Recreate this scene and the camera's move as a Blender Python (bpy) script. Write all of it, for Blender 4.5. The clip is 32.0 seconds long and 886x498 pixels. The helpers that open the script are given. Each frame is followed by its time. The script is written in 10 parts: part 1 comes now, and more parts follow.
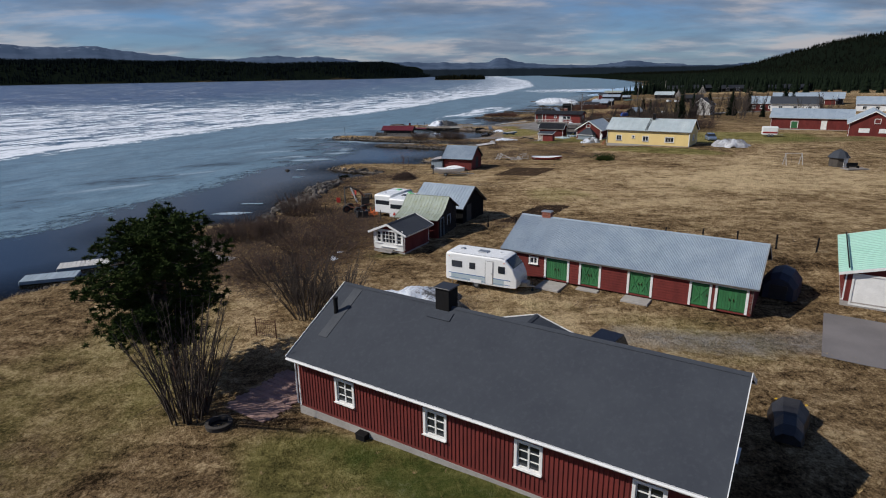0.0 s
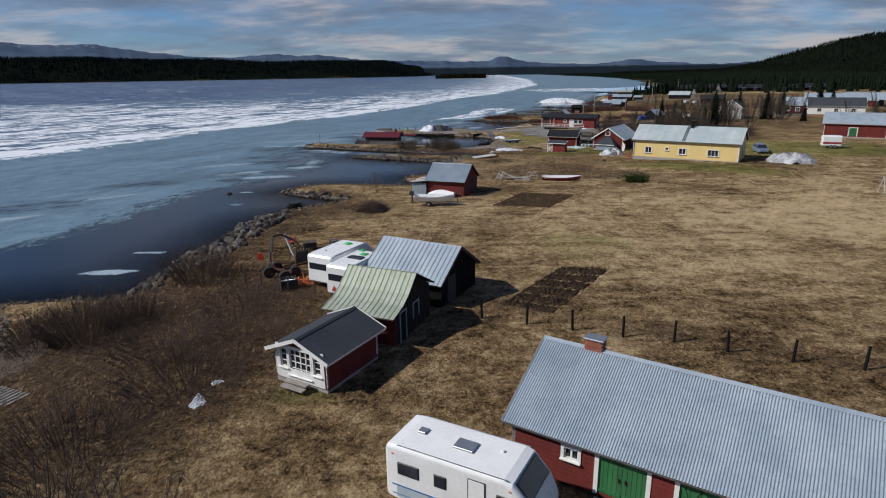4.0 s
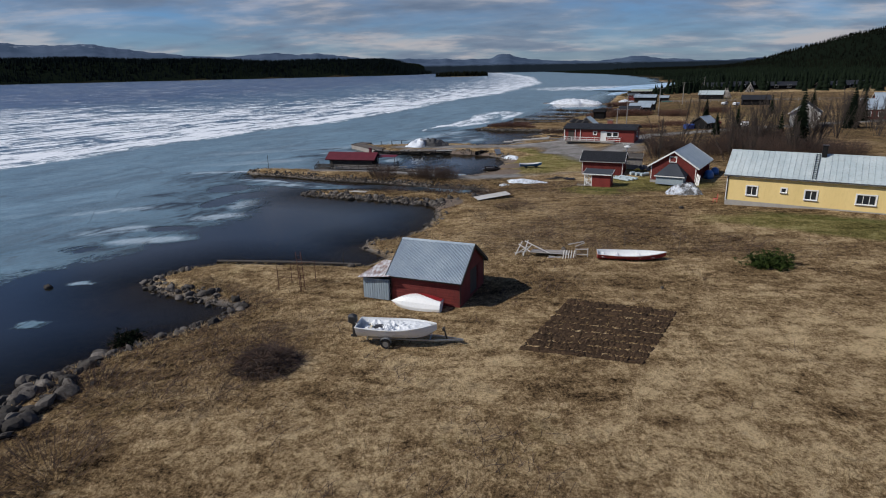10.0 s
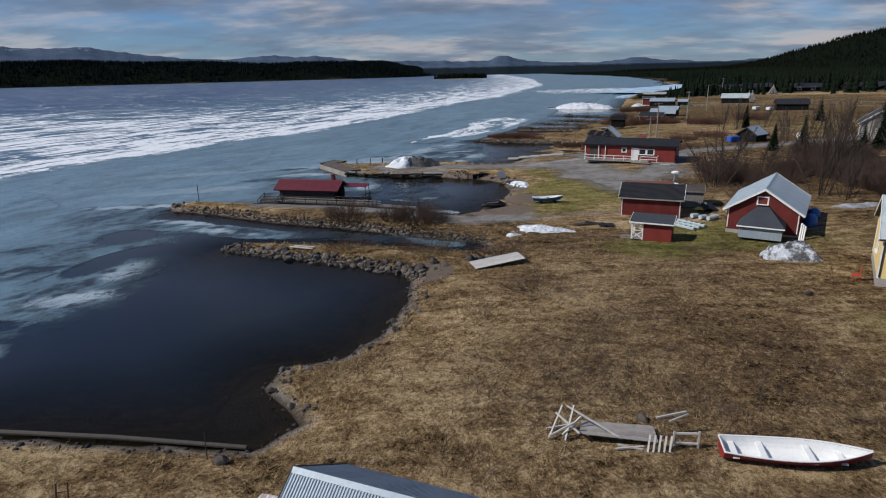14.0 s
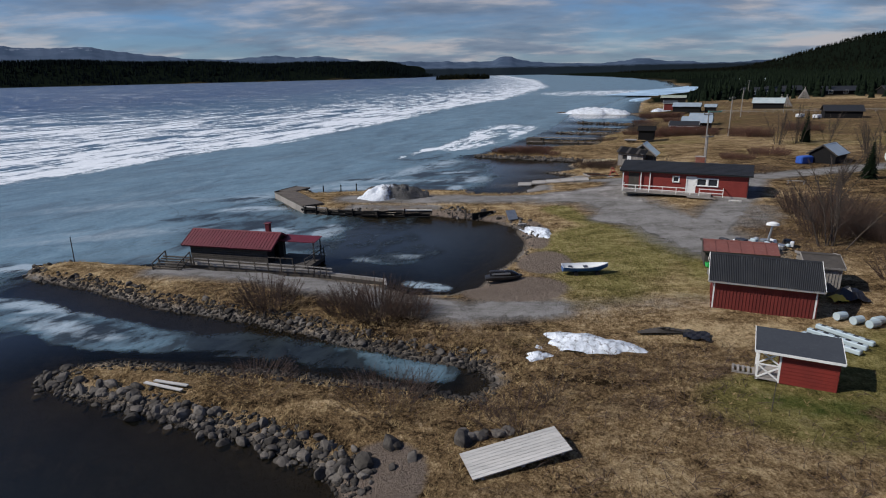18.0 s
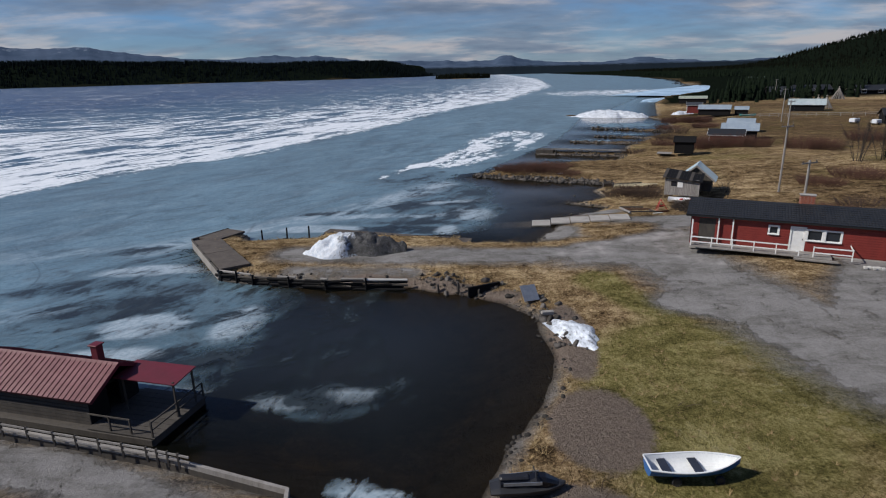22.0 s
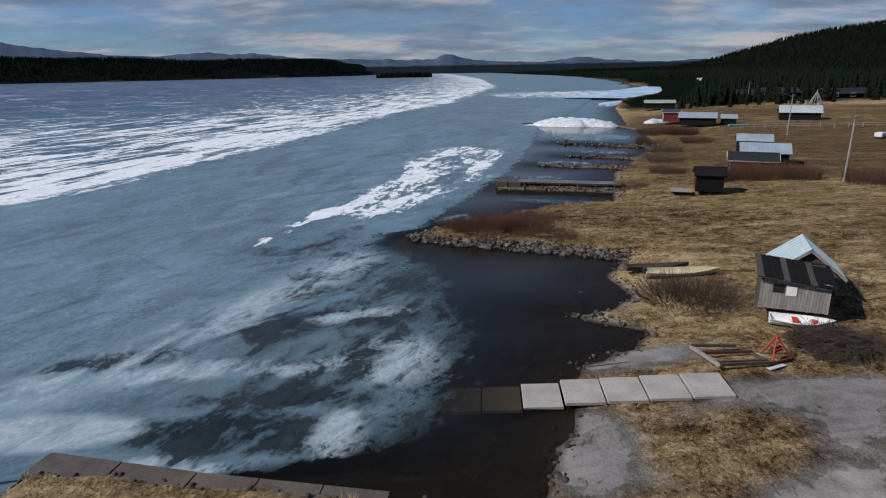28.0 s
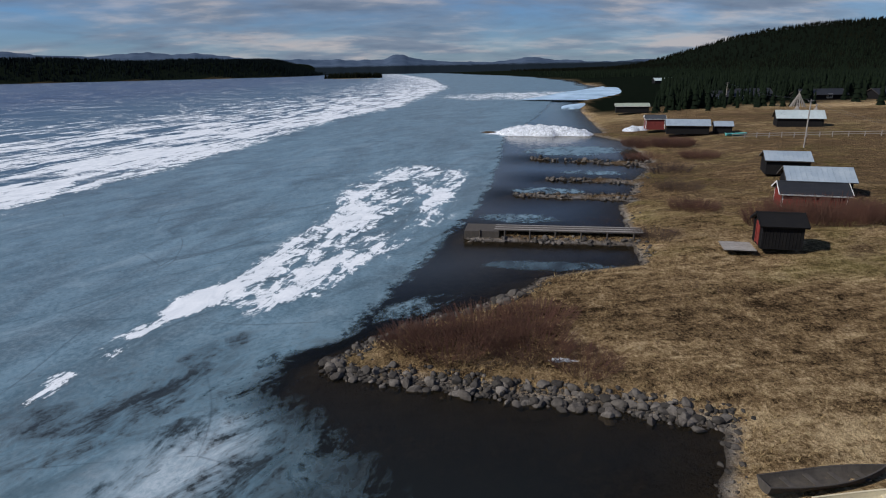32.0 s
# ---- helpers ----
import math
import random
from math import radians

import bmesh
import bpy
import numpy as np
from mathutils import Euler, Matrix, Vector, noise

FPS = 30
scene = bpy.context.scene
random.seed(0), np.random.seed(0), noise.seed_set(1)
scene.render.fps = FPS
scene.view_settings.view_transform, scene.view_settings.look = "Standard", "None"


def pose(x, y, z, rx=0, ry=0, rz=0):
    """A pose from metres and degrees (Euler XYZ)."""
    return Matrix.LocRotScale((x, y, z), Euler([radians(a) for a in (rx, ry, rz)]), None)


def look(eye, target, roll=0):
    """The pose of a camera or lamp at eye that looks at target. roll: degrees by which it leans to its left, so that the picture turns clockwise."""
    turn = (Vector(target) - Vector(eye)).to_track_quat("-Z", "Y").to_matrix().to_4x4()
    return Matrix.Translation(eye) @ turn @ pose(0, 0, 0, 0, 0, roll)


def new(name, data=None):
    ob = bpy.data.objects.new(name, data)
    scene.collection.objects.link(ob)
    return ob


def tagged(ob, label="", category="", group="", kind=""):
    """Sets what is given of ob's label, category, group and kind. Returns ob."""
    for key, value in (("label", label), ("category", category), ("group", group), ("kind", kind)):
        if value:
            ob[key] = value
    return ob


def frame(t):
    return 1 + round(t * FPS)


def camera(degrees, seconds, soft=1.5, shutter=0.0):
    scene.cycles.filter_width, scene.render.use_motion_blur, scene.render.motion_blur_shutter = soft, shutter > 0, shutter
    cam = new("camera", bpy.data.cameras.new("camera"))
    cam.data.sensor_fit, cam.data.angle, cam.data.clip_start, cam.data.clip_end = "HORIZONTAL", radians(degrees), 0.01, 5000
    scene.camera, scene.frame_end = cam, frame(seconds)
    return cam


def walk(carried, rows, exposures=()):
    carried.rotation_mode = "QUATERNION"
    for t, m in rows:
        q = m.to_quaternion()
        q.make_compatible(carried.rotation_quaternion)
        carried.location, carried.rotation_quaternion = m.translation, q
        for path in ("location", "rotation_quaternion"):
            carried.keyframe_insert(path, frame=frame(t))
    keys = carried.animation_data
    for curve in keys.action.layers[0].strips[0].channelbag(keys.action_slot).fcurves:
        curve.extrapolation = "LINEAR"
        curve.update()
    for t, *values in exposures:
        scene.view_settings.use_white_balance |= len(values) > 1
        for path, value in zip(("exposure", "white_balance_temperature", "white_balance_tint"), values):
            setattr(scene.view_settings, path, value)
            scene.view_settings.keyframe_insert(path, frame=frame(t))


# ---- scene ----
cam = camera(73.7, 32.0, soft=1.1)
PATH = [
    (0.0, pose(-0.000, 0.000, 17.075, 73.491, 0.753, 2.177)),
    (0.5, pose(0.359, 3.024, 16.990, 73.465, 0.750, 2.233)),
    (1.0, pose(0.685, 6.107, 16.914, 73.448, 0.745, 2.265)),
    (1.5, pose(0.978, 9.219, 16.850, 73.433, 0.727, 2.294)),
    (2.0, pose(1.158, 12.386, 16.810, 73.437, 0.707, 2.302)),
    (2.5, pose(1.270, 15.521, 16.744, 73.408, 0.696, 2.316)),
    (3.0, pose(1.303, 18.744, 16.707, 73.391, 0.689, 2.307)),
    (3.5, pose(1.341, 22.060, 16.702, 73.387, 0.686, 2.309)),
    (5.5, pose(1.505, 35.169, 16.837, 73.312, 0.835, 2.337)),
    (6.0, pose(1.534, 38.387, 16.869, 73.295, 0.861, 2.349)),
    (6.5, pose(1.566, 41.605, 16.892, 73.269, 0.888, 2.340)),
    (7.0, pose(1.620, 44.875, 16.922, 73.251, 0.933, 2.337)),
    (7.5, pose(1.641, 48.154, 16.956, 73.251, 0.988, 2.352)),
    (8.0, pose(1.679, 51.397, 16.959, 73.254, 1.017, 2.376)),
    (8.5, pose(1.719, 54.654, 16.932, 73.227, 1.023, 2.424)),
    (9.0, pose(1.702, 57.954, 16.888, 73.209, 1.029, 2.423)),
    (9.5, pose(1.644, 61.289, 16.828, 73.195, 1.045, 2.403)),
    (10.0, pose(1.598, 64.646, 16.778, 73.200, 1.055, 2.414)),
    (10.5, pose(1.621, 67.942, 16.733, 73.210, 1.050, 2.424)),
    (11.0, pose(1.666, 71.253, 16.712, 73.242, 1.045, 2.428)),
    (11.5, pose(1.719, 74.594, 16.709, 73.275, 1.044, 2.419)),
    (12.0, pose(1.755, 77.951, 16.711, 73.281, 1.054, 2.374)),
    (12.5, pose(1.834, 81.369, 16.713, 73.279, 1.091, 2.325)),
    (13.0, pose(1.887, 84.834, 16.700, 73.308, 1.152, 2.276)),
    (13.5, pose(1.955, 88.312, 16.666, 73.343, 1.198, 2.265)),
    (14.0, pose(2.155, 91.816, 16.601, 73.381, 1.229, 2.319)),
    (14.5, pose(2.443, 95.242, 16.549, 73.418, 1.238, 2.409)),
    (16.5, pose(2.648, 108.211, 16.679, 73.423, 1.207, 2.498)),
    (17.0, pose(2.681, 111.453, 16.724, 73.455, 1.172, 2.483)),
    (17.5, pose(2.657, 114.758, 16.731, 73.458, 1.140, 2.528)),
    (18.0, pose(2.674, 118.120, 16.714, 73.448, 1.099, 2.568)),
    (18.5, pose(2.740, 121.481, 16.690, 73.428, 1.068, 2.575)),
    (19.0, pose(2.812, 124.755, 16.700, 73.425, 1.061, 2.582)),
    (19.5, pose(2.842, 127.887, 16.722, 73.408, 1.078, 2.628)),
    (20.0, pose(2.902, 131.028, 16.742, 73.410, 1.125, 2.644)),
    (20.5, pose(2.968, 134.167, 16.734, 73.412, 1.186, 2.637)),
    (21.0, pose(2.986, 137.303, 16.708, 73.417, 1.255, 2.633)),
    (21.5, pose(3.053, 140.424, 16.687, 73.412, 1.296, 2.612)),
    (22.0, pose(3.137, 143.577, 16.663, 73.382, 1.296, 2.599)),
    (22.5, pose(3.243, 146.673, 16.648, 73.359, 1.267, 2.594)),
    (23.0, pose(3.306, 149.696, 16.652, 73.339, 1.215, 2.607)),
    (23.5, pose(3.335, 152.629, 16.664, 73.298, 1.145, 2.568)),
    (24.0, pose(3.361, 155.526, 16.713, 73.280, 1.050, 2.470)),
    (24.5, pose(3.411, 158.376, 16.799, 73.269, 0.951, 2.369)),
    (25.0, pose(3.483, 161.256, 16.917, 73.253, 0.902, 2.256)),
    (25.5, pose(3.580, 164.235, 17.049, 73.235, 0.896, 1.993)),
    (27.5, pose(4.422, 177.810, 16.917, 73.197, 0.963, -1.890)),
    (28.0, pose(4.577, 181.311, 16.888, 73.178, 0.973, -2.775)),
    (28.5, pose(4.735, 184.798, 16.864, 73.164, 0.966, -3.509)),
    (29.0, pose(4.866, 188.320, 16.843, 73.156, 0.948, -4.137)),
    (29.5, pose(5.059, 191.878, 16.829, 73.144, 0.935, -4.650)),
    (30.0, pose(5.286, 195.463, 16.832, 73.133, 0.928, -5.141)),
    (30.5, pose(5.605, 198.984, 16.842, 73.116, 0.939, -5.581)),
    (31.0, pose(6.010, 202.442, 16.862, 73.107, 0.970, -6.083)),
    (31.5, pose(6.470, 205.795, 16.884, 73.118, 1.005, -6.677)),
    (32.0, pose(6.933, 209.110, 16.884, 73.123, 1.052, -7.347)),
]
walk(cam, PATH)

# ---- world, sun, exposure ----
world = bpy.data.worlds.new("sky_world")
scene.world = world
world.use_nodes = True
SUN_DIR = Vector((-0.74, -0.153, 0.655)).normalized()
SUN_EL = math.asin(SUN_DIR.z)
SUN_AZ = math.atan2(SUN_DIR.x, SUN_DIR.y)


def build_sky():
    nt = world.node_tree
    nt.nodes.clear()
    N, K = nt.nodes.new, nt.links.new
    out, bg = N("ShaderNodeOutputWorld"), N("ShaderNodeBackground")
    sky = N("ShaderNodeTexSky")
    sky.sky_type, sky.sun_disc = 'NISHITA', False
    sky.sun_elevation, sky.sun_rotation = SUN_EL, SUN_AZ
    sky.air_density, sky.dust_density, sky.ozone_density = 1.0, 0.1, 4.0
    tc, sep = N("ShaderNodeTexCoord"), N("ShaderNodeSeparateXYZ")
    K(tc.outputs["Generated"], sep.inputs[0])
    # project the direction on a cloud deck
    up = N("ShaderNodeMath"); up.operation = 'MAXIMUM'; up.inputs[1].default_value = 0.0
    K(sep.outputs["Z"], up.inputs[0])
    lift = N("ShaderNodeMath"); lift.operation = 'ADD'; lift.inputs[1].default_value = 0.16
    K(up.outputs[0], lift.inputs[0])
    inv = N("ShaderNodeMath"); inv.operation = 'DIVIDE'; inv.inputs[0].default_value = 1.0
    K(lift.outputs[0], inv.inputs[1])
    sc = N("ShaderNodeVectorMath"); sc.operation = 'SCALE'
    K(tc.outputs["Generated"], sc.inputs[0]); K(inv.outputs[0], sc.inputs["Scale"])
    n1 = N("ShaderNodeTexNoise"); n1.inputs["Scale"].default_value = 1.1; n1.inputs["Detail"].default_value = 7; n1.inputs["Roughness"].default_value = 0.58; n1.inputs["Distortion"].default_value = 0.5
    mp = N("ShaderNodeMapping"); mp.inputs["Location"].default_value = (3.1, 1.7, 0.0); mp.inputs["Scale"].default_value = (0.8, 1.0, 0.15)
    K(sc.outputs[0], mp.inputs["Vector"]); K(mp.outputs[0], n1.inputs["Vector"])
    r1 = N("ShaderNodeValToRGB")
    r1.color_ramp.elements[0].position, r1.color_ramp.elements[1].position = 0.30, 0.60
    K(n1.outputs[0], r1.inputs[0])
    n2 = N("ShaderNodeTexNoise"); n2.inputs["Scale"].default_value = 2.2; n2.inputs["Detail"].default_value = 6; n2.inputs["Roughness"].default_value = 0.55
    mp2 = N("ShaderNodeMapping"); mp2.inputs["Location"].default_value = (7.1, 0.9, 2.0); mp2.inputs["Scale"].default_value = (0.7, 1.0, 0.15)
    K(sc.outputs[0], mp2.inputs["Vector"]); K(mp2.outputs[0], n2.inputs["Vector"])
    r2 = N("ShaderNodeValToRGB")
    e = r2.color_ramp.elements
    e[0].position, e[0].color = 0.36, (2.3, 3.0, 4.3, 1)
    e[1].position, e[1].color = 0.64, (7.6, 7.2, 7.5, 1)
    m = e.new(0.50); m.color = (3.4, 4.1, 5.4, 1)
    K(n2.outputs[0], r2.inputs[0])
    mix = N("ShaderNodeMix"); mix.data_type = 'RGBA'
    fac = N("ShaderNodeMath"); fac.operation = 'MULTIPLY'; fac.inputs[1].default_value = 0.9
    # the clouds gather low over the horizon and thin out overhead
    low = N("ShaderNodeMapRange"); low.inputs["From Min"].default_value = 0.10; low.inputs["From Max"].default_value = 0.55
    low.inputs["To Min"].default_value = 1.0; low.inputs["To Max"].default_value = 0.35
    K(sep.outputs["Z"], low.inputs["Value"])
    thin = N("ShaderNodeMath"); thin.operation = 'MULTIPLY'
    K(r1.outputs[0], thin.inputs[0]); K(low.outputs[0], thin.inputs[1])
    veil = N("ShaderNodeMapRange"); veil.inputs["From Min"].default_value = 0.0; veil.inputs["From Max"].default_value = 0.085
    veil.inputs["To Min"].default_value = 0.75; veil.inputs["To Max"].default_value = 0.0
    K(sep.outputs["Z"], veil.inputs["Value"])
    both = N("ShaderNodeMath"); both.operation = 'MAXIMUM'
    K(thin.outputs[0], both.inputs[0]); K(veil.outputs[0], both.inputs[1])
    K(both.outputs[0], fac.inputs[0]); K(fac.outputs[0], mix.inputs[0])
    cool = N("ShaderNodeMix"); cool.data_type, cool.blend_type = 'RGBA', 'MULTIPLY'; cool.inputs[0].default_value = 1.0; cool.inputs[7].default_value = (.62, .88, 1.30, 1)
    K(sky.outputs[0], cool.inputs[6])
    K(cool.outputs[2], mix.inputs[6]); K(r2.outputs[0], mix.inputs[7])
    K(mix.outputs[2], bg.inputs[0])
    bg.inputs[1].default_value = 0.060
    K(bg.outputs[0], out.inputs[0])


build_sky()
sun_data = bpy.data.lights.new("sun", 'SUN')
sun_data.energy, sun_data.angle, sun_data.color = 4.2, radians(0.55), (1.0, 0.955, 0.89)
sun = new("sun", sun_data)
sun.matrix_world = look((0, 0, 0), tuple(-SUN_DIR))
scene.view_settings.exposure = 0.0

# ---- mesh helpers ----


class MB:
    """Collects vertices and faces for one mesh."""

    def __init__(self):
        self.v, self.f = [], []

    def add(self, verts, faces):
        n = len(self.v)
        self.v += [tuple(p) for p in verts]
        self.f += [tuple(n + i for i in f) for f in faces]
        return self

    def box(self, c, s, rz=0.0, m=None):
        x, y, z = (a / 2 for a in s)
        t = Matrix.Translation(c) @ Matrix.Rotation(rz, 4, 'Z')
        if m is not None:
            t = t @ m
        vs = [t @ Vector(p) for p in ((-x, -y, -z), (x, -y, -z), (x, y, -z), (-x, y, -z), (-x, -y, z), (x, -y, z), (x, y, z), (-x, y, z))]
        return self.add(vs, ((3, 2, 1, 0), (4, 5, 6, 7), (0, 1, 5, 4), (1, 2, 6, 5), (2, 3, 7, 6), (3, 0, 4, 7)))

    def cbox(self, c, s, b=0.03, rz=0.0):
        """A box with its edges taken off."""
        x, y, z = (a / 2 for a in s)
        b = min(b, x * .8, y * .8, z * .8)
        rot = Matrix.Translation(c) @ Matrix.Rotation(rz, 4, 'Z')
        rings = []
        for zz, i in ((-z, b), (-z + b, 0), (z - b, 0), (z, b)):
            X, Y = x - i, y - i
            rings.append([(-X + b, -Y, zz), (X - b, -Y, zz), (X, -Y + b, zz), (X, Y - b, zz), (X - b, Y, zz), (-X + b, Y, zz), (-X, Y - b, zz), (-X, -Y + b, zz)])
        return self.loft([[rot @ Vector(p) for p in r] for r in rings], caps=True)

    def loft(self, rings, caps=True, closed=True):
        n = len(rings[0])
        vs = [p for r in rings for p in r]
        fs = []
        for k in range(len(rings) - 1):
            for i in range(n if closed else n - 1):
                j = (i + 1) % n
                fs.append((k * n + i, k * n + j, (k + 1) * n + j, (k + 1) * n + i))
        if caps:
            fs.append(tuple(range(n - 1, -1, -1)))
            fs.append(tuple((len(rings) - 1) * n + i for i in range(n)))
        return self.add(vs, fs)

    def tube(self, pts, r0, r1=None, n=6, caps=True):
        r1 = r0 if r1 is None else r1
        pts = [Vector(p) for p in pts]
        rings = []
        for k, p in enumerate(pts):
            d = (pts[min(k + 1, len(pts) - 1)] - pts[max(k - 1, 0)]).normalized()
            a = d.orthogonal().normalized() if abs(d.z) > .99 else Vector((0, 0, 1)).cross(d).normalized()
            b = d.cross(a)
            r = r0 + (r1 - r0) * k / max(1, len(pts) - 1)
            rings.append([p + a * (r * math.cos(q)) + b * (r * math.sin(q)) for q in [2 * math.pi * i / n for i in range(n)]])
        return self.loft(rings, caps)

    def beam(self, a, b, w, h):
        """A straight squared timber from a to b."""
        a, b = Vector(a), Vector(b)
        d = b - a
        side = Vector((0, 0, 1)).cross(d)
        side = side.normalized() if side.length > 1e-6 else Vector((1, 0, 0))
        up = d.cross(side).normalized()
        rings = [[p + side * (i * w / 2) + up * (j * h / 2) for i, j in ((-1, -1), (1, -1), (1, 1), (-1, 1))] for p in (a, b)]
        return self.loft(rings)

    def mesh(self, name, material, smooth=False):
        me = bpy.data.meshes.new(name)
        me.from_pydata(self.v, [], self.f)
        me.materials.append(material)
        if smooth:
            me.shade_smooth()
        me.update()
        return me


def thing(name, x, y, z, ang=0.0, label="", category="", group="", kind=""):
    ob = new(name)
    ob.empty_display_size = 0.3
    ob.matrix_world = pose(x, y, z, 0, 0, ang)
    return tagged(ob, label, category, group, kind)


def part(name, mb, material, parent, label="", m=None, smooth=False):
    me = mb if isinstance(mb, bpy.types.Mesh) else mb.mesh(name, material, smooth)
    ob = new(name, me)
    ob.parent = parent
    if m is not None:
        ob.matrix_local = m
    if label:
        ob["label"] = label
    return ob


# ---- materials ----


def nodes_of(name):
    m = bpy.data.materials.new(name)
    m.use_nodes = True
    nt = m.node_tree
    return m, nt, nt.nodes.new, nt.links.new, nt.nodes["Principled BSDF"]


def noise_node(nt, vec, scale, detail=4.0, rough=0.55, stretch=(1, 1, 1), dist=0.0, loc=(0, 0, 0), rot=0.0):
    mp = nt.nodes.new("ShaderNodeMapping")
    mp.inputs["Scale"].default_value = stretch
    mp.inputs["Location"].default_value = loc
    n = nt.nodes.new("ShaderNodeTexNoise")
    n.inputs["Scale"].default_value, n.inputs["Detail"].default_value = scale, detail
    n.inputs["Roughness"].default_value, n.inputs["Distortion"].default_value = rough, dist
    if rot:
        turn = nt.nodes.new("ShaderNodeVectorRotate")
        turn.rotation_type = 'Z_AXIS'
        turn.inputs["Angle"].default_value = rot
        nt.links.new(vec, turn.inputs[0])
        vec = turn.outputs[0]
    nt.links.new(vec, mp.inputs[0])
    nt.links.new(mp.outputs[0], n.inputs["Vector"])
    return n.outputs[0]


def ramp(nt, fac, a, b, ca=(0, 0, 0), cb=(1, 1, 1), mid=None):
    if a > b:
        a, b, ca, cb = b, a, cb, ca
    r = nt.nodes.new("ShaderNodeValToRGB")
    e = r.color_ramp.elements
    e[0].position, e[0].color, e[1].position, e[1].color = a, (*ca, 1), b, (*cb, 1)
    if mid:
        m = e.new(mid[0])
        m.color = (*mid[1], 1)
    nt.links.new(fac, r.inputs[0])
    return r.outputs[0]


def mixc(nt, fac, a, b):
    m = nt.nodes.new("ShaderNodeMix")
    m.data_type = 'RGBA'
    for i, s in ((0, fac), (6, a), (7, b)):
        if isinstance(s, (tuple, list)):
            m.inputs[i].default_value = (*s, 1)
        elif isinstance(s, (int, float)):
            m.inputs[i].default_value = s
        else:
            nt.links.new(s, m.inputs[i])
    return m.outputs[2]


def calc(nt, op, a, b=0.0):
    m = nt.nodes.new("ShaderNodeMath")
    m.operation = op
    for i, s in ((0, a), (1, b)):
        if isinstance(s, (int, float)):
            m.inputs[i].default_value = s
        else:
            nt.links.new(s, m.inputs[i])
    return m.outputs[0]


def attr(nt, name):
    a = nt.nodes.new("ShaderNodeAttribute")
    a.attribute_name = name
    return a.outputs["Fac"]


def bump(nt, height, strength, dist, bsdf):
    b = nt.nodes.new("ShaderNodeBump")
    b.inputs["Strength"].default_value, b.inputs["Distance"].default_value = strength, dist
    nt.links.new(height, b.inputs["Height"])
    nt.links.new(b.outputs[0], bsdf.inputs["Normal"])


def mat(name, c1, c2, rough=0.8, metal=0.0, scale=1.5, stretch=(1, 1, 1), c3=None, s3=9.0, a3=0.35, bmp=0.25, bscale=25.0, bdist=0.01, each=0.0, spec=0.5):
    """Two colours in broad patches, a third in fine wear, and relief; each: how far single pieces differ."""
    m, nt, N, K, b = nodes_of(name)
    pos = N("ShaderNodeNewGeometry").outputs["Position"]
    big = noise_node(nt, pos, scale, 5, .6, stretch)
    col = mixc(nt, ramp(nt, big, .35, .65), c1, c2)
    if c3:
        fine = noise_node(nt, pos, s3, 6, .65, stretch, loc=(5, 3, 1))
        col = mixc(nt, calc(nt, 'MULTIPLY', ramp(nt, fine, .5, .7), a3), col, c3)
    if each:
        rnd = N("ShaderNodeObjectInfo").outputs["Random"]
        hsv = N("ShaderNodeHueSaturation")
        K(calc(nt, 'ADD', calc(nt, 'MULTIPLY', rnd, each), 1 - each / 2), hsv.inputs["Value"])
        K(col, hsv.inputs["Color"])
        col = hsv.outputs[0]
    K(col, b.inputs["Base Color"])
    b.inputs["Metallic"].default_value = metal
    b.inputs["Specular IOR Level"].default_value = spec
    K(ramp(nt, big, .2, .8, (rough * .85,) * 3, (min(1, rough * 1.1),) * 3), b.inputs["Roughness"])
    if bmp:
        bump(nt, noise_node(nt, pos, bscale, 5, .6, stretch), bmp, bdist, b)
    return m


M = {}
M['red_paint'] = mat("falu_red_paint", (.165, .022, .017), (.12, .016, .013), .85, 0, 1.2, (1, 1, .4), (.07, .012, .01), 8, .5, .3, 30)
M['red_bright'] = mat("red_paint_fresh", (.21, .025, .018), (.17, .02, .015), .7, 0, 1.2, (1, 1, .4), (.10, .014, .01), 8, .3, .25, 30)
M['white_paint'] = mat("white_paint", (.78, .78, .76), (.68, .68, .66), .55, 0, 2, (1, 1, 1), (.45, .43, .4), 14, .3, .1, 30)
M['yellow_paint'] = mat("yellow_paint", (.76, .58, .25), (.70, .53, .22), .75, 0, .6, (1, 1, .3), (.5, .36, .14), 6, .25, .15, 25)
M['green_paint'] = mat("green_door_paint", (.028, .155, .05), (.02, .12, .04), .7, 0, 2, (1, 1, .3), (.05, .09, .05), 12, .4, .3, 30, each=.3)
M['felt'] = mat("dark_roof_felt", (.040, .045, .055), (.050, .056, .066), .9, 0, .5, (1, 1, 1), (.066, .073, .084), 5, .4, .25, 40, spec=.15)
M['black_tile'] = mat("black_roof_tiles", (.010, .011, .013), (.016, .017, .019), .62, 0, 1, (1, 1, 1), (.06, .06, .06), 6, .25, .2, 20, each=.15)
M['metal_roof'] = mat("weathered_corrugated_metal", (.27, .33, .39), (.35, .41, .46), .55, .15, .7, (1, 1, .5), (.16, .19, .22), 7, .4, .12, 30, each=.07)
M['metal_pale'] = mat("pale_metal_roof", (.40, .47, .48), (.50, .56, .56), .5, .15, .6, (1, 1, .4), (.26, .25, .22), 5, .45, .12, 30, each=.08)
M['metal_moss'] = mat("lichen_metal_roof", (.30, .34, .26), (.36, .40, .34), .6, .15, .8, (1, 1, .5), (.24, .25, .10), 3, .6, .15, 30, each=.12)
M['green_roof'] = mat("pale_green_metal_roof", (.38, .62, .50), (.42, .66, .54), .45, .1, .6, (1, 1, .5), (.3, .46, .38), 6, .3, .08, 30, each=.05)
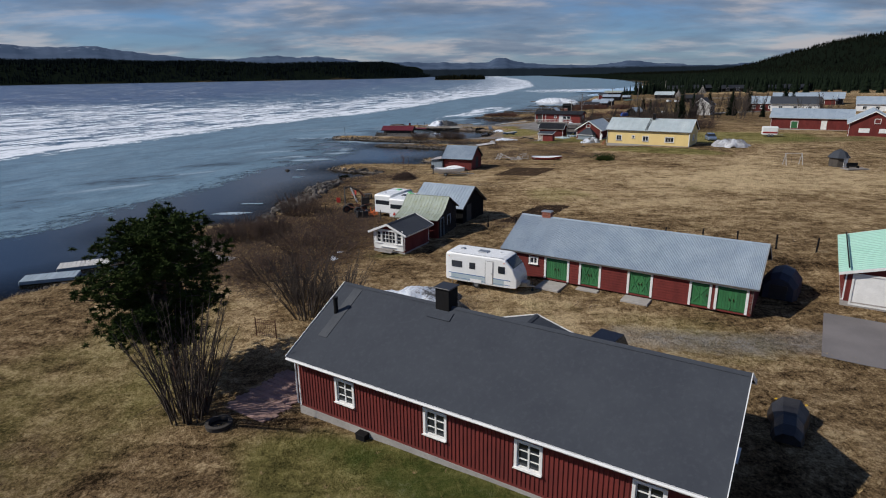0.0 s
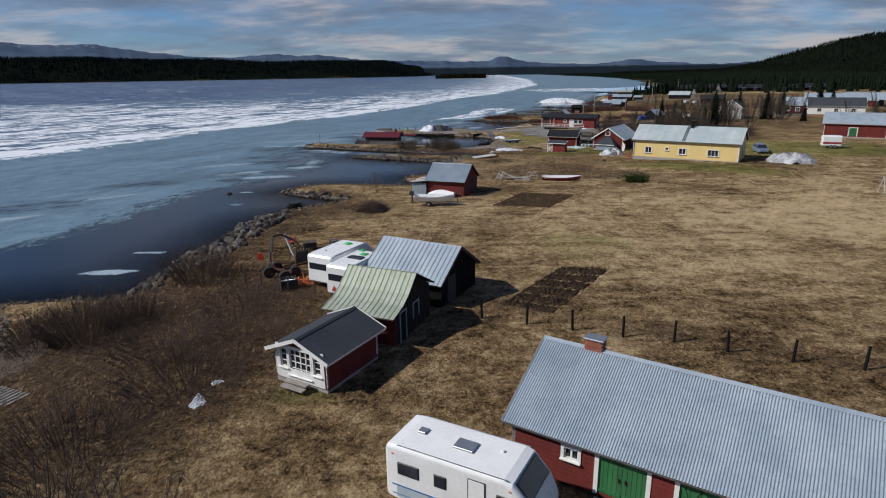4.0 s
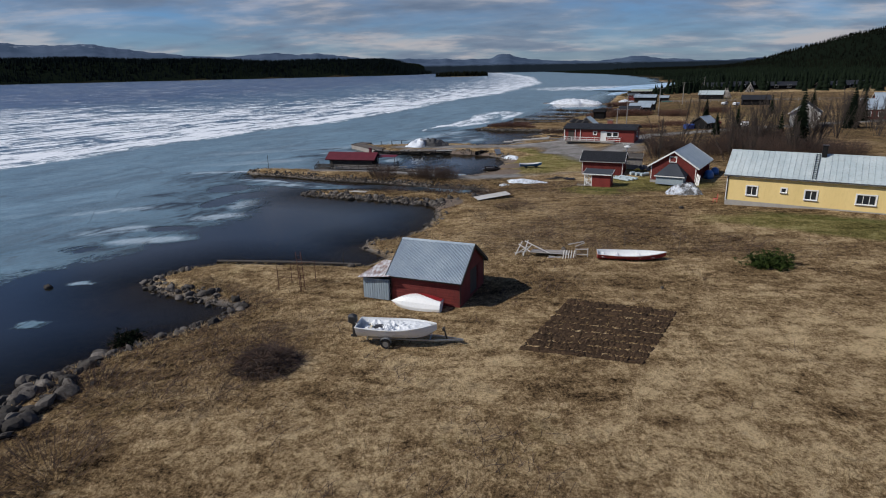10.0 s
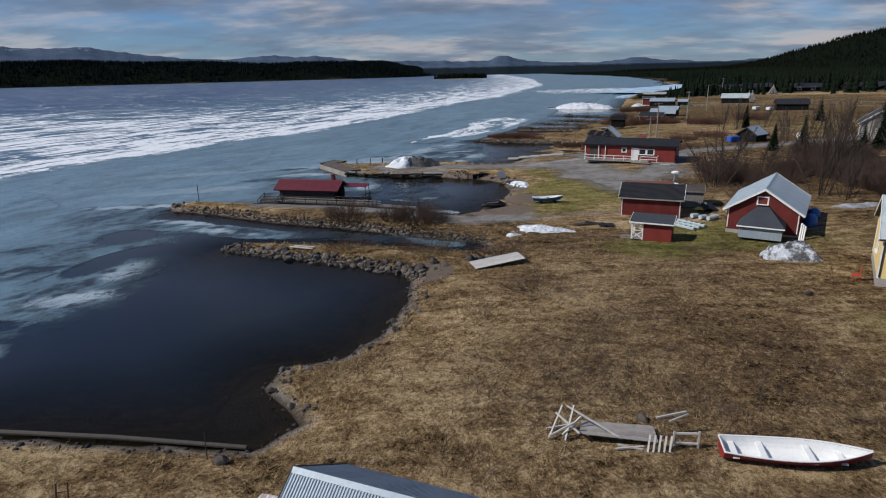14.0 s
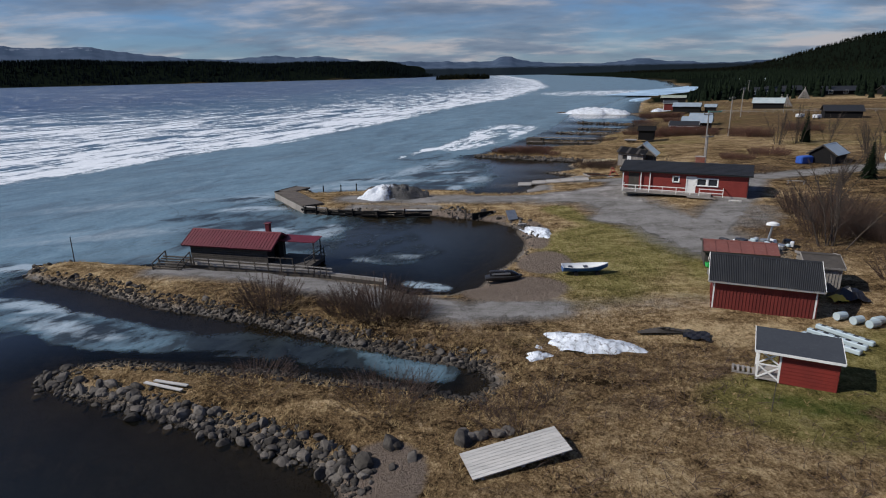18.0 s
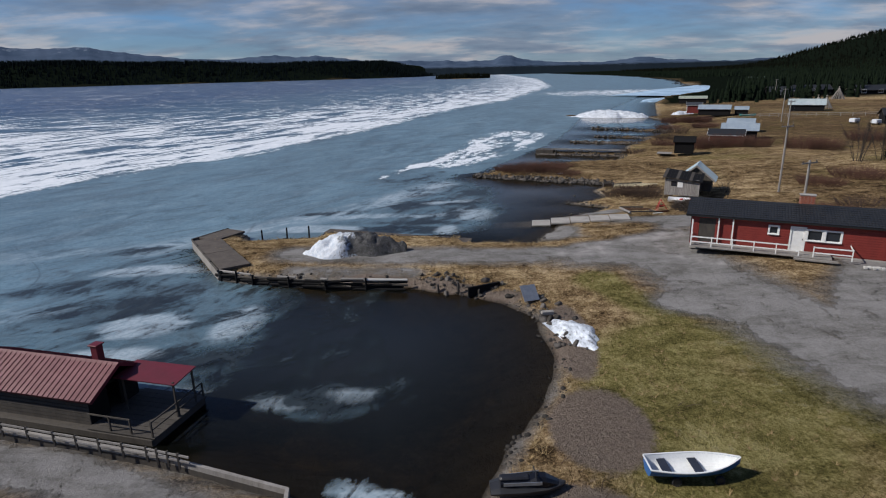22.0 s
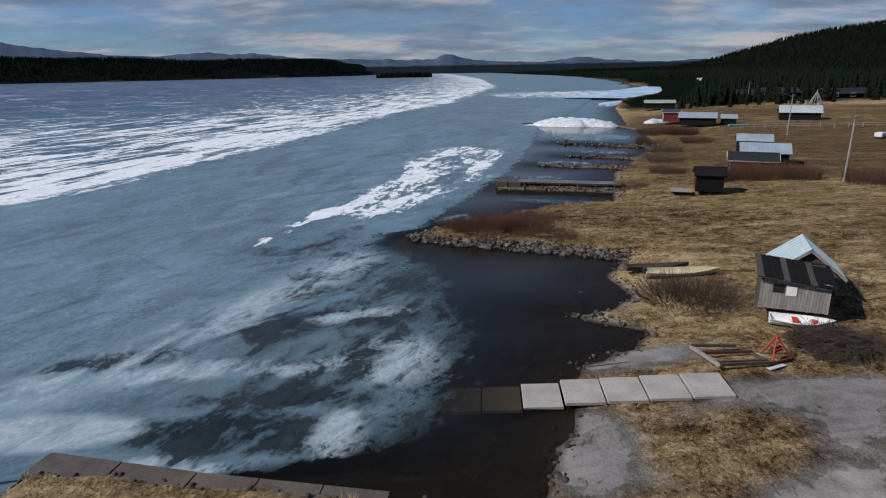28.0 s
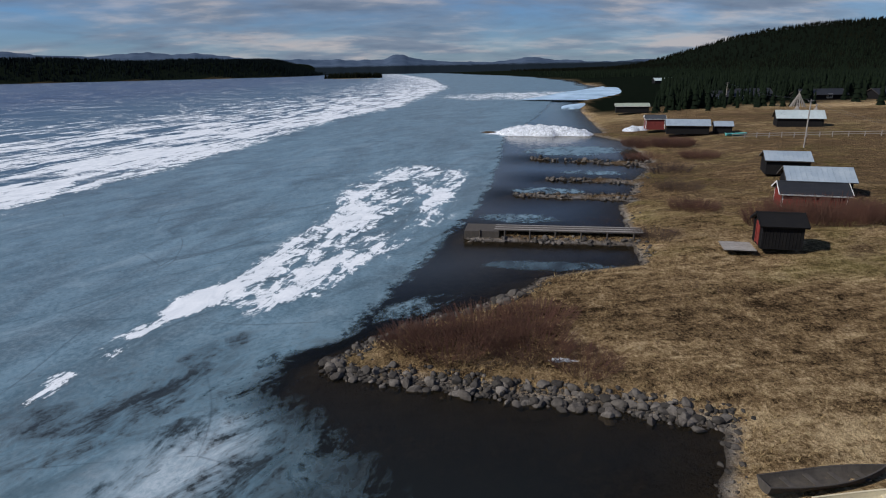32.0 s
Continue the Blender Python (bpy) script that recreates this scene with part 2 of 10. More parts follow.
M['red_roof'] = mat("red_metal_roof", (.12, .007, .018), (.095, .006, .015), .6, .0, .8, (1, 1, 1), (.09, .012, .014), 8, .35, .1, 30)
M['rust_roof'] = mat("rusted_sheet", (.19, .065, .05), (.155, .055, .045), .7, .05, .8, (1, 1, 1), (.24, .13, .11), 4, .4, .15, 30)
M['rust_mixed'] = mat("pale_sheet_with_rust", (.60, .62, .64), (.20, .10, .065), .65, .1, 2.2, (2.4, .5, 1), (.66, .68, .70), 7, .5, .15, 30, each=.35)
M['grey_wood'] = mat("weathered_grey_wood", (.22, .20, .18), (.30, .28, .26), .9, 0, 2.5, (1, 1, .25), (.11, .10, .09), 12, .5, .4, 35, each=.25)
M['dark_wood'] = mat("dark_weathered_wood", (.045, .038, .032), (.07, .06, .05), .9, 0, 2.5, (1, 1, .3), (.02, .018, .016), 10, .5, .4, 35, each=.25)
M['black_wood'] = mat("black_tarred_wood", (.005, .005, .006), (.009, .0085, .0085), .85, 0, 2, (1, 1, .3), (.018, .018, .018), 10, .4, .3, 30, spec=.2)
M['pale_wood'] = mat("silvered_boards", (.42, .41, .39), (.52, .50, .47), .85, 0, 1.5, (.3, 2, 1), (.25, .24, .22), 9, .5, .35, 35, each=.2)
M['grey_siding'] = mat("blue_grey_boards", (.24, .30, .35), (.30, .36, .40), .8, 0, 1.5, (1, 1, .3), (.16, .19, .2), 9, .4, .3, 30, each=.2)
M['concrete'] = mat("concrete", (.36, .34, .31), (.28, .26, .24), .9, 0, .8, (1, 1, 1), (.18, .17, .15), 7, .5, .3, 25)
M['quay_concrete'] = mat("brown_stained_concrete", (.095, .078, .064), (.062, .051, .043), .95, 0, .7, (1, 1, 1), (.14, .12, .10), 5, .4, .4, 20)
M['old_concrete'] = mat("weathered_dark_concrete", (.17, .155, .14), (.11, .10, .09), .95, 0, .9, (1, 1, 1), (.25, .235, .21), 6, .45, .4, 20)
M['stone'] = mat("granite_boulders", (.052, .046, .041), (.118, .105, .092), .9, 0, 1.6, (1, 1, 1), (.025, .022, .020), 6, .6, .5, 12, .03, each=1.25, spec=.2)
M['snow'] = mat("old_dirty_snow", (.76, .80, .86), (.42, .46, .51), .6, 0, 1.9, (1, .6, 1), (.075, .066, .06), 4.5, .95, .6, 6, .08)


def gritty_snow():
    m, nt, N, K, b = nodes_of("dirty_spring_snow")
    pos = N("ShaderNodeNewGeometry").outputs["Position"]
    big, mid, fin = noise_node(nt, pos, .9, 5, .6), noise_node(nt, pos, 3.6, 7, .72, (1, .6, 1), .6), noise_node(nt, pos, 14, 5, .7)
    clean = mixc(nt, ramp(nt, mid, .36, .62), (.50, .57, .66), (.84, .86, .89))
    clean = mixc(nt, calc(nt, 'MULTIPLY', ramp(nt, fin, .52, .66), .5), clean, (.20, .21, .24))
    soot = mixc(nt, ramp(nt, mid, .42, .62), (.014, .013, .0125), (.075, .072, .07))
    soot = mixc(nt, calc(nt, 'MULTIPLY', ramp(nt, fin, .56, .66), .55), soot, (.40, .42, .45))
    dirt = calc(nt, 'ADD', attr(nt, "grit"), calc(nt, 'ADD', calc(nt, 'MULTIPLY', calc(nt, 'SUBTRACT', big, .5), 1.2), calc(nt, 'MULTIPLY', calc(nt, 'SUBTRACT', mid, .5), 1.5)))
    K(mixc(nt, ramp(nt, dirt, .36, .64), clean, soot), b.inputs["Base Color"])
    b.inputs["Roughness"].default_value = .65
    bump(nt, calc(nt, 'ADD', mid, calc(nt, 'MULTIPLY', fin, .5)), .9, .14, b)
    return m


M['snow_grit'] = gritty_snow()
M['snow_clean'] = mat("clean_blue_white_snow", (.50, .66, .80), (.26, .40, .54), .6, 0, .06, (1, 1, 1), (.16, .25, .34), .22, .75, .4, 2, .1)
M['snow_dirty'] = mat("grey_melting_snow", (.62, .64, .68), (.075, .068, .062), .75, 0, .32, (1, 1, 1), (.09, .08, .072), 2.6, .8, .7, 5, .1)
M['plastic_white'] = mat("white_gelcoat", (.80, .81, .80), (.72, .73, .72), .28, 0, 1, (1, 1, 1), (.5, .5, .47), 9, .25, .03, 20)
M['cream'] = mat("cream_hull_paint", (.62, .55, .38), (.55, .48, .33), .5, 0, 1, (1, 1, 1), (.35, .3, .2), 8, .4, .1, 20)
M['boat_red'] = mat("red_hull_paint", (.28, .02, .025), (.22, .016, .02), .4, 0, 1, (1, 1, 1), (.14, .02, .02), 9, .3, .05, 20)
M['boat_blue'] = mat("blue_hull_paint", (.03, .13, .36), (.025, .11, .30), .35, 0, 1, (1, 1, 1), (.06, .1, .2), 9, .3, .05, 20)
M['tarp'] = mat("grey_white_tarpaulin", (.70, .72, .74), (.56, .59, .62), .5, 0, 2, (1, 1, 1), (.36, .38, .40), 6, .4, .5, 8, .05)
M['black_cover'] = mat("black_tarpaulin", (.012, .012, .014), (.02, .02, .023), .45, 0, 2, (1, 1, 1), (.035, .035, .04), 6, .4, .5, 8, .04)
M['navy'] = mat("navy_canvas", (.014, .018, .032), (.02, .026, .045), .7, 0, 1.5, (1, 1, 1), (.03, .036, .05), 6, .4, .4, 10, .04)
M['rubber'] = mat("black_rubber", (.012, .012, .012), (.02, .02, .02), .85, 0, 3, (1, 1, 1), None, 9, .3, .2, 30)
M['galv'] = mat("galvanised_steel", (.40, .42, .44), (.32, .34, .36), .4, .7, 3, (1, 1, 1), (.2, .2, .2), 12, .3, .1, 30)
M['rust'] = mat("rusty_iron", (.10, .035, .018), (.06, .026, .016), .85, .2, 3, (1, 1, 1), (.16, .06, .025), 14, .4, .4, 35)
M['machine_red'] = mat("red_machine_paint", (.5, .035, .02), (.42, .03, .02), .5, 0, 2, (1, 1, 1), (.15, .04, .02), 9, .4, .1, 30)
M['orange'] = mat("orange_rope", (.8, .2, .05), (.7, .16, .04), .7, 0, 3, (1, 1, 1), None, 9, .3, .3, 40)
M['bark'] = mat("grey_brown_bark", (.060, .043, .032), (.038, .029, .023), .95, 0, 4, (1, 1, .3), (.13, .10, .08), 14, .4, .5, 30, .02)
M['pine_bark'] = mat("pine_bark", (.12, .065, .035), (.07, .045, .03), .95, 0, 4, (1, 1, .3), (.18, .09, .045), 9, .4, .6, 25, .03)
M['willow'] = mat("willow_twigs", (.075, .045, .032), (.05, .034, .026), .9, 0, .6, (1, 1, 1), (.16, .075, .045), 3, .5, 0)
M['redtwig'] = mat("reddish_twigs", (.11, .045, .030), (.075, .038, .026), .9, 0, .6, (1, 1, 1), (.17, .08, .04), 3, .5, 0)
M['straw'] = mat("dry_grass_blades", (.36, .255, .12), (.26, .18, .08), .95, 0, .5, (1, 1, 1), (.38, .27, .13), 4, .5, 0)
M['needles'] = mat("conifer_needles", (.024, .040, .010), (.036, .054, .012), .9, 0, .8, (1, 1, 1), (.052, .066, .016), 4, .5, 0, spec=.1)
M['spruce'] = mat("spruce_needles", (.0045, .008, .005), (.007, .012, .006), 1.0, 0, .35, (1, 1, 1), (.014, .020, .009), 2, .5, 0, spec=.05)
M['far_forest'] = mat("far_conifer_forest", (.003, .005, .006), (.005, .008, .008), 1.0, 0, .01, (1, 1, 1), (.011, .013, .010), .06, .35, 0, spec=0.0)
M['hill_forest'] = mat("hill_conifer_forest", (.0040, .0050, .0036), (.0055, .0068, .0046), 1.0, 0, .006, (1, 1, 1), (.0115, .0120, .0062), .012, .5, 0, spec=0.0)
M['brick'] = mat("red_chimney_brick", (.30, .09, .05), (.24, .08, .05), .9, 0, 3, (1, 1, 1), (.34, .2, .14), 12, .4, .4, 30, each=.4)
M['soil'] = mat("dark_garden_soil", (.034, .022, .014), (.070, .044, .027), .98, 0, 1.2, (1, 1, 1), (.16, .105, .055), 7, .45, .9, 14, .08, spec=.1)
M['asphalt'] = mat("worn_asphalt", (.13, .118, .114), (.165, .150, .145), .9, 0, .5, (1, 1, 1), (.21, .195, .19), 12, .3, .3, 60)
M['pavers'] = mat("reddish_paving_stones", (.30, .19, .155), (.25, .16, .135), .9, 0, 2, (1, 1, 1), (.16, .11, .1), 9, .4, .3, 30, each=.35)
M['yellow_plastic'] = mat("yellow_plastic", (.75, .5, .03), (.65, .42, .03), .4, 0, 2, (1, 1, 1), None, 9, .3, .05, 30)
M['green_plastic'] = mat("green_plastic", (.03, .45, .10), (.03, .38, .08), .4, 0, 2, (1, 1, 1), None, 9, .3, .05, 30)
M['blue_plastic'] = mat("blue_plastic", (.03, .10, .40), (.03, .08, .33), .45, 0, 2, (1, 1, 1), None, 9, .3, .05, 30)
M['car_paint'] = mat("blue_grey_car_paint", (.20, .26, .36), (.18, .24, .34), .25, .4, 1, (1, 1, 1), None, 9, .3, 0)
M['black_car'] = mat("black_car_paint", (.008, .008, .010), (.010, .010, .012), .18, .2, 1, (1, 1, 1), None, 9, .3, 0)
M['dark_plastic'] = mat("dark_grey_plastic", (.02, .02, .022), (.03, .03, .032), .45, 0, 2, (1, 1, 1), None, 9, .3, .05, 30)
M['pale_blue'] = mat("pale_blue_sheet", (.38, .47, .51), (.44, .52, .55), .5, .1, 1, (1, 1, 1), (.5, .58, .6), 6, .4, .1, 20)
M['turquoise'] = mat("turquoise_paint", (.10, .42, .40), (.09, .36, .35), .6, 0, 2, (1, 1, 1), None, 9, .3, .1, 30)


def glass_mat():
    m, nt, N, K, b = nodes_of("window_glass")
    b.inputs["Base Color"].default_value = (.02, .024, .03, 1)
    b.inputs["Roughness"].default_value = .06
    b.inputs["Specular IOR Level"].default_value = .6
    pos = N("ShaderNodeNewGeometry").outputs["Position"]
    bump(nt, noise_node(nt, pos, 2.0, 2), .05, .02, b)
    return m


M['glass'] = glass_mat()


def ground_mat():
    m, nt, N, K, b = nodes_of("ground_grass_gravel")
    pos = N("ShaderNodeNewGeometry").outputs["Position"]
    a = noise_node(nt, pos, .09, 6, .6)
    f = noise_node(nt, pos, .55, 7, .68, (1, .9, 1), .6)
    g = noise_node(nt, pos, 3.2, 8, .72, (1, .8, 1), .8, (9, 4, 0))
    h = noise_node(nt, pos, 9.0, 6, .75, (1, .8, 1), .6, (1, 8, 0))
    broad = noise_node(nt, pos, .028, 5, .6, (1, 1.3, 1), .8, (3, 3, 0))
    patch = noise_node(nt, pos, .22, 9, .72, (1, 1.2, 1), 1.4, (7, 2, 0), .5)
    swath = noise_node(nt, pos, .30, 7, .62, (.7, 2.2, 1), 1.0, (4, 9, 0))
    tuft = noise_node(nt, pos, 1.5, 8, .75, (1, .85, 1), 1.0, (2, 5, 0), .3)
    def blend(*terms):
        total = .5
        for noise_out, amount in terms:
            total = calc(nt, 'ADD', calc(nt, 'MULTIPLY', calc(nt, 'SUBTRACT', noise_out, .5), amount), total)
        return total
    tone = calc(nt, 'ADD', blend((tuft, 1.05), (g, 1.2), (h, 1.5), (f, .9), (broad, 1.1), (patch, 1.0), (swath, 1.0)), calc(nt, 'MULTIPLY', attr(nt, "bleach"), .20))
    straw = ramp(nt, tone, .10, .92, (.030, .020, .012), (.66, .50, .29), (.52, (.265, .178, .092)))
    olive = ramp(nt, tone, .05, .95, (.060, .056, .020), (.40, .345, .15), (.50, (.195, .168, .060)))
    col = mixc(nt, ramp(nt, calc(nt, 'ADD', calc(nt, 'MULTIPLY', a, .75), calc(nt, 'MULTIPLY', attr(nt, "green"), .55)), .46, .68), straw, olive)
    lush = mixc(nt, ramp(nt, g, .35, .65), (.045, .07, .018), (.10, .12, .03))
    lushm = calc(nt, 'MULTIPLY', attr(nt, "lush"), ramp(nt, f, .3, .55))
    col = mixc(nt, lushm, col, lush)
    brown = mixc(nt, ramp(nt, calc(nt, "ADD", calc(nt, "MULTIPLY", g, .5), calc(nt, "MULTIPLY", h, .5)), .42, .58), (.028, .019, .012), (.20, .132, .075))
    dk = ramp(nt, calc(nt, 'ADD', calc(nt, 'ADD', calc(nt, 'MULTIPLY', calc(nt, 'SUBTRACT', f, .5), 1.2), calc(nt, 'MULTIPLY', calc(nt, 'SUBTRACT', patch, .5), 2.2)), attr(nt, "dark")), .32, .70)
    col = mixc(nt, calc(nt, 'MULTIPLY', dk, .92), col, brown)
    grav = mixc(nt, ramp(nt, h, .35, .65), (.140, .134, .128), (.262, .250, .240))
    grav = mixc(nt, ramp(nt, f, .3, .7), grav, mixc(nt, .5, grav, (.28, .27, .262)))
    grav = mixc(nt, ramp(nt, blend((swath, 1.0), (f, .7), (g, .5)), .30, .62), mixc(nt, .6, grav, (.085, .080, .070)), grav)
    gm = ramp(nt, calc(nt, 'ADD', calc(nt, 'ADD', calc(nt, 'MULTIPLY', calc(nt, 'SUBTRACT', g, .5), .9), calc(nt, 'MULTIPLY', calc(nt, 'SUBTRACT', f, .5), .9)), attr(nt, "gravel")), .12, .88)
    col = mixc(nt, gm, col, grav)
    col = mixc(nt, calc(nt, 'MULTIPLY', attr(nt, "track"), ramp(nt, f, .35, .6)), col, (.42, .39, .375))
    sand = mixc(nt, ramp(nt, h, .35, .65), (.165, .130, .105), (.255, .205, .168))
    sm = ramp(nt, calc(nt, 'ADD', calc(nt, 'MULTIPLY', calc(nt, 'SUBTRACT', g, .5), .8), attr(nt, "sand")), .35, .62)
    col = mixc(nt, sm, col, sand)
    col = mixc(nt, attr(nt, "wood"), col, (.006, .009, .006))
    # bed under water
    sep = N("ShaderNodeSeparateXYZ")
    K(pos, sep.inputs[0])
    wet = ramp(nt, sep.outputs["Z"], 0.0, .14)
    col = mixc(nt, wet, mixc(nt, .75, col, (.035, .026, .018)), col)
    K(col, b.inputs["Base Color"])
    b.inputs["Roughness"].default_value = 1.0
    b.inputs["Specular IOR Level"].default_value = 0.0
    bump(nt, calc(nt, 'MULTIPLY', calc(nt, 'SUBTRACT', 1.0, calc(nt, 'MULTIPLY', gm, .85)), calc(nt, 'ADD', calc(nt, 'MULTIPLY', tuft, 1.2), calc(nt, 'ADD', calc(nt, 'MULTIPLY', g, .7), calc(nt, 'MULTIPLY', h, .35)))), 1.0, .42, b)
    return m


def water_mat():
    m, nt, N, K, b = nodes_of("dark_open_water")
    pos = N("ShaderNodeNewGeometry").outputs["Position"]
    b.inputs["Base Color"].default_value = (.010, .011, .009, 1)
    b.inputs["Roughness"].default_value = .06
    b.inputs["IOR"].default_value = 1.333
    b.inputs["Transmission Weight"].default_value = 0.0
    w = noise_node(nt, pos, 2.6, 4, .6, (.7, 1.6, 1), .3, rot=.25)
    w2 = noise_node(nt, pos, 7.0, 3, .55, (.6, 1.7, 1), .2, (3, 1, 0), .1)
    bump(nt, calc(nt, 'ADD', w, calc(nt, 'MULTIPLY', w2, .5)), .16, .05, b)
    # shallow water lets the bed show
    glassy = N("ShaderNodeBsdfTransparent")
    glassy.inputs[0].default_value = (.62, .56, .46, 1)
    mix = N("ShaderNodeMixShader")
    fac = calc(nt, 'MULTIPLY', attr(nt, "shallow"), .75)
    K(fac, mix.inputs[0]); K(b.outputs[0], mix.inputs[1])
    K(glassy.outputs[0], mix.inputs[2])
    K(mix.outputs[0], nt.nodes["Material Output"].inputs[0])
    return m


def ice_mat():
    m, nt, N, K, b = nodes_of("rotten_river_ice")
    pos = N("ShaderNodeNewGeometry").outputs["Position"]
    FLOW = .36
    cloud = noise_node(nt, pos, .085, 7, .62, (1, .42, 1), 1.2, rot=FLOW)
    mott = noise_node(nt, pos, .55, 7, .68, (1, .6, 1), .9, (4, 2, 0), FLOW)
    fine = noise_node(nt, pos, 3.0, 6, .7, (1, .8, 1), .4, (1, 7, 0), FLOW)
    streak = noise_node(nt, pos, .17, 8, .62, (1, .24, 1), .9, (2, 9, 0), FLOW)
    streak2 = noise_node(nt, pos, .06, 8, .66, (1, .45, 1), 1.2, (6, 1, 0), 1.25)
    wisp = noise_node(nt, pos, .22, 9, .68, (1, .42, 1), 1.8, (3, 4, 0), FLOW + .35)
    fleck = noise_node(nt, pos, 1.1, 5, .62, (1, 1, 1), .3, (11, 3, 0))
    ice, white, band, far = attr(nt, "ice"), attr(nt, "white"), attr(nt, "band"), attr(nt, "far")
    pale, murk = attr(nt, "pale"), attr(nt, "murk")
    grey = mixc(nt, ramp(nt, cloud, .30, .70), (.062, .112, .142), (.142, .238, .300))
    grey = mixc(nt, calc(nt, 'MULTIPLY', ramp(nt, mott, .42, .78), .6), grey, (.225, .325, .385))
    grey = mixc(nt, calc(nt, 'MULTIPLY', ramp(nt, streak, .50, .30), .62), grey, (.06, .085, .10))
    grey = mixc(nt, calc(nt, 'MULTIPLY', ramp(nt, fine, .48, .70), .26), grey, (.33, .42, .47))
    grey = mixc(nt, calc(nt, 'MULTIPLY', ramp(nt, fine, .48, .32), .5), grey, (.045, .078, .098))
    grey = mixc(nt, calc(nt, 'MULTIPLY', ramp(nt, wisp, .54, .74), .42), grey, (.31, .40, .45))
    grey = mixc(nt, calc(nt, 'MULTIPLY', ramp(nt, wisp, .47, .34), .6), grey, (.050, .078, .092))
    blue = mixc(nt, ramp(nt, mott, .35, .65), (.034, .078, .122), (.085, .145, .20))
    # reflected sky blue is put into the far ice's base colour
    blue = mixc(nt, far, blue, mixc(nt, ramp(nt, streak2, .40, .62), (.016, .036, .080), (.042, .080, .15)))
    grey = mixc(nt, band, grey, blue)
    # rotten ice by the open water: clear dark patches and blooms of trapped air
    patchy = calc(nt, 'ADD', calc(nt, 'MULTIPLY', calc(nt, 'SUBTRACT', wisp, .5), 3.6), calc(nt, 'ADD', calc(nt, 'MULTIPLY', calc(nt, 'SUBTRACT', mott, .5), 2.6), calc(nt, 'MULTIPLY', calc(nt, 'SUBTRACT', fine, .5), 1.3)))
    dm = ramp(nt, calc(nt, 'ADD', calc(nt, 'MULTIPLY', patchy, calc(nt, 'MINIMUM', calc(nt, 'ADD', calc(nt, 'MULTIPLY', murk, 2.2), .18), 1.0)), calc(nt, 'MULTIPLY', murk, 1.3)), .26, 1.0)
    dark = mixc(nt, ramp(nt, mott, .40, .66), (.005, .0065, .0065), (.024, .031, .032))
    col = mixc(nt, calc(nt, 'MULTIPLY', dm, .97), grey, dark)
    pm = ramp(nt, calc(nt, 'SUBTRACT', calc(nt, 'MULTIPLY', pale, 1.1), calc(nt, 'MULTIPLY', patchy, calc(nt, 'MINIMUM', calc(nt, 'MULTIPLY', pale, 2.0), 1.0))), .18, 1.3)
    col = mixc(nt, calc(nt, 'MULTIPLY', pm, .85), col, mixc(nt, ramp(nt, fine, .35, .65), (.25, .33, .38), (.46, .53, .58)))
    spots = calc(nt, 'MULTIPLY', ramp(nt, fleck, .66, .70), calc(nt, 'SUBTRACT', 1.0, band))
    col = mixc(nt, calc(nt, 'MULTIPLY', spots, .55), col, (.035, .048, .055))
    wn = calc(nt, 'ADD', calc(nt, 'MULTIPLY', streak, .62), calc(nt, 'ADD', calc(nt, 'MULTIPLY', streak2, .26), calc(nt, 'MULTIPLY', mott, .24)))
    thread = noise_node(nt, pos, .42, 8, .7, (1, .14, 1), .8, (8, 2, 0), FLOW)
    wn = calc(nt, 'ADD', wn, calc(nt, 'MULTIPLY', calc(nt, 'SUBTRACT', thread, .5), .34))
    ragged = calc(nt, 'ADD', calc(nt, 'MULTIPLY', calc(nt, 'SUBTRACT', mott, .5), .55), calc(nt, 'ADD', calc(nt, 'MULTIPLY', calc(nt, 'SUBTRACT', fine, .5), .35), calc(nt, 'MULTIPLY', calc(nt, 'SUBTRACT', thread, .5), .5)))
    wn = calc(nt, 'ADD', wn, calc(nt, 'MULTIPLY', ragged, calc(nt, 'SUBTRACT', 1.0, band)))
    wm = ramp(nt, calc(nt, 'ADD', wn, calc(nt, 'MULTIPLY', calc(nt, 'SUBTRACT', white, .5), .30)), .568, .608)
    wm = calc(nt, 'MULTIPLY', wm, calc(nt, 'MAXIMUM', band, ramp(nt, white, .04, .22)))
    # old sledge tracks crossing the far ice
    warp = N("ShaderNodeTexNoise"); warp.inputs["Scale"].default_value, warp.inputs["Detail"].default_value = .012, 2
    add = N("ShaderNodeVectorMath"); add.operation = 'MULTIPLY_ADD'; add.inputs[1].default_value = (90, 90, 0)
    K(pos, warp.inputs["Vector"]); K(warp.outputs["Color"], add.inputs[0]); K(pos, add.inputs[2])
    for size, wide, amount in ((62, .022, .75), (31, .030, .45)):
        vor = N("ShaderNodeTexVoronoi"); vor.feature = 'DISTANCE_TO_EDGE'; vor.inputs["Scale"].default_value = 1 / size
        K(add.outputs[0], vor.inputs["Vector"])
        line = calc(nt, 'MULTIPLY', ramp(nt, vor.outputs["Distance"], wide * .4, wide, (1, 1, 1), (0, 0, 0)), calc(nt, 'MULTIPLY', ramp(nt, mott, .42, .58), amount))
        wm = calc(nt, 'MAXIMUM', wm, calc(nt, 'MULTIPLY', line, band))
    # hairline cracks in the near ice
    crack = N("ShaderNodeTexVoronoi"); crack.feature = 'DISTANCE_TO_EDGE'; crack.inputs["Scale"].default_value = .045
    K(add.outputs[0], crack.inputs["Vector"])
    hair = calc(nt, 'MULTIPLY', ramp(nt, crack.outputs["Distance"], .0015, .005, (1, 1, 1), (0, 0, 0)), calc(nt, 'MULTIPLY', ramp(nt, cloud, .46, .56), .5))
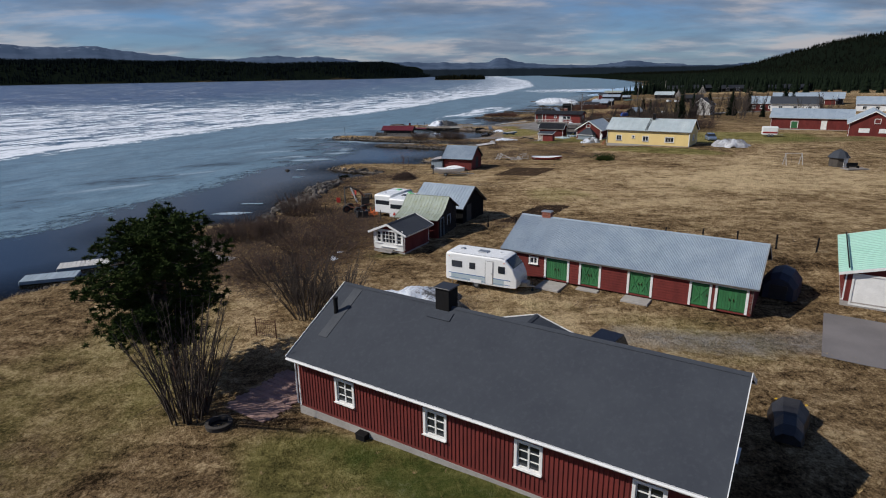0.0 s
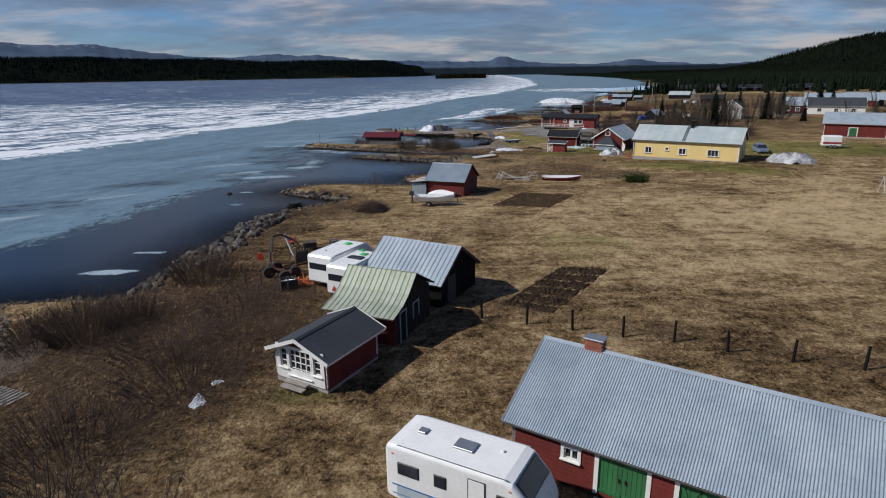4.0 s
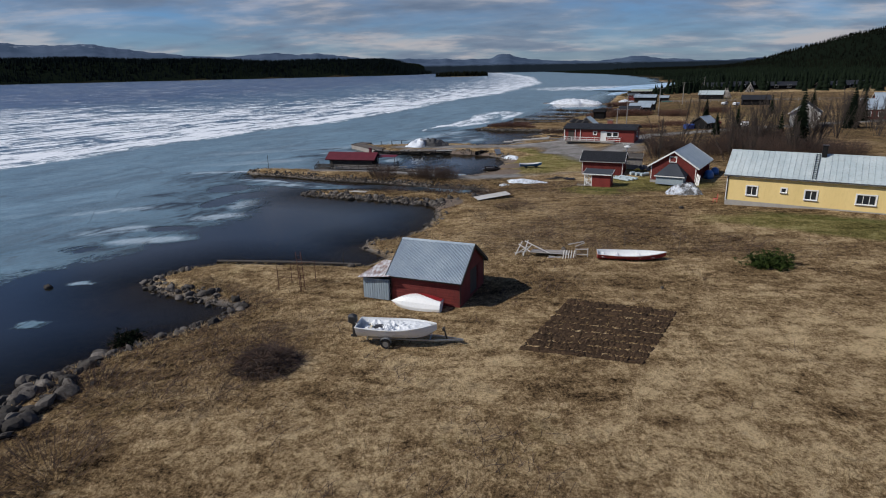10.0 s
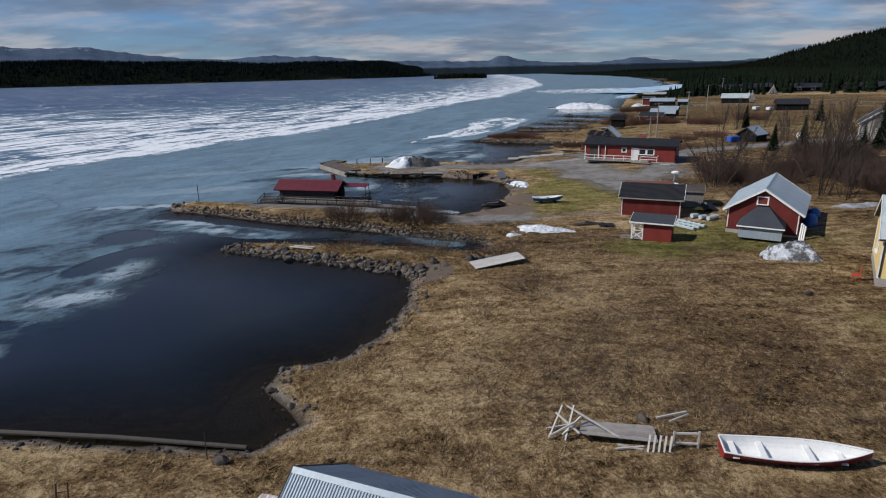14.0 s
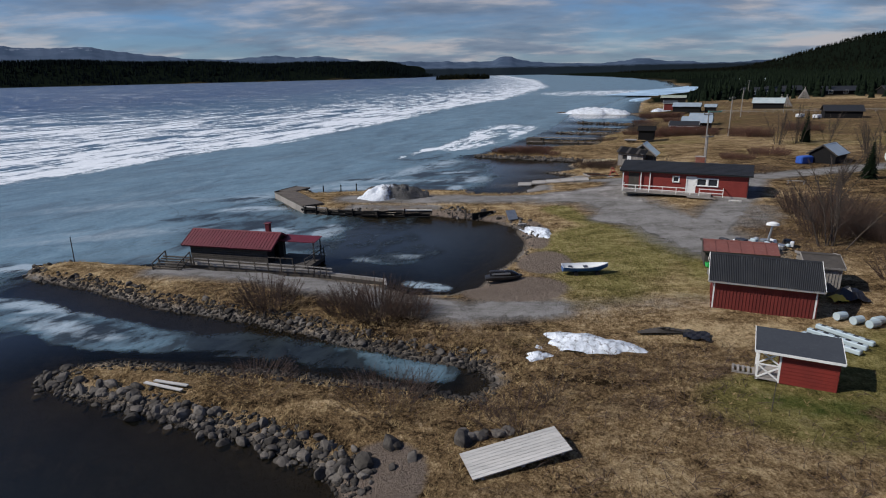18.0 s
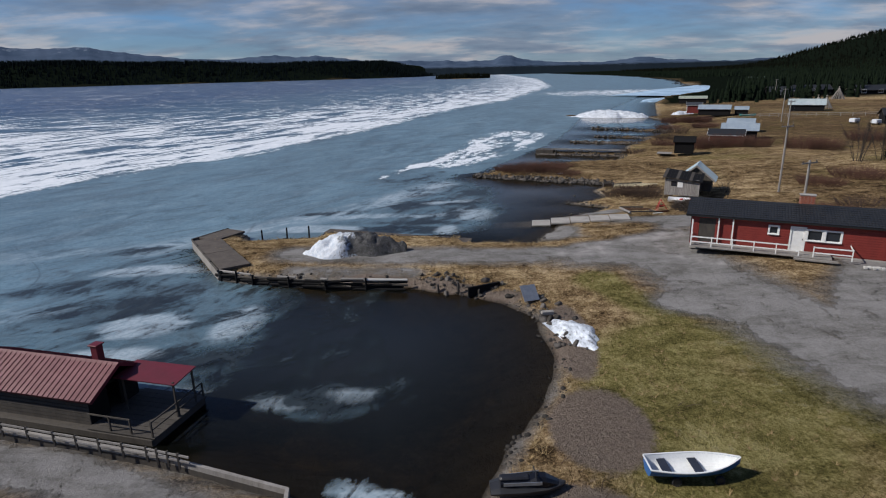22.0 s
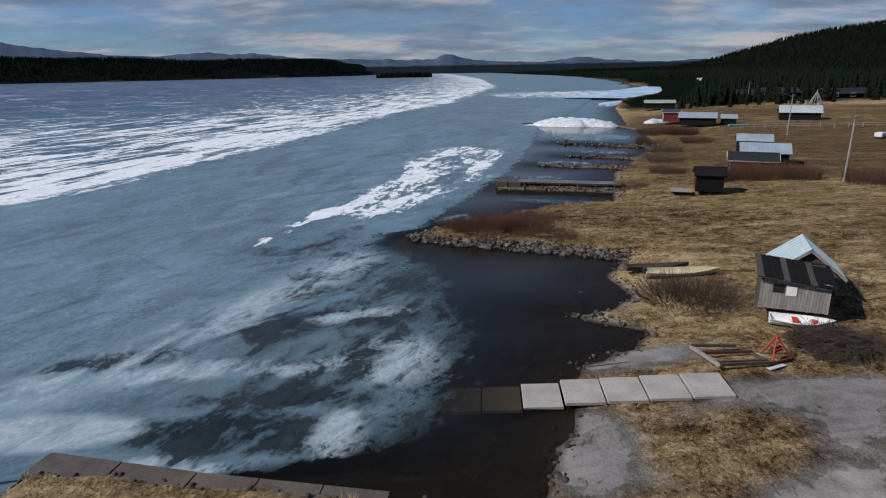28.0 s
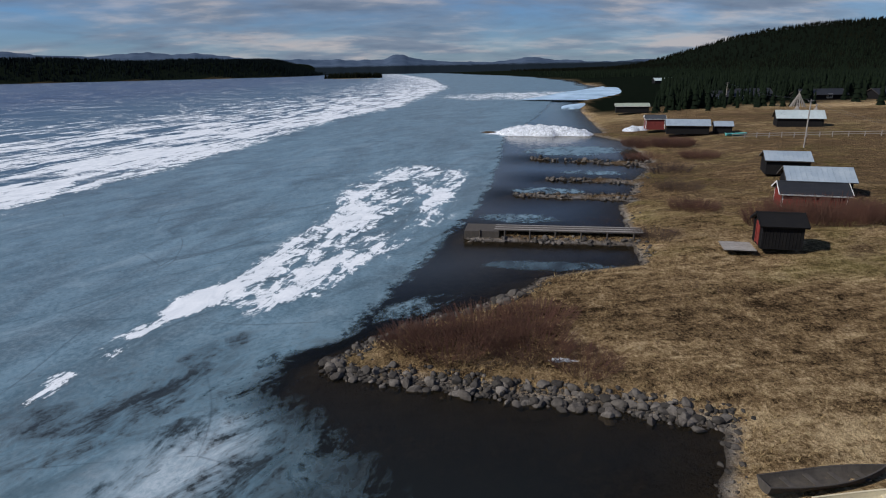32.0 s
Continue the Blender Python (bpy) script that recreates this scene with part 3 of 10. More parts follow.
    col = mixc(nt, calc(nt, 'MULTIPLY', hair, calc(nt, 'SUBTRACT', 1.0, band)), col, (.03, .045, .055))
    col = mixc(nt, wm, col, mixc(nt, ramp(nt, mott, .3, .7), (.56, .61, .66), (.78, .81, .84)))
    K(col, b.inputs["Base Color"])
    b.inputs["Specular IOR Level"].default_value = .3
    K(ramp(nt, wm, 0, 1, (.38,) * 3, (.8,) * 3), b.inputs["Roughness"])
    bump(nt, calc(nt, 'ADD', mott, calc(nt, 'MULTIPLY', fine, .4)), .35, .08, b)
    clear = N("ShaderNodeBsdfTransparent")
    edge = calc(nt, 'ADD', calc(nt, 'MULTIPLY', calc(nt, 'SUBTRACT', wisp, .5), .7), calc(nt, 'MULTIPLY', calc(nt, 'SUBTRACT', mott, .5), .8))
    edge = calc(nt, 'ADD', edge, calc(nt, 'MULTIPLY', calc(nt, 'SUBTRACT', fine, .5), .3))
    fac = ramp(nt, calc(nt, 'ADD', edge, ice), .36, .58)
    fac = calc(nt, 'MULTIPLY', fac, ramp(nt, ice, .02, .12))
    mix = N("ShaderNodeMixShader")
    K(fac, mix.inputs[0]); K(clear.outputs[0], mix.inputs[1]); K(b.outputs[0], mix.inputs[2])
    K(mix.outputs[0], nt.nodes["Material Output"].inputs[0])
    return m


def hills_mat():
    m, nt, N, K, b = nodes_of("hazy_distant_fells")
    pos = N("ShaderNodeNewGeometry").outputs["Position"]
    sep = N("ShaderNodeSeparateXYZ")
    K(pos, sep.inputs[0])
    n = noise_node(nt, pos, .006, 6, .65)
    n2 = noise_node(nt, pos, .02, 6, .7, (1, 1, 2.5))
    # the haze of distance is mixed into these blue-greys
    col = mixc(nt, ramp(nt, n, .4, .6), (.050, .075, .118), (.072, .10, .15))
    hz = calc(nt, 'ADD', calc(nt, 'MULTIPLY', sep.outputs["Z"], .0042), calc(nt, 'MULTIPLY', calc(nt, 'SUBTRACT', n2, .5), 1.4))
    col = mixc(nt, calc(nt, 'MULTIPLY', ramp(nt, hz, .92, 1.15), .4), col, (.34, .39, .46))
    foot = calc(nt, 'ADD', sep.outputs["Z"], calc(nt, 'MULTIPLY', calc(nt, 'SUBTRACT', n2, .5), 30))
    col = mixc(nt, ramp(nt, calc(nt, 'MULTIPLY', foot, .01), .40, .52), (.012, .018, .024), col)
    K(col, b.inputs["Base Color"])
    b.inputs["Roughness"].default_value = 1.0
    b.inputs["Specular IOR Level"].default_value = 0.0
    return m


# ---- ground, water, ice ----
SOUTH_SHORE = [(-75, -400), (-60, -60), (-46, 0), (-40, 30), (-37.5, 44), (-33, 49), (-28.6, 53), (-28.5, 58), (-33, 63.5), (-37.5, 65.3), (-33, 66.8),
               (-25.6, 68), (-25.3, 72), (-25.6, 79), (-24.4, 83), (-24.8, 88), (-23.6, 93.6), (-21.6, 97.4), (-18.2, 101), (-16.2, 103.5), (-16.4, 105.2),
               (-19, 106.2), (-23, 107.7), (-26.3, 110.8), (-24, 114), (-21.6, 115.8), (-8, 115), (-6.3, 117), (-9.2, 120.5), (-8.9, 123), (-5.5, 124.2),
               (-3.7, 127.6), (-2.7, 132.5), (-2.8, 138.2)]
SPITS = [(-4.7, 140.4), (-8.5, 142.2), (-14.6, 144.5), (-21.4, 146.8), (-22.7, 148.6), (-20.1, 150.3), (-11.4, 149.4), (-3.2, 148), (2.5, 146.4), (3.9, 147.6),
         (3.2, 149.2), (.3, 150), (-4.3, 152), (-8.7, 154.2), (-15.2, 157), (-20.5, 158.5), (-27.8, 162.2), (-36.8, 165.9), (-38.3, 168.2), (-35.3, 170.6),
         (-25, 168.6), (-16.3, 167), (-10.5, 165.6), (-4.4, 163.6)]
BASIN_QUAY = [(-2.5, 162), (.9, 161.5), (3.2, 163.3), (5.2, 168), (7.1, 172), (7.9, 176), (7.5, 182), (5.3, 185), (2.6, 186.5), (-2, 188.4), (-8.7, 188.5),
              (-15.2, 189.6), (-18.1, 190.6), (-25.2, 200.6), (-22.8, 205.2), (-21.2, 204.2), (-19.8, 201.5), (-13.5, 202.2), (-12.7, 204.7), (-5.3, 203.1), (3.5, 201.5), (9.4, 201.3), (11.2, 206),
              (11.8, 209), (13.3, 212.6), (17.8, 214.6), (19.4, 216.6), (14.6, 219.8), (18.5, 220.4), (20.9, 223), (20.2, 227.5), (23.3, 232)]
NORTH_SHORE = [(17.5, 234.9), (10.8, 237.5), (3.7, 240.6), (3.7, 242.1), (6.2, 244.6), (9.3, 246.8), (14.6, 249.2), (18.6, 252), (21, 254.8), (30.4, 256.4),
               (32, 261.8), (16.6, 266.8), (17.2, 271), (33.5, 266), (38, 279), (41, 281), (26.5, 287), (26.5, 289), (42, 284.5), (46.3, 292), (34.5, 298),
               (34.7, 299.6), (47.5, 295.5), (55.5, 306.5), (38.2, 319.6), (38.4, 321.4), (58, 310.5), (66, 342), (64.5, 356), (38, 371.6), (39, 374),
               (69, 362), (88, 430), (112, 505), (150, 560), (205, 720), (280, 1000), (340, 1400), (380, 2000), (420, 3000), (450, 4800)]
LAND = SOUTH_SHORE + SPITS + BASIN_QUAY + NORTH_SHORE + [(6000, 4800), (6000, -400)]
FAR_BANK = [(-6000, -400), (-3000, 500), (-1900, 1500), (-1300, 1950), (-850, 2250), (-450, 2600), (-240, 2900), (-100, 4800), (-6000, 4800)]


def sdf(poly, x, y):
    """Signed distance to a closed outline, positive inside."""
    x, y = np.asarray(x, float), np.asarray(y, float)
    best = np.full(x.shape, 1e18)
    inside = np.zeros(x.shape, bool)
    for (ax, ay), (bx, by) in zip(poly, poly[1:] + poly[:1]):
        ex, ey = bx - ax, by - ay
        t = np.clip(((x - ax) * ex + (y - ay) * ey) / (ex * ex + ey * ey), 0, 1)
        best = np.minimum(best, (x - ax - t * ex) ** 2 + (y - ay - t * ey) ** 2)
        if ey != 0:
            cross = (ay > y) != (by > y)
            inside ^= cross & (x < ex * (y - ay) / ey + ax)
    return np.where(inside, 1, -1) * np.sqrt(best)


def sstep(a, b, v):
    t = np.clip((v - a) / (b - a), 0, 1)
    return t * t * (3 - 2 * t)


def blob(x, y, cx, cy, rx, ry, ang=0.0):
    """1 in the middle of an ellipse, 0 outside."""
    c, s = math.cos(radians(ang)), math.sin(radians(ang))
    u, v = (x - cx) * c + (y - cy) * s, -(x - cx) * s + (y - cy) * c
    return 1 - sstep(.55, 1.25, np.sqrt((u / rx) ** 2 + (v / ry) ** 2))


def wobble(x, y, s, seed=0.0):
    return (np.sin(x / s + seed) * np.cos(y / (s * 1.3) - seed * 1.7) + .5 * np.sin(x / (s * .43) + y / (s * .61) + seed * 3)) / 1.5


HILL_X = 885


def ground_z(x, y):
    x, y = np.asarray(x, float), np.asarray(y, float)
    d = sdf(LAND, x, y) + .25 * wobble(x, y, 1.1)
    quay = (y > 186) & (y < 208) & (x < 2)
    spit = (y > 150) & (y < 175) & (x < -4)
    k = np.where(quay, .35, np.where(spit, 1.3, 2.2))
    z = np.where(d > 0, .75 * (1 - np.exp(-np.maximum(d, 0) / k)) + .021 * np.clip(d, 0, 60) + .008 * np.clip(d - 60, 0, 400), np.maximum(d * .4, -1.8))
    z = z + np.where(d > 2, .05 * wobble(x, y, 2.3, 1) + .03 * wobble(x, y, .9, 2), 0)
    z = z - .8 * (1 - sstep(26, 50, y)) * sstep(3, 16, d)
    z = z + (.5 * sstep(172, 198, y) + .28 * sstep(205, 290, y)) * sstep(9, 24, d) + .32 * sstep(25, 42, d) * sstep(105, 125, y) * (1 - sstep(140, 160, y))
    z = z - np.where(d > 0, .3 * np.exp(-(((x + 2) / 9) ** 2 + ((y - 102) / 9) ** 2)) + .3 * np.exp(-(((x - 15) / 6) ** 2 + ((y - 209) / 5) ** 2)), 0)
    # the wooded hill inland and its foothills
    hill = 132 * (1 - np.exp(-np.maximum(0, x - HILL_X - .05 * (y - 1800)) / 205)) * np.exp(-((y - 1850) / 480) ** 2) + 12 * np.exp(-(((x - 800) / 330) ** 2 + ((y - 1500) / 500) ** 2))
    z = z + np.where(d > 150, hill * sstep(150, 420, d), 0)
    f = sdf(FAR_BANK, x, y)
    ridge = 64 + 9 * wobble(x, y, 210, 2) + 30 * np.exp(-((x + 2200) / 600) ** 2)
    z = np.where(f > 0, .5 + ridge * sstep(0, 210, f), z)
    isl = 1 - np.sqrt(((x + 18) / 78) ** 2 + ((y - 1780) / 45) ** 2)
    z = np.where(isl > 0, np.maximum(z, 2.5 * isl), z)
    return z


def gz(x, y):
    return float(ground_z(np.array([x]), np.array([y]))[0])


def graded(lo, hi, step, far_lo, far_hi, ratio=1.09):
    core = list(np.arange(lo, hi + step / 2, step))
    s = step
    while core[-1] < far_hi:
        s *= ratio
        core.append(core[-1] + s)
    s, low = step, []
    p = lo
    while p > far_lo:
        s *= ratio
        p -= s
        low.append(p)
    return np.array(low[::-1] + core)


def grid_mesh(name, xs, ys, z, keep=None):
    nx, ny = len(xs), len(ys)
    X, Y = np.meshgrid(xs, ys)
    co = np.stack([X.ravel(), Y.ravel(), np.broadcast_to(z, X.shape).ravel()], 1)
    i = np.arange(nx * ny).reshape(ny, nx)
    q = np.stack([i[:-1, :-1], i[:-1, 1:], i[1:, 1:], i[1:, :-1]], -1).reshape(-1, 4)
    if keep is not None:
        q = q[keep.ravel()[q].any(1)]
        used = np.unique(q)
        remap = np.zeros(nx * ny, int)
        remap[used] = np.arange(len(used))
        q, co = remap[q], co[used]
    me = bpy.data.meshes.new(name)
    me.vertices.add(len(co))
    me.vertices.foreach_set("co", co.ravel())
    me.loops.add(q.size)
    me.loops.foreach_set("vertex_index", q.ravel())
    me.polygons.add(len(q))
    me.polygons.foreach_set("loop_start", np.arange(0, q.size, 4))
    me.polygons.foreach_set("loop_total", np.full(len(q), 4))
    me.update()
    me.shade_smooth()
    return me, co[:, 0], co[:, 1]


def set_attr(me, name, values):
    a = me.attributes.new(name, 'FLOAT', 'POINT')
    a.data.foreach_set("value", np.asarray(values, np.float32))


gx, gy = graded(-44, 62, .6, -4700, 4700), graded(-6, 274, .6, -380, 4700)
GX, GY = np.meshgrid(gx, gy)
gme, px_, py_ = grid_mesh("ground", gx, gy, ground_z(GX, GY))
gd = sdf(LAND, px_, py_)


def seg_mask(x, y, pts, half, soft=1.0):
    """1 along a line of points, as wide as twice half."""
    d = np.full(x.shape, 1e9)
    for (ax, ay), (bx, by) in zip(pts, pts[1:]):
        ex, ey = bx - ax, by - ay
        t = np.clip(((x - ax) * ex + (y - ay) * ey) / (ex * ex + ey * ey), 0, 1)
        d = np.minimum(d, np.hypot(x - ax - t * ex, y - ay - t * ey))
    return 1 - sstep(half - soft, half + soft, d)


# gravel: quay road, turning place, spit top, track to the house, yard drive
gravel = np.maximum.reduce([
    seg_mask(px_, py_, [(-13, 195.3), (-3, 194.6), (8, 194.5), (15, 196)], 2.6, 1.6),
    blob(px_, py_, 18, 196.5, 10.5, 6.5, 20), seg_mask(px_, py_, [(19.5, 193), (22.5, 182), (25.5, 171)], 4.6, 2.6), blob(px_, py_, 22, 205, 6, 4, 10), blob(px_, py_, 31, 182, 7, 5, 40) * .7,
    seg_mask(px_, py_, [(18, 183), (26, 176), (36, 192), (42, 203), (70, 211), (120, 226)], 2.4, 1.2),
    seg_mask(px_, py_, [(-24, 166), (-15, 164.5), (-6, 160.5), (2, 156.5), (8, 157)], 2.1, 1.4), seg_mask(px_, py_, [(8, 157), (12, 157), (19, 157.5)], 1.6, 1.8) * .42,
    seg_mask(px_, py_, [(-12, 190.6), (-2, 190)], 1.3, .6) * .8,
    seg_mask(px_, py_, [(10, 34.5), (17, 33.2), (23, 33.5)], 1.4, 1.2) * .62,
    blob(px_, py_, 12.2, 203.5, 2.9, 5.2), blob(px_, py_, 16.8, 212.6, 4.8, 1.9), seg_mask(px_, py_, [(20, 207.4), (28, 206.6)], 1.7, .5),
    sstep(1.3, .2, gd) * (gd > -3) * .75])
gravel = gravel * (1 - .97 * np.maximum(blob(px_, py_, 18.2, 203.2, 4.6, 3.0, 22), seg_mask(px_, py_, [(2, 199.6), (11, 198.9), (16.5, 200.6)], 1.1, 1.0)))
sand = np.maximum.reduce([blob(px_, py_, 6, 161, 4.5, 3.2), blob(px_, py_, 9, 168, 2.6, 4), blob(px_, py_, -1.2, 139, 2.2, 2.6), blob(px_, py_, -27, 55.5, 3.2, 4),
                          blob(px_, py_, 9.3, 178, 1.5, 6), seg_mask(px_, py_, [(-6, 188.9), (2, 187.4), (6, 185.6)], .9, .5)])
dark = np.maximum.reduce([
    blob(px_, py_, -18, 59, 11, 17) * 1.0, blob(px_, py_, -21, 80, 5, 9) * .6, blob(px_, py_, -14, 45, 5, 5) * .5, blob(px_, py_, 14, 136, 15, 11, 20) * .3, blob(px_, py_, 0, 112, 5, 4) * .25,
    blob(px_, py_, -5, 95, 9, 9) * .14, blob(px_, py_, -15, 96, 8, 9) * .5, seg_mask(px_, py_, [(-19, 101), (-14, 104.5), (-20, 108.5)], 2.2, 1.5) * .55, blob(px_, py_, -22, 12, 12, 14) * .42, blob(px_, py_, 1, 84, 8, 5, 20) * .24, blob(px_, py_, 4, 107, 8, 4) * .3, blob(px_, py_, 12, 122, 14, 10, 15) * .42, blob(px_, py_, -6, 125, 4, 6) * .4, seg_mask(px_, py_, [(3, 63), (24, 53.5)], 1.5, 1.5) * .4, blob(px_, py_, 22, 118, 14, 5, -25) * .4,
    blob(px_, py_, 14, 148.5, 6, 3) * .5, blob(px_, py_, 46, 176, 24, 15) * .62, blob(px_, py_, 85, 205, 36, 36) * .5, blob(px_, py_, 105, 320, 100, 90) * .58, blob(px_, py_, 62, 262, 26, 30, 20) * .35, blob(px_, py_, 8, 145, 7, 3) * .4, seg_mask(px_, py_, [(-20, 160), (-4, 154), (6, 151)], 2.2, 1.5) * .35,
    blob(px_, py_, 12, 242.5, 8, 3, -30) * .5, seg_mask(px_, py_, [(16, 269), (33, 264)], 2.2, .8), seg_mask(px_, py_, [(26, 288), (41, 282.5)], 2.2, .8), seg_mask(px_, py_, [(34, 299), (47, 293.5)], 2.2, .8), seg_mask(px_, py_, [(38, 320.5), (56.5, 308.5)], 2.4, .8), seg_mask(px_, py_, [(38, 373), (67, 359)], 4, 1), blob(px_, py_, -10, 26.5, 4, 3) * .5, blob(px_, py_, -3, 40, 6, 4) * .35, blob(px_, py_, 16, 26, 6, 5) * .25])
green = np.maximum.reduce([
    blob(px_, py_, 15, 170, 7, 14, -10) * .66, blob(px_, py_, 27, 147, 9, 6) * .7, blob(px_, py_, 38, 120, 14, 4, -30) * .7, blob(px_, py_, -2, 19, 10, 4, -30) * .9,
    blob(px_, py_, 13, 76, 5, 9, 30) * .3, blob(px_, py_, 60, 140, 20, 15) * .7, blob(px_, py_, 8, 36, 14, 4, -25) * .2, blob(px_, py_, -22, 28, 8, 12) * .4,
    blob(px_, py_, 20, 144, 7, 4) * .7, blob(px_, py_, 90, 300, 75, 110) * .22, seg_mask(px_, py_, [(13, 188), (15, 182), (20, 173), (22, 164)], 1.6, 1.4) * .75, blob(px_, py_, 21, 163, 9, 7) * .45])
lush = np.maximum.reduce([blob(px_, py_, 0, 19.8, 9, 1.6, -30) * .9, blob(px_, py_, 20, 143.6, 4, .9, -20) * .9, blob(px_, py_, -7.4, 51.6, 2.2, 1.2) * .6,
                           blob(px_, py_, 78, 132, 14, 5) * .6, blob(px_, py_, 37, 124.5, 9, 1.2, -30) * .6])
bleach = np.maximum.reduce([blob(px_, py_, 26, 84, 20, 26, 15), blob(px_, py_, 50, 95, 30, 20) * .8, blob(px_, py_, -4, 84, 9, 8) * .45, blob(px_, py_, 0, 97, 10, 8) * .55, blob(px_, py_, 5, 36.5, 13, 6, -30) * 1.0, blob(px_, py_, -20, 36, 8, 14) * .3])
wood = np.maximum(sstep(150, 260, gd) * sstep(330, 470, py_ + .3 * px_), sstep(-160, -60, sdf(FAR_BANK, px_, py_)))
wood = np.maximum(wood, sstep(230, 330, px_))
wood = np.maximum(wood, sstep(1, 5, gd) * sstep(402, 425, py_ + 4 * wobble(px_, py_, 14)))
# wheel tracks curving over the turning place and the meadow
track = np.zeros(px_.shape)
for cx, cy, r, a0, a1 in ((20, 196, 5.2, 0, 210), (20, 196, 6.8, 10, 200), (21, 190, 9.5, 60, 170), (21, 190, 11, 60, 165), (27, 196, 7, 90, 260)):
    pts = [(cx + r * math.cos(radians(a)), cy + r * math.sin(radians(a))) for a in range(a0, a1, 14)]
    track = np.maximum(track, seg_mask(px_, py_, pts, .32, .34) * .5)
track = track * sstep(.5, .9, gravel)
for key, val in (("track", track), ("wood", wood), ("gravel", gravel), ("sand", sand), ("dark", dark), ("bleach", bleach), ("green", green), ("lush", lush)):
    set_attr(gme, key, val)
gme.materials.append(ground_mat())
ground = tagged(new("ground", gme), "dry straw-brown grass land with gravel tracks and a low river bank", "ground", kind="structure")

wx, wy = graded(-60, 46, 1.4, -4700, 700, 1.1), graded(-6, 330, 1.4, -380, 4700, 1.1)
WX, WY = np.meshgrid(wx, wy)
wd = sdf(LAND, WX, WY)
wme, wxv, wyv = grid_mesh("water", wx, wy, 0.0, wd < 4)
wsd = sdf(LAND, wxv, wyv)
set_attr(wme, "shallow", np.clip(1 + wsd / 9.0, 0, 1) * (wsd > -10))
wme.materials.append(water_mat())
water = tagged(new("water", wme), "dark open river water between the shore and the ice", "water", kind="structure")

# the edge of the ice as an offset from the meridian, by the way along the river
EDGE = [(-400, -120), (0, -75), (40, -60), (77, -47), (90, -42.6), (100, -41), (112, -39.5), (118, -34), (125, -31), (131, -28), (134, -26), (141, -27.5), (150, -30), (157, -31),
        (162, -38), (168, -38), (172, -13), (180, -11), (187, -11), (189, -14), (191, -19), (200, -25), (203, -8), (205, 1), (208, 4.6), (215, 6.5), (221, 5.8), (228, 6),
        (235, 3.4), (239, 0), (243.5, 1), (245.4, 4.4), (253, 8), (266.6, 13.8), (281, 20), (304.6, 27.5), (317, 31), (360, 42), (420, 68), (520, 104), (700, 190), (1000, 272), (1400, 335), (4800, 445)]
BAND = [(80, -130), (140, -97), (205, -78), (262, -55), (275, -43.5), (306, -34.5), (366, -19), (435, -3), (505, 25), (600, 45), (800, 90), (1400, 140), (4800, 200)]


def along(table, y):
    return np.interp(y, [a for a, _ in table], [b for _, b in table])


ax_, ay_ = graded(-60, 46, .8, -4700, 700, 1.09), graded(60, 330, .8, -380, 4700, 1.09)
AX, AY = np.meshgrid(ax_, ay_)
ime, ixv, iyv = grid_mesh("ice_sheet", ax_, ay_, .025, sdf(LAND, AX, AY) < 1.0)
inward = along(EDGE, iyv) - ixv
# the floe breaks off sharply beyond the stone jetty; elsewhere it thins out
ice = np.clip(.46 + inward / (16.0 - 11.0 * sstep(236, 244, iyv) + 12 * sstep(110, 60, iyv)), 0, 1)
ice = np.where(inward < -3, np.clip(.40 + inward / 9, 0, .4), ice)


def lay(field, spots):
    """Raises a field to each spot's value: centre, radii, turn, value."""
    for cx, cy, rx, ry, a, v in spots:
        field = np.maximum(field, blob(ixv, iyv, cx, cy, rx, ry, a) * v)
    return field


ice = np.maximum(ice, seg_mask(ixv, iyv, [(-38, 158.5), (-22, 154.2), (-6, 151.1), (.5, 149)], 1.5, 1.0) * .66)
ice = lay(ice, ((-24, 154.8, 9, 2.6, -20, .78), (-33, 158, 7, 3, -14, .8), (-8, 151.6, 9, 2.0, -20, .52), (-4, 178, 8, 11, 0, .40), (-4, 184, 8, 5, 0, .42), (-5, 171.5, 5, 3, 0, .50), (-1, 163.6, 3, 1.3, -20, .62), (-16, 185, 4, 6, 0, .7),
                (-30.5, 74, 3, 1.0, 10, .72), (-30, 80, 2.4, .6, 10, .66), (-29.5, 102, 2, .7, 0, .6), (-31.5, 110.6, 1.6, .8, 0, .6), (-31.3, 124.6, 5, 2, 0, .66), (-7, 112.3, 1.6, 1, 0, .6), (24, 275, 6, 3, -20, .5), (32, 290, 7, 3, -20, .5),
                (44, 303, 7, 3, -20, .5), (22, 257.5, 8, 1.8, -15, .54), (10, 250, 6, 2, 30, .44), (50, 330, 12, 9, 0, .6)))
for cx, cy, rx, ry, a, v in ((-36, 153, 3.5, 3.5, 0, .7), (-33, 143, 2.2, 4.5, -10, .6), (-30, 147.5, 3, 2, 0, .6), (-33, 129, 3, 1.4, 0, .5), (-38.5, 121, 3, 2, 0, .4), (2.4, 182, 5.5, 9, 15, .5), (-2, 231.5, 1, 1, 0, .1)):
    ice = ice - v * blob(ixv, iyv, cx, cy, rx, ry, a)
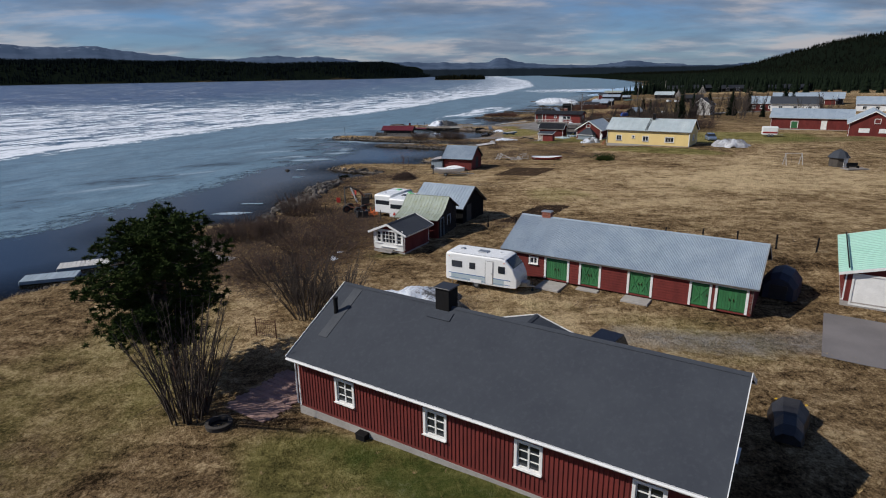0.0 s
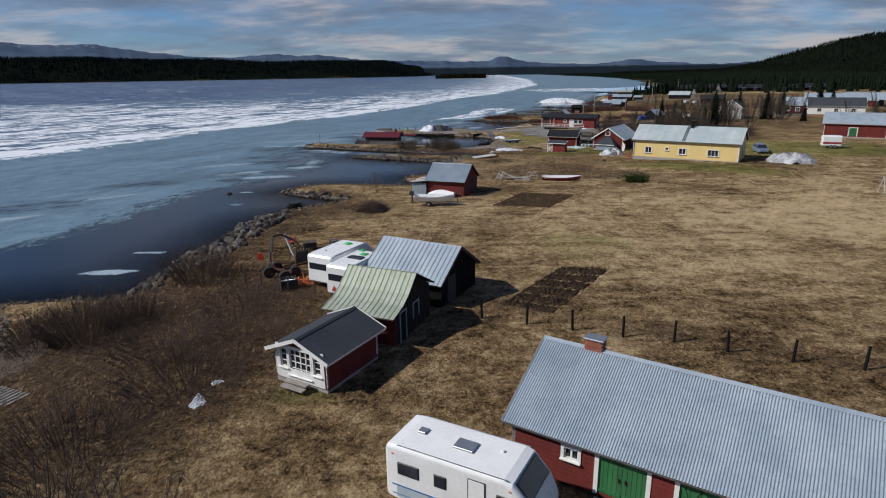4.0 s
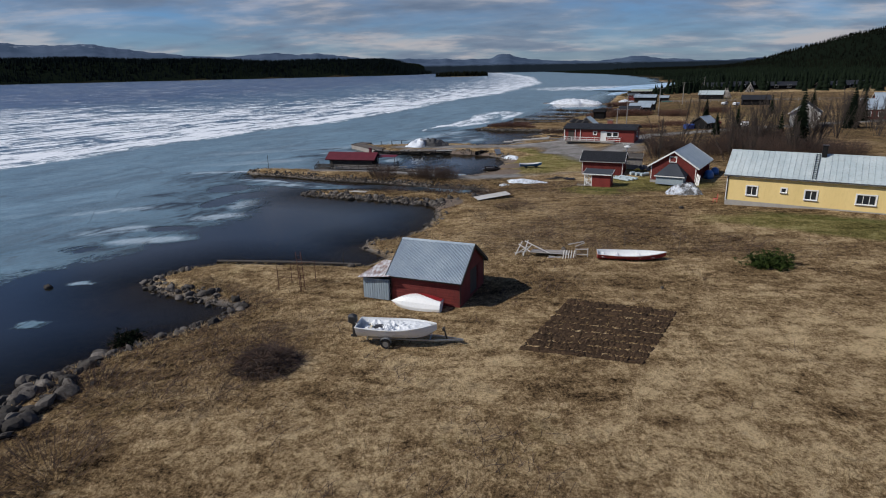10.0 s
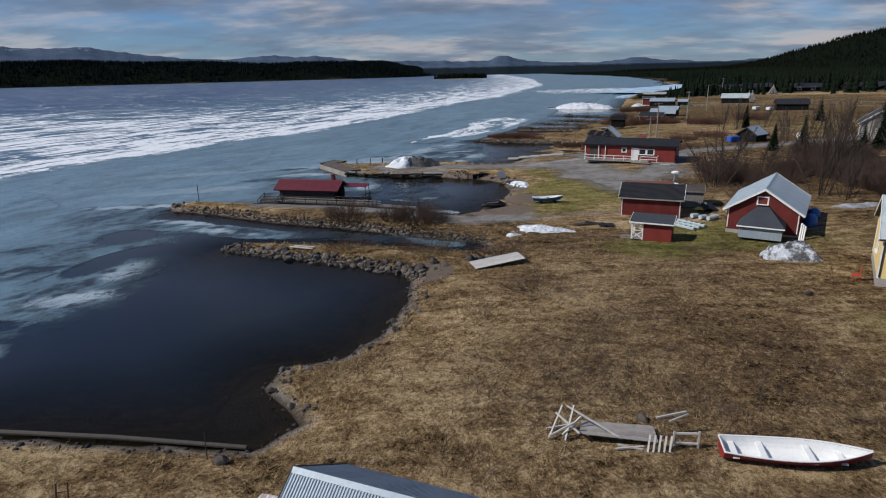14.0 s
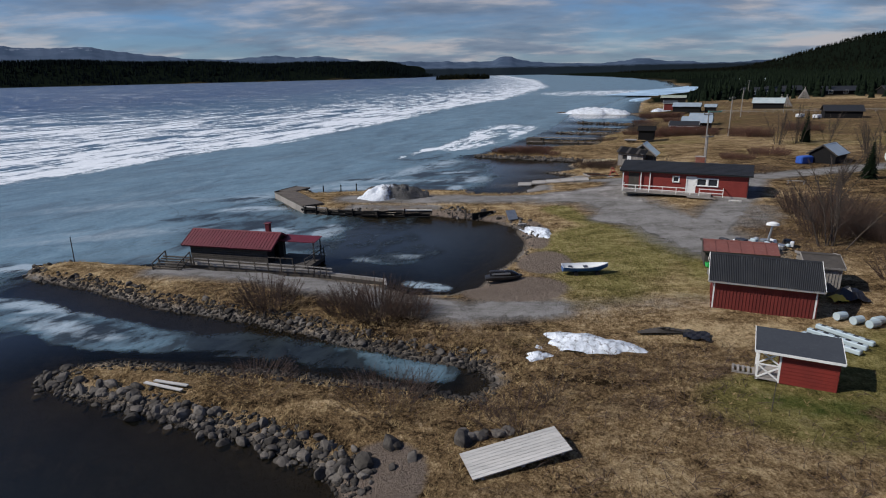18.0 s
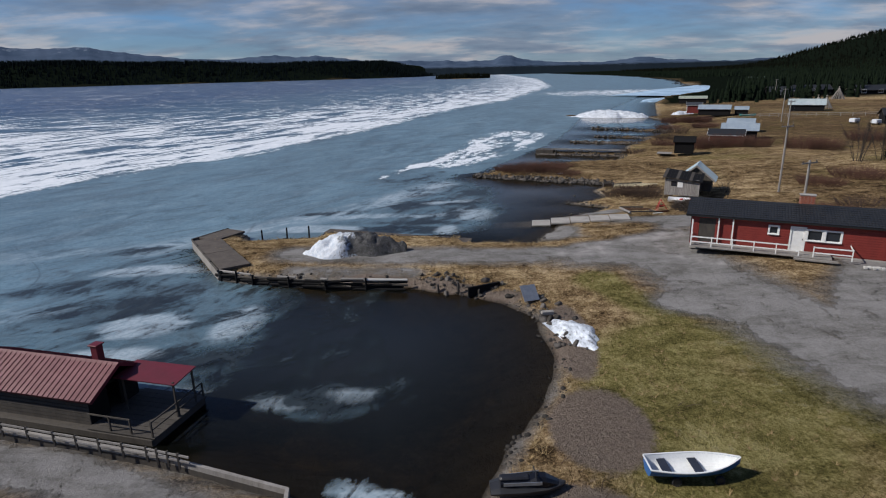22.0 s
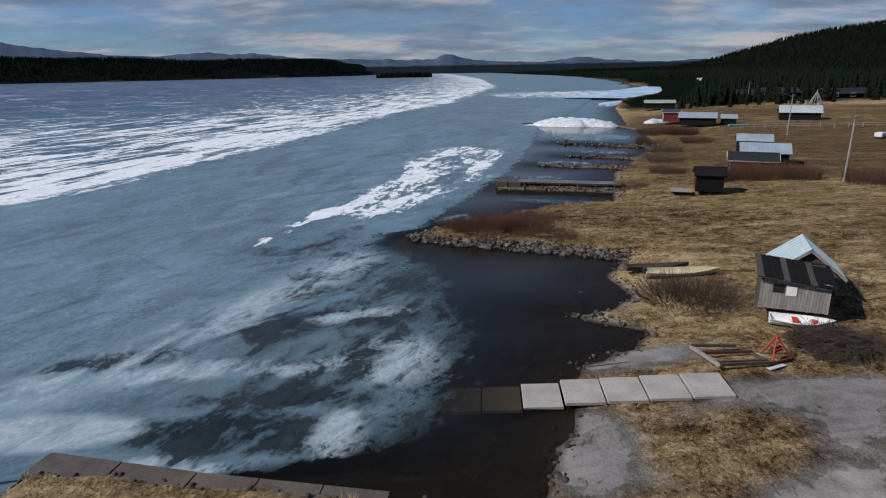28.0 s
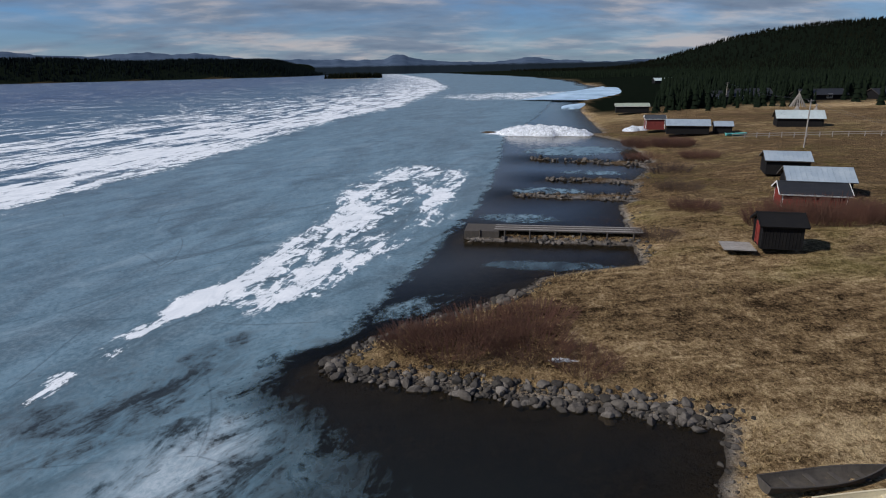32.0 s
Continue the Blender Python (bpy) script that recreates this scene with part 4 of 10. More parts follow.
# dark clear patches and pale blooms in the rotten ice
rot = sstep(30, 4, inward) * sstep(100, 130, iyv) * sstep(252, 238, iyv)
murk = lay(.38 * rot, ((-4.6, 220, 4.5, 2.6, 20, .8), (-3.6, 226, 4, 1.6, 20, .75), (2.6, 221, 2.4, 2.4, 0, .8), (3.5, 228, 2.4, 4, 20, .75), (-14.5, 215.2, 6, 1.4, 12, .45), (-5, 207, 6.5, 2.1, 0, .95), (-1.2, 210, 4.5, 1.3, -8, .8),
                       (-9, 209.6, 4, .9, 10, .5), (-3.7, 242.5, 2.4, 5.5, -22, .5), (-6, 236.5, 3.0, 2.6, -20, .45), (0, 231, 4, 6, 25, .6), (-9.7, 230.5, 2.4, 1.3, 10, .4), (-3.5, 181, 7.6, 9, 0, 1.6), (-5, 173, 5.5, 3, 0, 1.3), (-21, 182, 12, 12, 0, .42), (-24, 184, 7, 3.2, 12, .8),
                       (-16, 175.6, 6, 2.4, 10, .78), (-30, 189, 7, 2.4, 12, .6), (-12, 186, 4, 4, 0, .6), (-13, 192, 8, 2, 10, .3), (-10, 151.5, 9, 2.4, -20, 1.2), (-24, 155, 6, 2.2, -20, .7), (-38, 141, 6, 3, 20, .6), (-41, 149, 6, 2.4, 20, .6), (-38, 155, 5, 2, 10, .55),
                       (-50, 118, 9, 3, 25, .42), (-58, 100, 12, 4, 35, .42), (-66, 78, 12, 5, 40, .4), (-46, 168, 9, 2, 14, .35), (-62, 150, 12, 3, 25, .25), (22, 257.5, 8, 2, -15, .5)))
PALE_RIDGE = [(-30, 200), (-22, 207), (-13, 216), (-6.5, 226), (-1.5, 234.5)]
pale = seg_mask(ixv, iyv, PALE_RIDGE, 2.2, 3.2) * .62
pale = lay(pale, ((.3, 221.2, 4.5, 1.1, 10, .85), (3.2, 214.2, 3.2, 3.6, 25, .85), (-1.7, 213.6, 5, .9, 8, .75), (-10.4, 213.4, 6, 1.3, 8, .7), (-15, 207.6, 6, 1.6, 0, .8), (-6.8, 204.2, 3, .7, -8, 1.0), (.4, 206.2, 1.4, 2.6, 0, .95), (-20, 181, 3.4, 2.2, 10, .8),
                  (-13.4, 181.4, 1.8, 3.4, 0, .7), (-20, 176, 4, 1.5, 10, .7), (-12.3, 171.6, 3, 1.2, -10, .8), (-8, 170.8, 2.4, .9, -10, .8), (-3.4, 171.8, 1.8, .8, 0, .8), (-1, 163.6, 3, 1.2, -20, .7), (-26.5, 193.2, 5, 1.6, 10, .7), (-22, 193.4, 3, 1.2, 10, .6),
                  (-29.4, 134.4, 4, 1.8, 20, .85), (-28.6, 141.4, 2, 3.2, -10, .8), (-32.5, 123.8, 4.5, 1.4, 10, .9), (-30.3, 159.2, 7, 1.2, -14, .8), (-26, 155.2, 6, 1.0, -20, .7), (-42, 168.4, 8, 1.2, 6, .9), (-39, 128, 5, 2, 20, .55), (-45, 138, 7, 1.6, 22, .5),
                  (-30.5, 74, 3, 1.0, 10, 1.2), (-30, 80, 2.4, .6, 10, 1.1), (-50, 108, 7, 1.2, 40, .5), (-58, 92, 9, 1.4, 40, .5), (-40, 180, 14, 3, 18, .35), (-46, 196, 16, 3, 20, .35), (-31.5, 110.6, 1.6, .7, 0, .9)))
across = along(BAND, iyv) - ixv
beyond = sstep(340, 470, iyv)
white = sstep(-3, 5, across) * (.74 - .14 * sstep(4, 40, across) - .06 * sstep(60, 260, across) - .42 * sstep(30, 180, across) * beyond)
for cx, cy, rx, ry, a in ((-150, 515, 46, 48, 0), (-155, 354, 34, 7, 0), (-95, 400, 22, 6, 20), (-80, 700, 60, 40, 0)):
    white = white - .5 * blob(ixv, iyv, cx, cy, rx, ry, a)
# the drift of broken snow off the stone jetty, lumps at its tail
DRIFT = [(251, -5.5, 0.5), (258, -5.4, 5), (266, -2.6, 9.5), (276, .4, 14.5), (290, 2.6, 21), (300, 4.2, 23.5), (308, 7.5, 23.5), (318, 12, 22)]
lo_, hi_ = np.interp(iyv, [d[0] for d in DRIFT], [d[1] for d in DRIFT]), np.interp(iyv, [d[0] for d in DRIFT], [d[2] for d in DRIFT])
q_ = (ixv - lo_) / (hi_ - lo_)
core = sstep(-.14, .10, q_) * sstep(1.2, .8, q_) * sstep(249, 254, iyv) * sstep(322, 308, iyv)
white = np.maximum(white, core * (.56 - .12 * np.exp(-((q_ - .48) / .10) ** 2) - .02 * sstep(.55, 1.0, q_) + .14 * np.exp(-((q_ - .2) / .18) ** 2) + .06 * np.exp(-((q_ - .72) / .1) ** 2)))
for cx, cy, rx, ry, a, v in ((-11.6, 242, 1.1, 2.7, -18, 1.12), (-10.1, 245.5, .9, 1.8, -18, 1.1), (-9.2, 248.9, 1.0, 2.1, -18, 1.1), (-6.9, 254, 1.9, 4.0, -18, 1.1), (52, 366, 16, 7, -28, .6)):
    white = np.maximum(white, blob(ixv, iyv, cx, cy, rx, ry, a) * v)
white = np.maximum(white, sstep(480, 560, iyv) * blob(ixv, iyv, 120, 590, 70, 60) * .6)
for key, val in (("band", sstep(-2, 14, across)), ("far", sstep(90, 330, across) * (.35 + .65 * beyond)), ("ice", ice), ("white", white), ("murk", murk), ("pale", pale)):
    set_attr(ime, key, val)
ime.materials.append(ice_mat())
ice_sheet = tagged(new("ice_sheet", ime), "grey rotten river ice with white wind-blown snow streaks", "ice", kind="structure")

# distant fells on the horizon
fells = MB()
AZ = np.radians(np.arange(-75, 76, .25))
deg = np.degrees(AZ)
prof = 23 - np.where(deg > 0, .62, .45) * deg + 14 * np.exp(-((deg + 38.5) / 4.5) ** 2) + 13 * np.exp(-((deg + 32) / 3.0) ** 2) + 4 * np.exp(-((deg + 27.5) / 2.5) ** 2) \
    + 7 * np.exp(-((deg + 17.8) / 2.4) ** 2) + 7 * np.exp(-((deg + 13.4) / 2.3) ** 2) + 9 * np.exp(-((deg - 3.1) / 1.0) ** 2) + 4 * np.exp(-((deg - 4.6) / 1.4) ** 2) \
    + 8 * np.exp(-((deg - 14.9) / 1.8) ** 2) + 5 * np.exp(-((deg - 18.4) / 2.6) ** 2) + 8 * np.exp(-((deg - 25.5) / 3.4) ** 2) + .5 * np.sin(deg * 2.1) + .35 * np.sin(deg * 5.3)
prof = np.maximum(prof, 7)
rings = []
for r, h in ((3300, 0.0), (3900, .45), (4350, 1.0), (4500, .8)):
    rings.append([(r * math.sin(a), 100 + r * math.cos(a), -2 + h * p * 4350 / 1090 + (0 if h == 0 else 1.5 * math.sin(p * 3 + a * 90))) for a, p in zip(AZ, prof)])
fells.loft(rings, caps=False, closed=False)
tagged(new("distant_fells", fells.mesh("distant_fells", hills_mat(), True)), "distant fells tinted blue-grey for haze, with patches of snow", "hills", kind="structure")

# ---- buildings ----


def wall_panel(mb, m, x0, x1, h, openings, th=.14):
    """A wall in its own plane (x along, z up, outside at y=0, inside at y=th) with holes cut through it."""
    cuts = sorted({x0, x1, *[o[0] - o[2] / 2 for o in openings], *[o[0] + o[2] / 2 for o in openings]})
    for a, b in zip(cuts, cuts[1:]):
        mid = (a + b) / 2
        zs = 0.0
        for u, zb, w, hh in sorted([o[:4] for o in openings if abs(o[0] - mid) < o[2] / 2], key=lambda o: o[1]):
            if zb - zs > .01:
                mb.box(m @ Vector((mid, th / 2, (zs + zb) / 2)), (b - a, th, zb - zs), m=m.to_3x3().to_4x4())
            zs = zb + hh
        if h - zs > .01:
            mb.box(m @ Vector((mid, th / 2, (zs + h) / 2)), (b - a, th, h - zs), m=m.to_3x3().to_4x4())


def ring_board(w, h, band, y0, y1, u, z):
    """A rectangular frame as one closed ring of boards."""
    out = [(-w / 2, -h / 2), (w / 2, -h / 2), (w / 2, h / 2), (-w / 2, h / 2)]
    inn = [(x - math.copysign(band, x), v - math.copysign(band, v)) for x, v in out]
    vs = [(u + x, y, z + v) for y in (y0, y1) for loop in (out, inn) for x, v in loop]
    fs = []
    for i in range(4):
        k = (i + 1) % 4
        fs += [(i, k, 4 + k, 4 + i), (8 + k, 8 + i, 12 + i, 12 + k), (k, i, 8 + i, 8 + k), (4 + i, 4 + k, 12 + k, 12 + i)]
    return MB().add(vs, fs)


def window_part(parent, m, u, zb, w, h, cols=2, rows=3, trim='white_paint', casing=.12):
    """A casing round an opening with its sash, bars, sill and panes."""
    z = zb + h / 2
    win = part("window", ring_board(w + 2 * casing - .04, h + 2 * casing - .04, casing, -.06, -.01, u, z), M[trim], parent, m=m)
    part("sash", ring_board(w, h, .06, .01, .09, u, z), M[trim], win)
    for i in range(1, cols):
        part("mullion", MB().box((u - w / 2 + w * i / cols, .045, z), (.07 if cols == 2 else .05, .066, h - .1)), M[trim], win)
    for i in range(1, rows):
        part("glazing_bar", MB().box((u, .045, zb + h * i / rows), (w - .1, .05, .035)), M[trim], win)
    part("sill", MB().box((u, -.11, zb - .015), (w + .22, .12, .03)), M[trim], win)
    for i in range(cols):
        c = u - w / 2 + w * (i + .5) / cols
        part("pane", MB().box((c, .064, z), (w / cols - .04, .012, h - .06)), M['glass'], win)
    return win


def plank_door(parent, m, u, zb, w, h, leaves=1, paint='green_paint', frame='white_paint', brace=True):
    fr = MB()
    for cx in (u - w / 2 - .07, u + w / 2 + .07):
        fr.box((cx, -.03, zb + h / 2), (.16, .06, h + .1))
    fr.box((u, -.03, zb + h + .06), (w + .3, .06, .13))
    part("door_frame", fr, M[frame], parent, m=m)
    lw = w / leaves
    for k in range(leaves):
        c = u - w / 2 + lw * (k + .5)
        n = max(3, int(lw / .17))
        door = part("door", MB().box((c, .056, zb + h / 2), (lw - .02, .012, h - .04)), M[paint], parent, m=m)
        plank = MB().box((0, .03, 0), (lw / n - .012, .04, h - .03)).mesh("plank", M[paint])
        for i in range(n):
            part("plank", plank, None, door, m=Matrix.Translation((c - lw / 2 + lw * (i + .5) / n, 0, zb + h / 2)))
        br = MB()
        for cz in (zb + .14, zb + h - .14):
            br.box((c, -.005, cz), (lw - .06, .03, .13))
        if brace:
            for s in (1, -1):
                br.beam((c - s * (lw / 2 - .08), -.004, zb + .16), (c + s * (lw / 2 - .08), -.004, zb + h - .16), .03, .11)
        part("brace", br, M[paint], door)
        part("handle", MB().box((c + lw * .36 * (1 if k == 0 else -1), -.04, zb + h * .5), (.03, .06, .16)), M['rust'], door)


def corr_sheet(w, length, pitch=.105, amp=.02):
    """One sheet of corrugated metal: x across, y down the slope from 0."""
    mb = MB()
    n = max(6, int(round(w / pitch)) * 6)
    top = [(-w / 2 + w * i / n, 0, amp * math.sin(2 * math.pi * i / 6)) for i in range(n + 1)]
    bot = [(x, -length, z) for x, _, z in top]
    mb.loft([top, bot], caps=False, closed=False)
    return mb


def seam_sheet(w, length, rib=.034):
    """A flat sheet with one edge folded up into a standing seam."""
    a, b = -w / 2 + .003, w / 2 - .003
    top = [(a, 0, rib), (a + .03, 0, rib), (a + .036, 0, 0), (b, 0, 0), (b, 0, -.012), (a, 0, -.012)]
    return MB().loft([top, [(x, -length, z) for x, _, z in top]])


def tile_sheet(w, length, step=.36):
    """A strip of pantile-pressed roofing with stepped courses, one folded sheet."""
    mb = MB()
    k = max(2, int(length / step))
    n = max(8, int(w / .07))
    rows = []
    for j in range(k):
        for y, up in ((-length * j / k, 0.0), (-length * (j + 1) / k + .004, .028)):
            rows.append([(-w / 2 + w * i / n, y, .02 * abs(math.sin(math.pi * i / 3.0)) + up) for i in range(n + 1)])
    mb.loft(rows, caps=False, closed=False)
    return mb


def slope_matrix(side, run, rise, ridge_z, lift=.0):
    """From a sheet's plane (x along the ridge, y up the slope) into the house, for the front (-1) or back (+1) slope."""
    t = math.atan2(rise, run)
    rot = Matrix.Rotation(math.pi if side > 0 else 0, 4, 'Z') @ Matrix.Rotation(t, 4, 'X')
    return Matrix.Translation((0, 0, ridge_z + lift)) @ rot


def gable_roof(house, L, hw, he, hr, cover, material, deck='dark_wood', trim='white_paint', sheet_w=.9, verge=True, slopes=(-1, 1), felt_label=""):
    """Deck, covering sheets, verge and eave boards, ridge cap. L and hw include the overhang."""
    rise = hr - he
    sl = math.hypot(hw, rise)
    for side in slopes:
        ms = slope_matrix(side, hw, rise, hr)
        roof = part("roof", MB().box((0, -sl / 2, -.07), (L, sl, .10)), M[deck], house, m=ms)
        if cover == 'felt':
            n = max(1, int(round(L / 1.02)))
            w = L / n
            me = MB().box((0, -sl / 2 - .01, 0), (w - .001, sl + .04, .012)).mesh("felt_strip", M[material])
            for i in range(n):
                part("felt_strip", me, None, roof, m=Matrix.Translation((-L / 2 + w * (i + .5), 0, -.012 + .0012 * (i % 2))))
        else:
            n = max(1, int(round(L / sheet_w)))
            w = L / n
            made = {'corr': corr_sheet, 'seam': seam_sheet, 'tile': tile_sheet}[cover](w, sl + .05)
            me = made.mesh("roof_sheet", M[material])
            for i in range(n):
                part("roof_sheet", me, None, roof, m=Matrix.Translation((-L / 2 + w * (i + .5), 0, .006 + .003 * (i % 2))))
        if verge:
            for sx in (-1, 1):
                part("verge_board", MB().box((sx * (L / 2 + .012), -sl / 2, -.045), (.03, sl + .06, .19)), M[trim], roof)
            part("eave_board", MB().box((0, -sl - .03, -.085), (L, .03, .15)), M[trim], roof)
    cap = MB()
    prof = [(-.16, -.16 * rise / hw + .03), (0, .045), (.16, -.16 * rise / hw + .03)]
    cap.loft([[(-L / 2, y, z + hr) for y, z in prof], [(L / 2, y, z + hr) for y, z in prof]], caps=False, closed=False)
    part("ridge_cap", cap, M[material], house)


SIDES = {'front': lambda L, W: Matrix.Translation((0, -W / 2, 0)), 'back': lambda L, W: pose(0, W / 2, 0, 0, 0, 180),
         'left': lambda L, W: pose(-L / 2, 0, 0, 0, 0, -90), 'right': lambda L, W: pose(L / 2, 0, 0, 0, 0, 90)}


def gable_house(name, label, category, x, y, ang, L, W, he, hr, oh=.35, ohg=.3, z=None, paint='red_paint', trim='white_paint', cover='corr', roof='metal_roof',
                openings=(), batten=.0, plinth=.3, corner=True, sheet_w=.9, group="", deck='dark_wood', log=False, batten_parts=False):
    """A house with its ridge along local x; he and hr: eave edge and ridge over the ground."""
    if z is None:
        z = min(gz(x, y), 2.6)
    h = thing(name, x, y, z, ang, label, category, group)
    hw = W / 2 + oh
    slope = (hr - he) / hw
    top = he + slope * oh - .12
    wm = MB()
    for side, fn in SIDES.items():
        m = fn(L, W)
        half = (L if side in ('front', 'back') else W) / 2
        ops = [o[1:5] for o in openings if o[0] == side]
        wall_panel(wm, m, -half + (.0 if side in ('front', 'back') else .14), half - (.0 if side in ('front', 'back') else .14), top, ops)
        if side in ('left', 'right'):
            tri = [(-W / 2, top), (W / 2, top), (0, hr - .12)]
            a = [m @ Vector((u, 0, v)) for u, v in tri]
            b = [m @ Vector((u, .14, v)) for u, v in tri]
            wm.loft([b, a])
    walls = part("wall", wm, M[paint], h)
    if plinth:
        part("plinth", MB().box((0, 0, -.15), (L + .04, W + .04, .3 + 2 * .0 + plinth)), M['concrete'], h)
    strips = []
    for side, fn in SIDES.items():
        m = fn(L, W)
        half = (L if side in ('front', 'back') else W) / 2
        ops = [o[1:5] for o in openings if o[0] == side]
        lo = plinth + .0
        if batten:
            n = int(2 * half / batten)
            for i in range(n + 1):
                u = -half + 2 * half * i / n
                hi = top + (0 if side in ('front', 'back') else max(0, (W / 2 - abs(u)) * slope - .05))
                segs = [(lo, hi)]
                for ou, ob, ow, oh_ in ops:
                    if abs(u - ou) < ow / 2 + .13:
                        segs = [s for q in segs for s in ((q[0], min(q[1], ob - .13)), (max(q[0], ob + oh_ + .13), q[1])) if s[1] - s[0] > .08]
                for a, b in segs:
                    strips.append((m, u, a, b, side))
        if log:
            n = int((top - lo) / .2)
            for i in range(n):
                zc = lo + .1 + i * .2
                cuts = sorted({-half, half, *[o[0] - o[2] / 2 - .14 for o in ops], *[o[0] + o[2] / 2 + .14 for o in ops]})
                for a, b in zip(cuts, cuts[1:]):
                    mid = (a + b) / 2
                    if any(abs(o[0] - mid) < o[2] / 2 + .1 and o[1] - .1 < zc < o[1] + o[3] + .14 for o in ops) or b - a < .1:
                        continue
                    strips.append((m @ Matrix.Translation((0, 0, zc)), mid, None, b - a, side))
    if strips:
        rest = MB()
        shared = {}
        for m, u, a, b, side in strips:
            if a is None:
                rest.box(m @ Vector((u, -.012, 0)), (b, .03, .185), m=m.to_3x3().to_4x4())
            elif batten_parts and side == 'front':
                key = round(b - a, 2)
                if key not in shared:
                    shared[key] = MB().box((0, -.018, key / 2), (.06, .036, key)).mesh("batten", M[paint])
                part("batten", shared[key], None, walls, m=m @ Matrix.Translation((u, 0, a)))
            else:
                rest.box(m @ Vector((u, -.015, (a + b) / 2)), (.055, .03, b - a), m=m.to_3x3().to_4x4())
        if rest.v:
            part("cladding", rest, M[paint], walls)
    if corner:
        for sx in (-1, 1):
            for sy in (-1, 1):
                cb = MB().box((sx * (L / 2 + .012), sy * (W / 2 - .05), top / 2 + .1), (.03, .14, top - .2)).box((sx * (L / 2 - .05), sy * (W / 2 + .012), top / 2 + .1), (.14, .03, top - .2))
                part("corner_board", cb, M[trim], h)
    for o in openings:
        side, u, zb, w, hh, kind = o[:6]
        m = SIDES[side](L, W)
        if kind == 'door':
            plank_door(h, m, u, zb, w, hh, *(o[6:] or (1,)))
        elif kind == 'shutter':
            part("shutter", MB().box((u, -.03, zb + hh / 2), (w + .2, .05, hh + .15)), M['white_paint'], h, m=m)
        elif kind == 'white_door':
            dr = part("door", MB().box((u, .04, zb + hh / 2), (w, .05, hh)), M['white_paint'], h, m=m)
            part("door_frame", ring_board(w + .24, hh + .24, .12, -.045, .005, u, zb + hh / 2), M['white_paint'], dr)
            part("handle", MB().box((u + w * .4, -.01, zb + hh * .5), (.03, .06, .12)), M['dark_plastic'], dr)
        elif kind == 'dark_door':
            part("door", MB().box((u, .05, zb + hh / 2), (w, .05, hh)), M['dark_wood'], h, m=m)
        else:
            window_part(h, m, u, zb, w, hh, *(o[6:] or (2, 3)))
    gable_roof(h, L + 2 * ohg, hw, he, hr, cover, roof, deck, trim, sheet_w)
    return h


def chimney(house, x, y, z0, z1, sx, sy, material, cap='galv', label=""):
    if material == 'brick':
        ch = part("chimney", MB().box((x, y, (z0 + z1) / 2), (sx - .03, sy - .03, z1 - z0)), M['concrete'], house, label)
        me = MB().cbox((0, 0, 0), (.24, .115, .068), .008).mesh("brick", M['brick'])
        k = 0
        zz = z0 + .1
        while zz < z1 - .02:
            for s in (-1, 1):
                n = max(1, int(sx / .25))
                for i in range(n):
                    part("brick", me, None, ch, m=pose(x - sx / 2 + sx * (i + .5) / n + (.03 if k % 2 else -.03), y + s * (sy / 2 - .04), zz))
                n = max(1, int((sy - .2) / .25))
                for i in range(n):
                    part("brick", me, None, ch, m=pose(x + s * (sx / 2 - .04), y - sy / 2 + .1 + (sy - .2) * (i + .5) / n, zz, 0, 0, 90))
            zz += .08
            k += 1
    else:
        ch = part("chimney", MB().cbox((x, y, (z0 + z1) / 2), (sx, sy, z1 - z0), .03), M[material], house, label)
    part("chimney_cap", MB().cbox((x, y, z1 + .03), (sx + .14, sy + .14, .07), .02), M[cap], ch)
    return ch


# the long red house under the start of the flight
HA = gable_house("house", "long falu-red wooden house with white corners and a dark felt roof", "house", 1.95, 24.95, -30.2, 19.3, 8.2, 3.0, 5.45, .42, .25, z=.88, cover='felt', roof='felt',
                 openings=[('front', u, 1.2, 1.0, 1.15, 'window', 2, 3) for u in (-6.55, -1.45, 2.9, 7.5)] + [('left', -1.8, 1.0, 1.0, 1.2, 'window'), ('right', 1.5, 1.0, 1.0, 1.2, 'window'), ('back', -4, 1.0, 1.2, 1.2, 'window'), ('back', 6, .35, .9, 2.0, 'white_door')],
                 batten=.19, plinth=.35, batten_parts=True)
chimney(HA, -3.45, .1, 4.8, 6.35, .8, .8, 'black_wood', 'dark_plastic', "black sheet-clad chimney")
flash = part("chimney_flashing", MB().box((-3.4, -.6, 5.16), (1.3, .5, .02), m=Matrix.Rotation(math.atan2(2.45, 4.5), 4, 'X')), M['felt'], HA)
M['felt_light'] = mat("paler_roof_felt", (.075, .080, .088), (.062, .067, .075), .9, 0, .8, (1, 1, 1), (.04, .045, .05), 6, .4, .2, 30, spec=.15)
# the roof's sheen is painted in as a paler strip
part("felt_patch", MB().box((-8.75, -1.9, .014), (.55, 3.3, .014)), M['felt_light'], HA, "paler strip standing for a sheen on the felt", m=slope_matrix(-1, 4.52, 2.45, 5.45))
vent = part("vent_pipe", MB().tube([(-9.0, -1.75, 4.4), (-9.0, -1.75, 5.25)], .11, .11, 12).tube([(-9.0, -1.75, 5.25), (-9.0, -1.75, 5.36)], .15, .13, 12), M['black_wood'], HA)
part("downpipe", MB().tube([(-9.72, -4.15, .3), (-9.72, -4.15, 2.75), (-9.72, -4.45, 3.0)], .045, .045, 8), M['white_paint'], HA)
part("gutter", MB().tube([(-9.8, -4.62, 2.93), (9.8, -4.62, 2.93)], .06, .06, 8), M['white_paint'], HA)
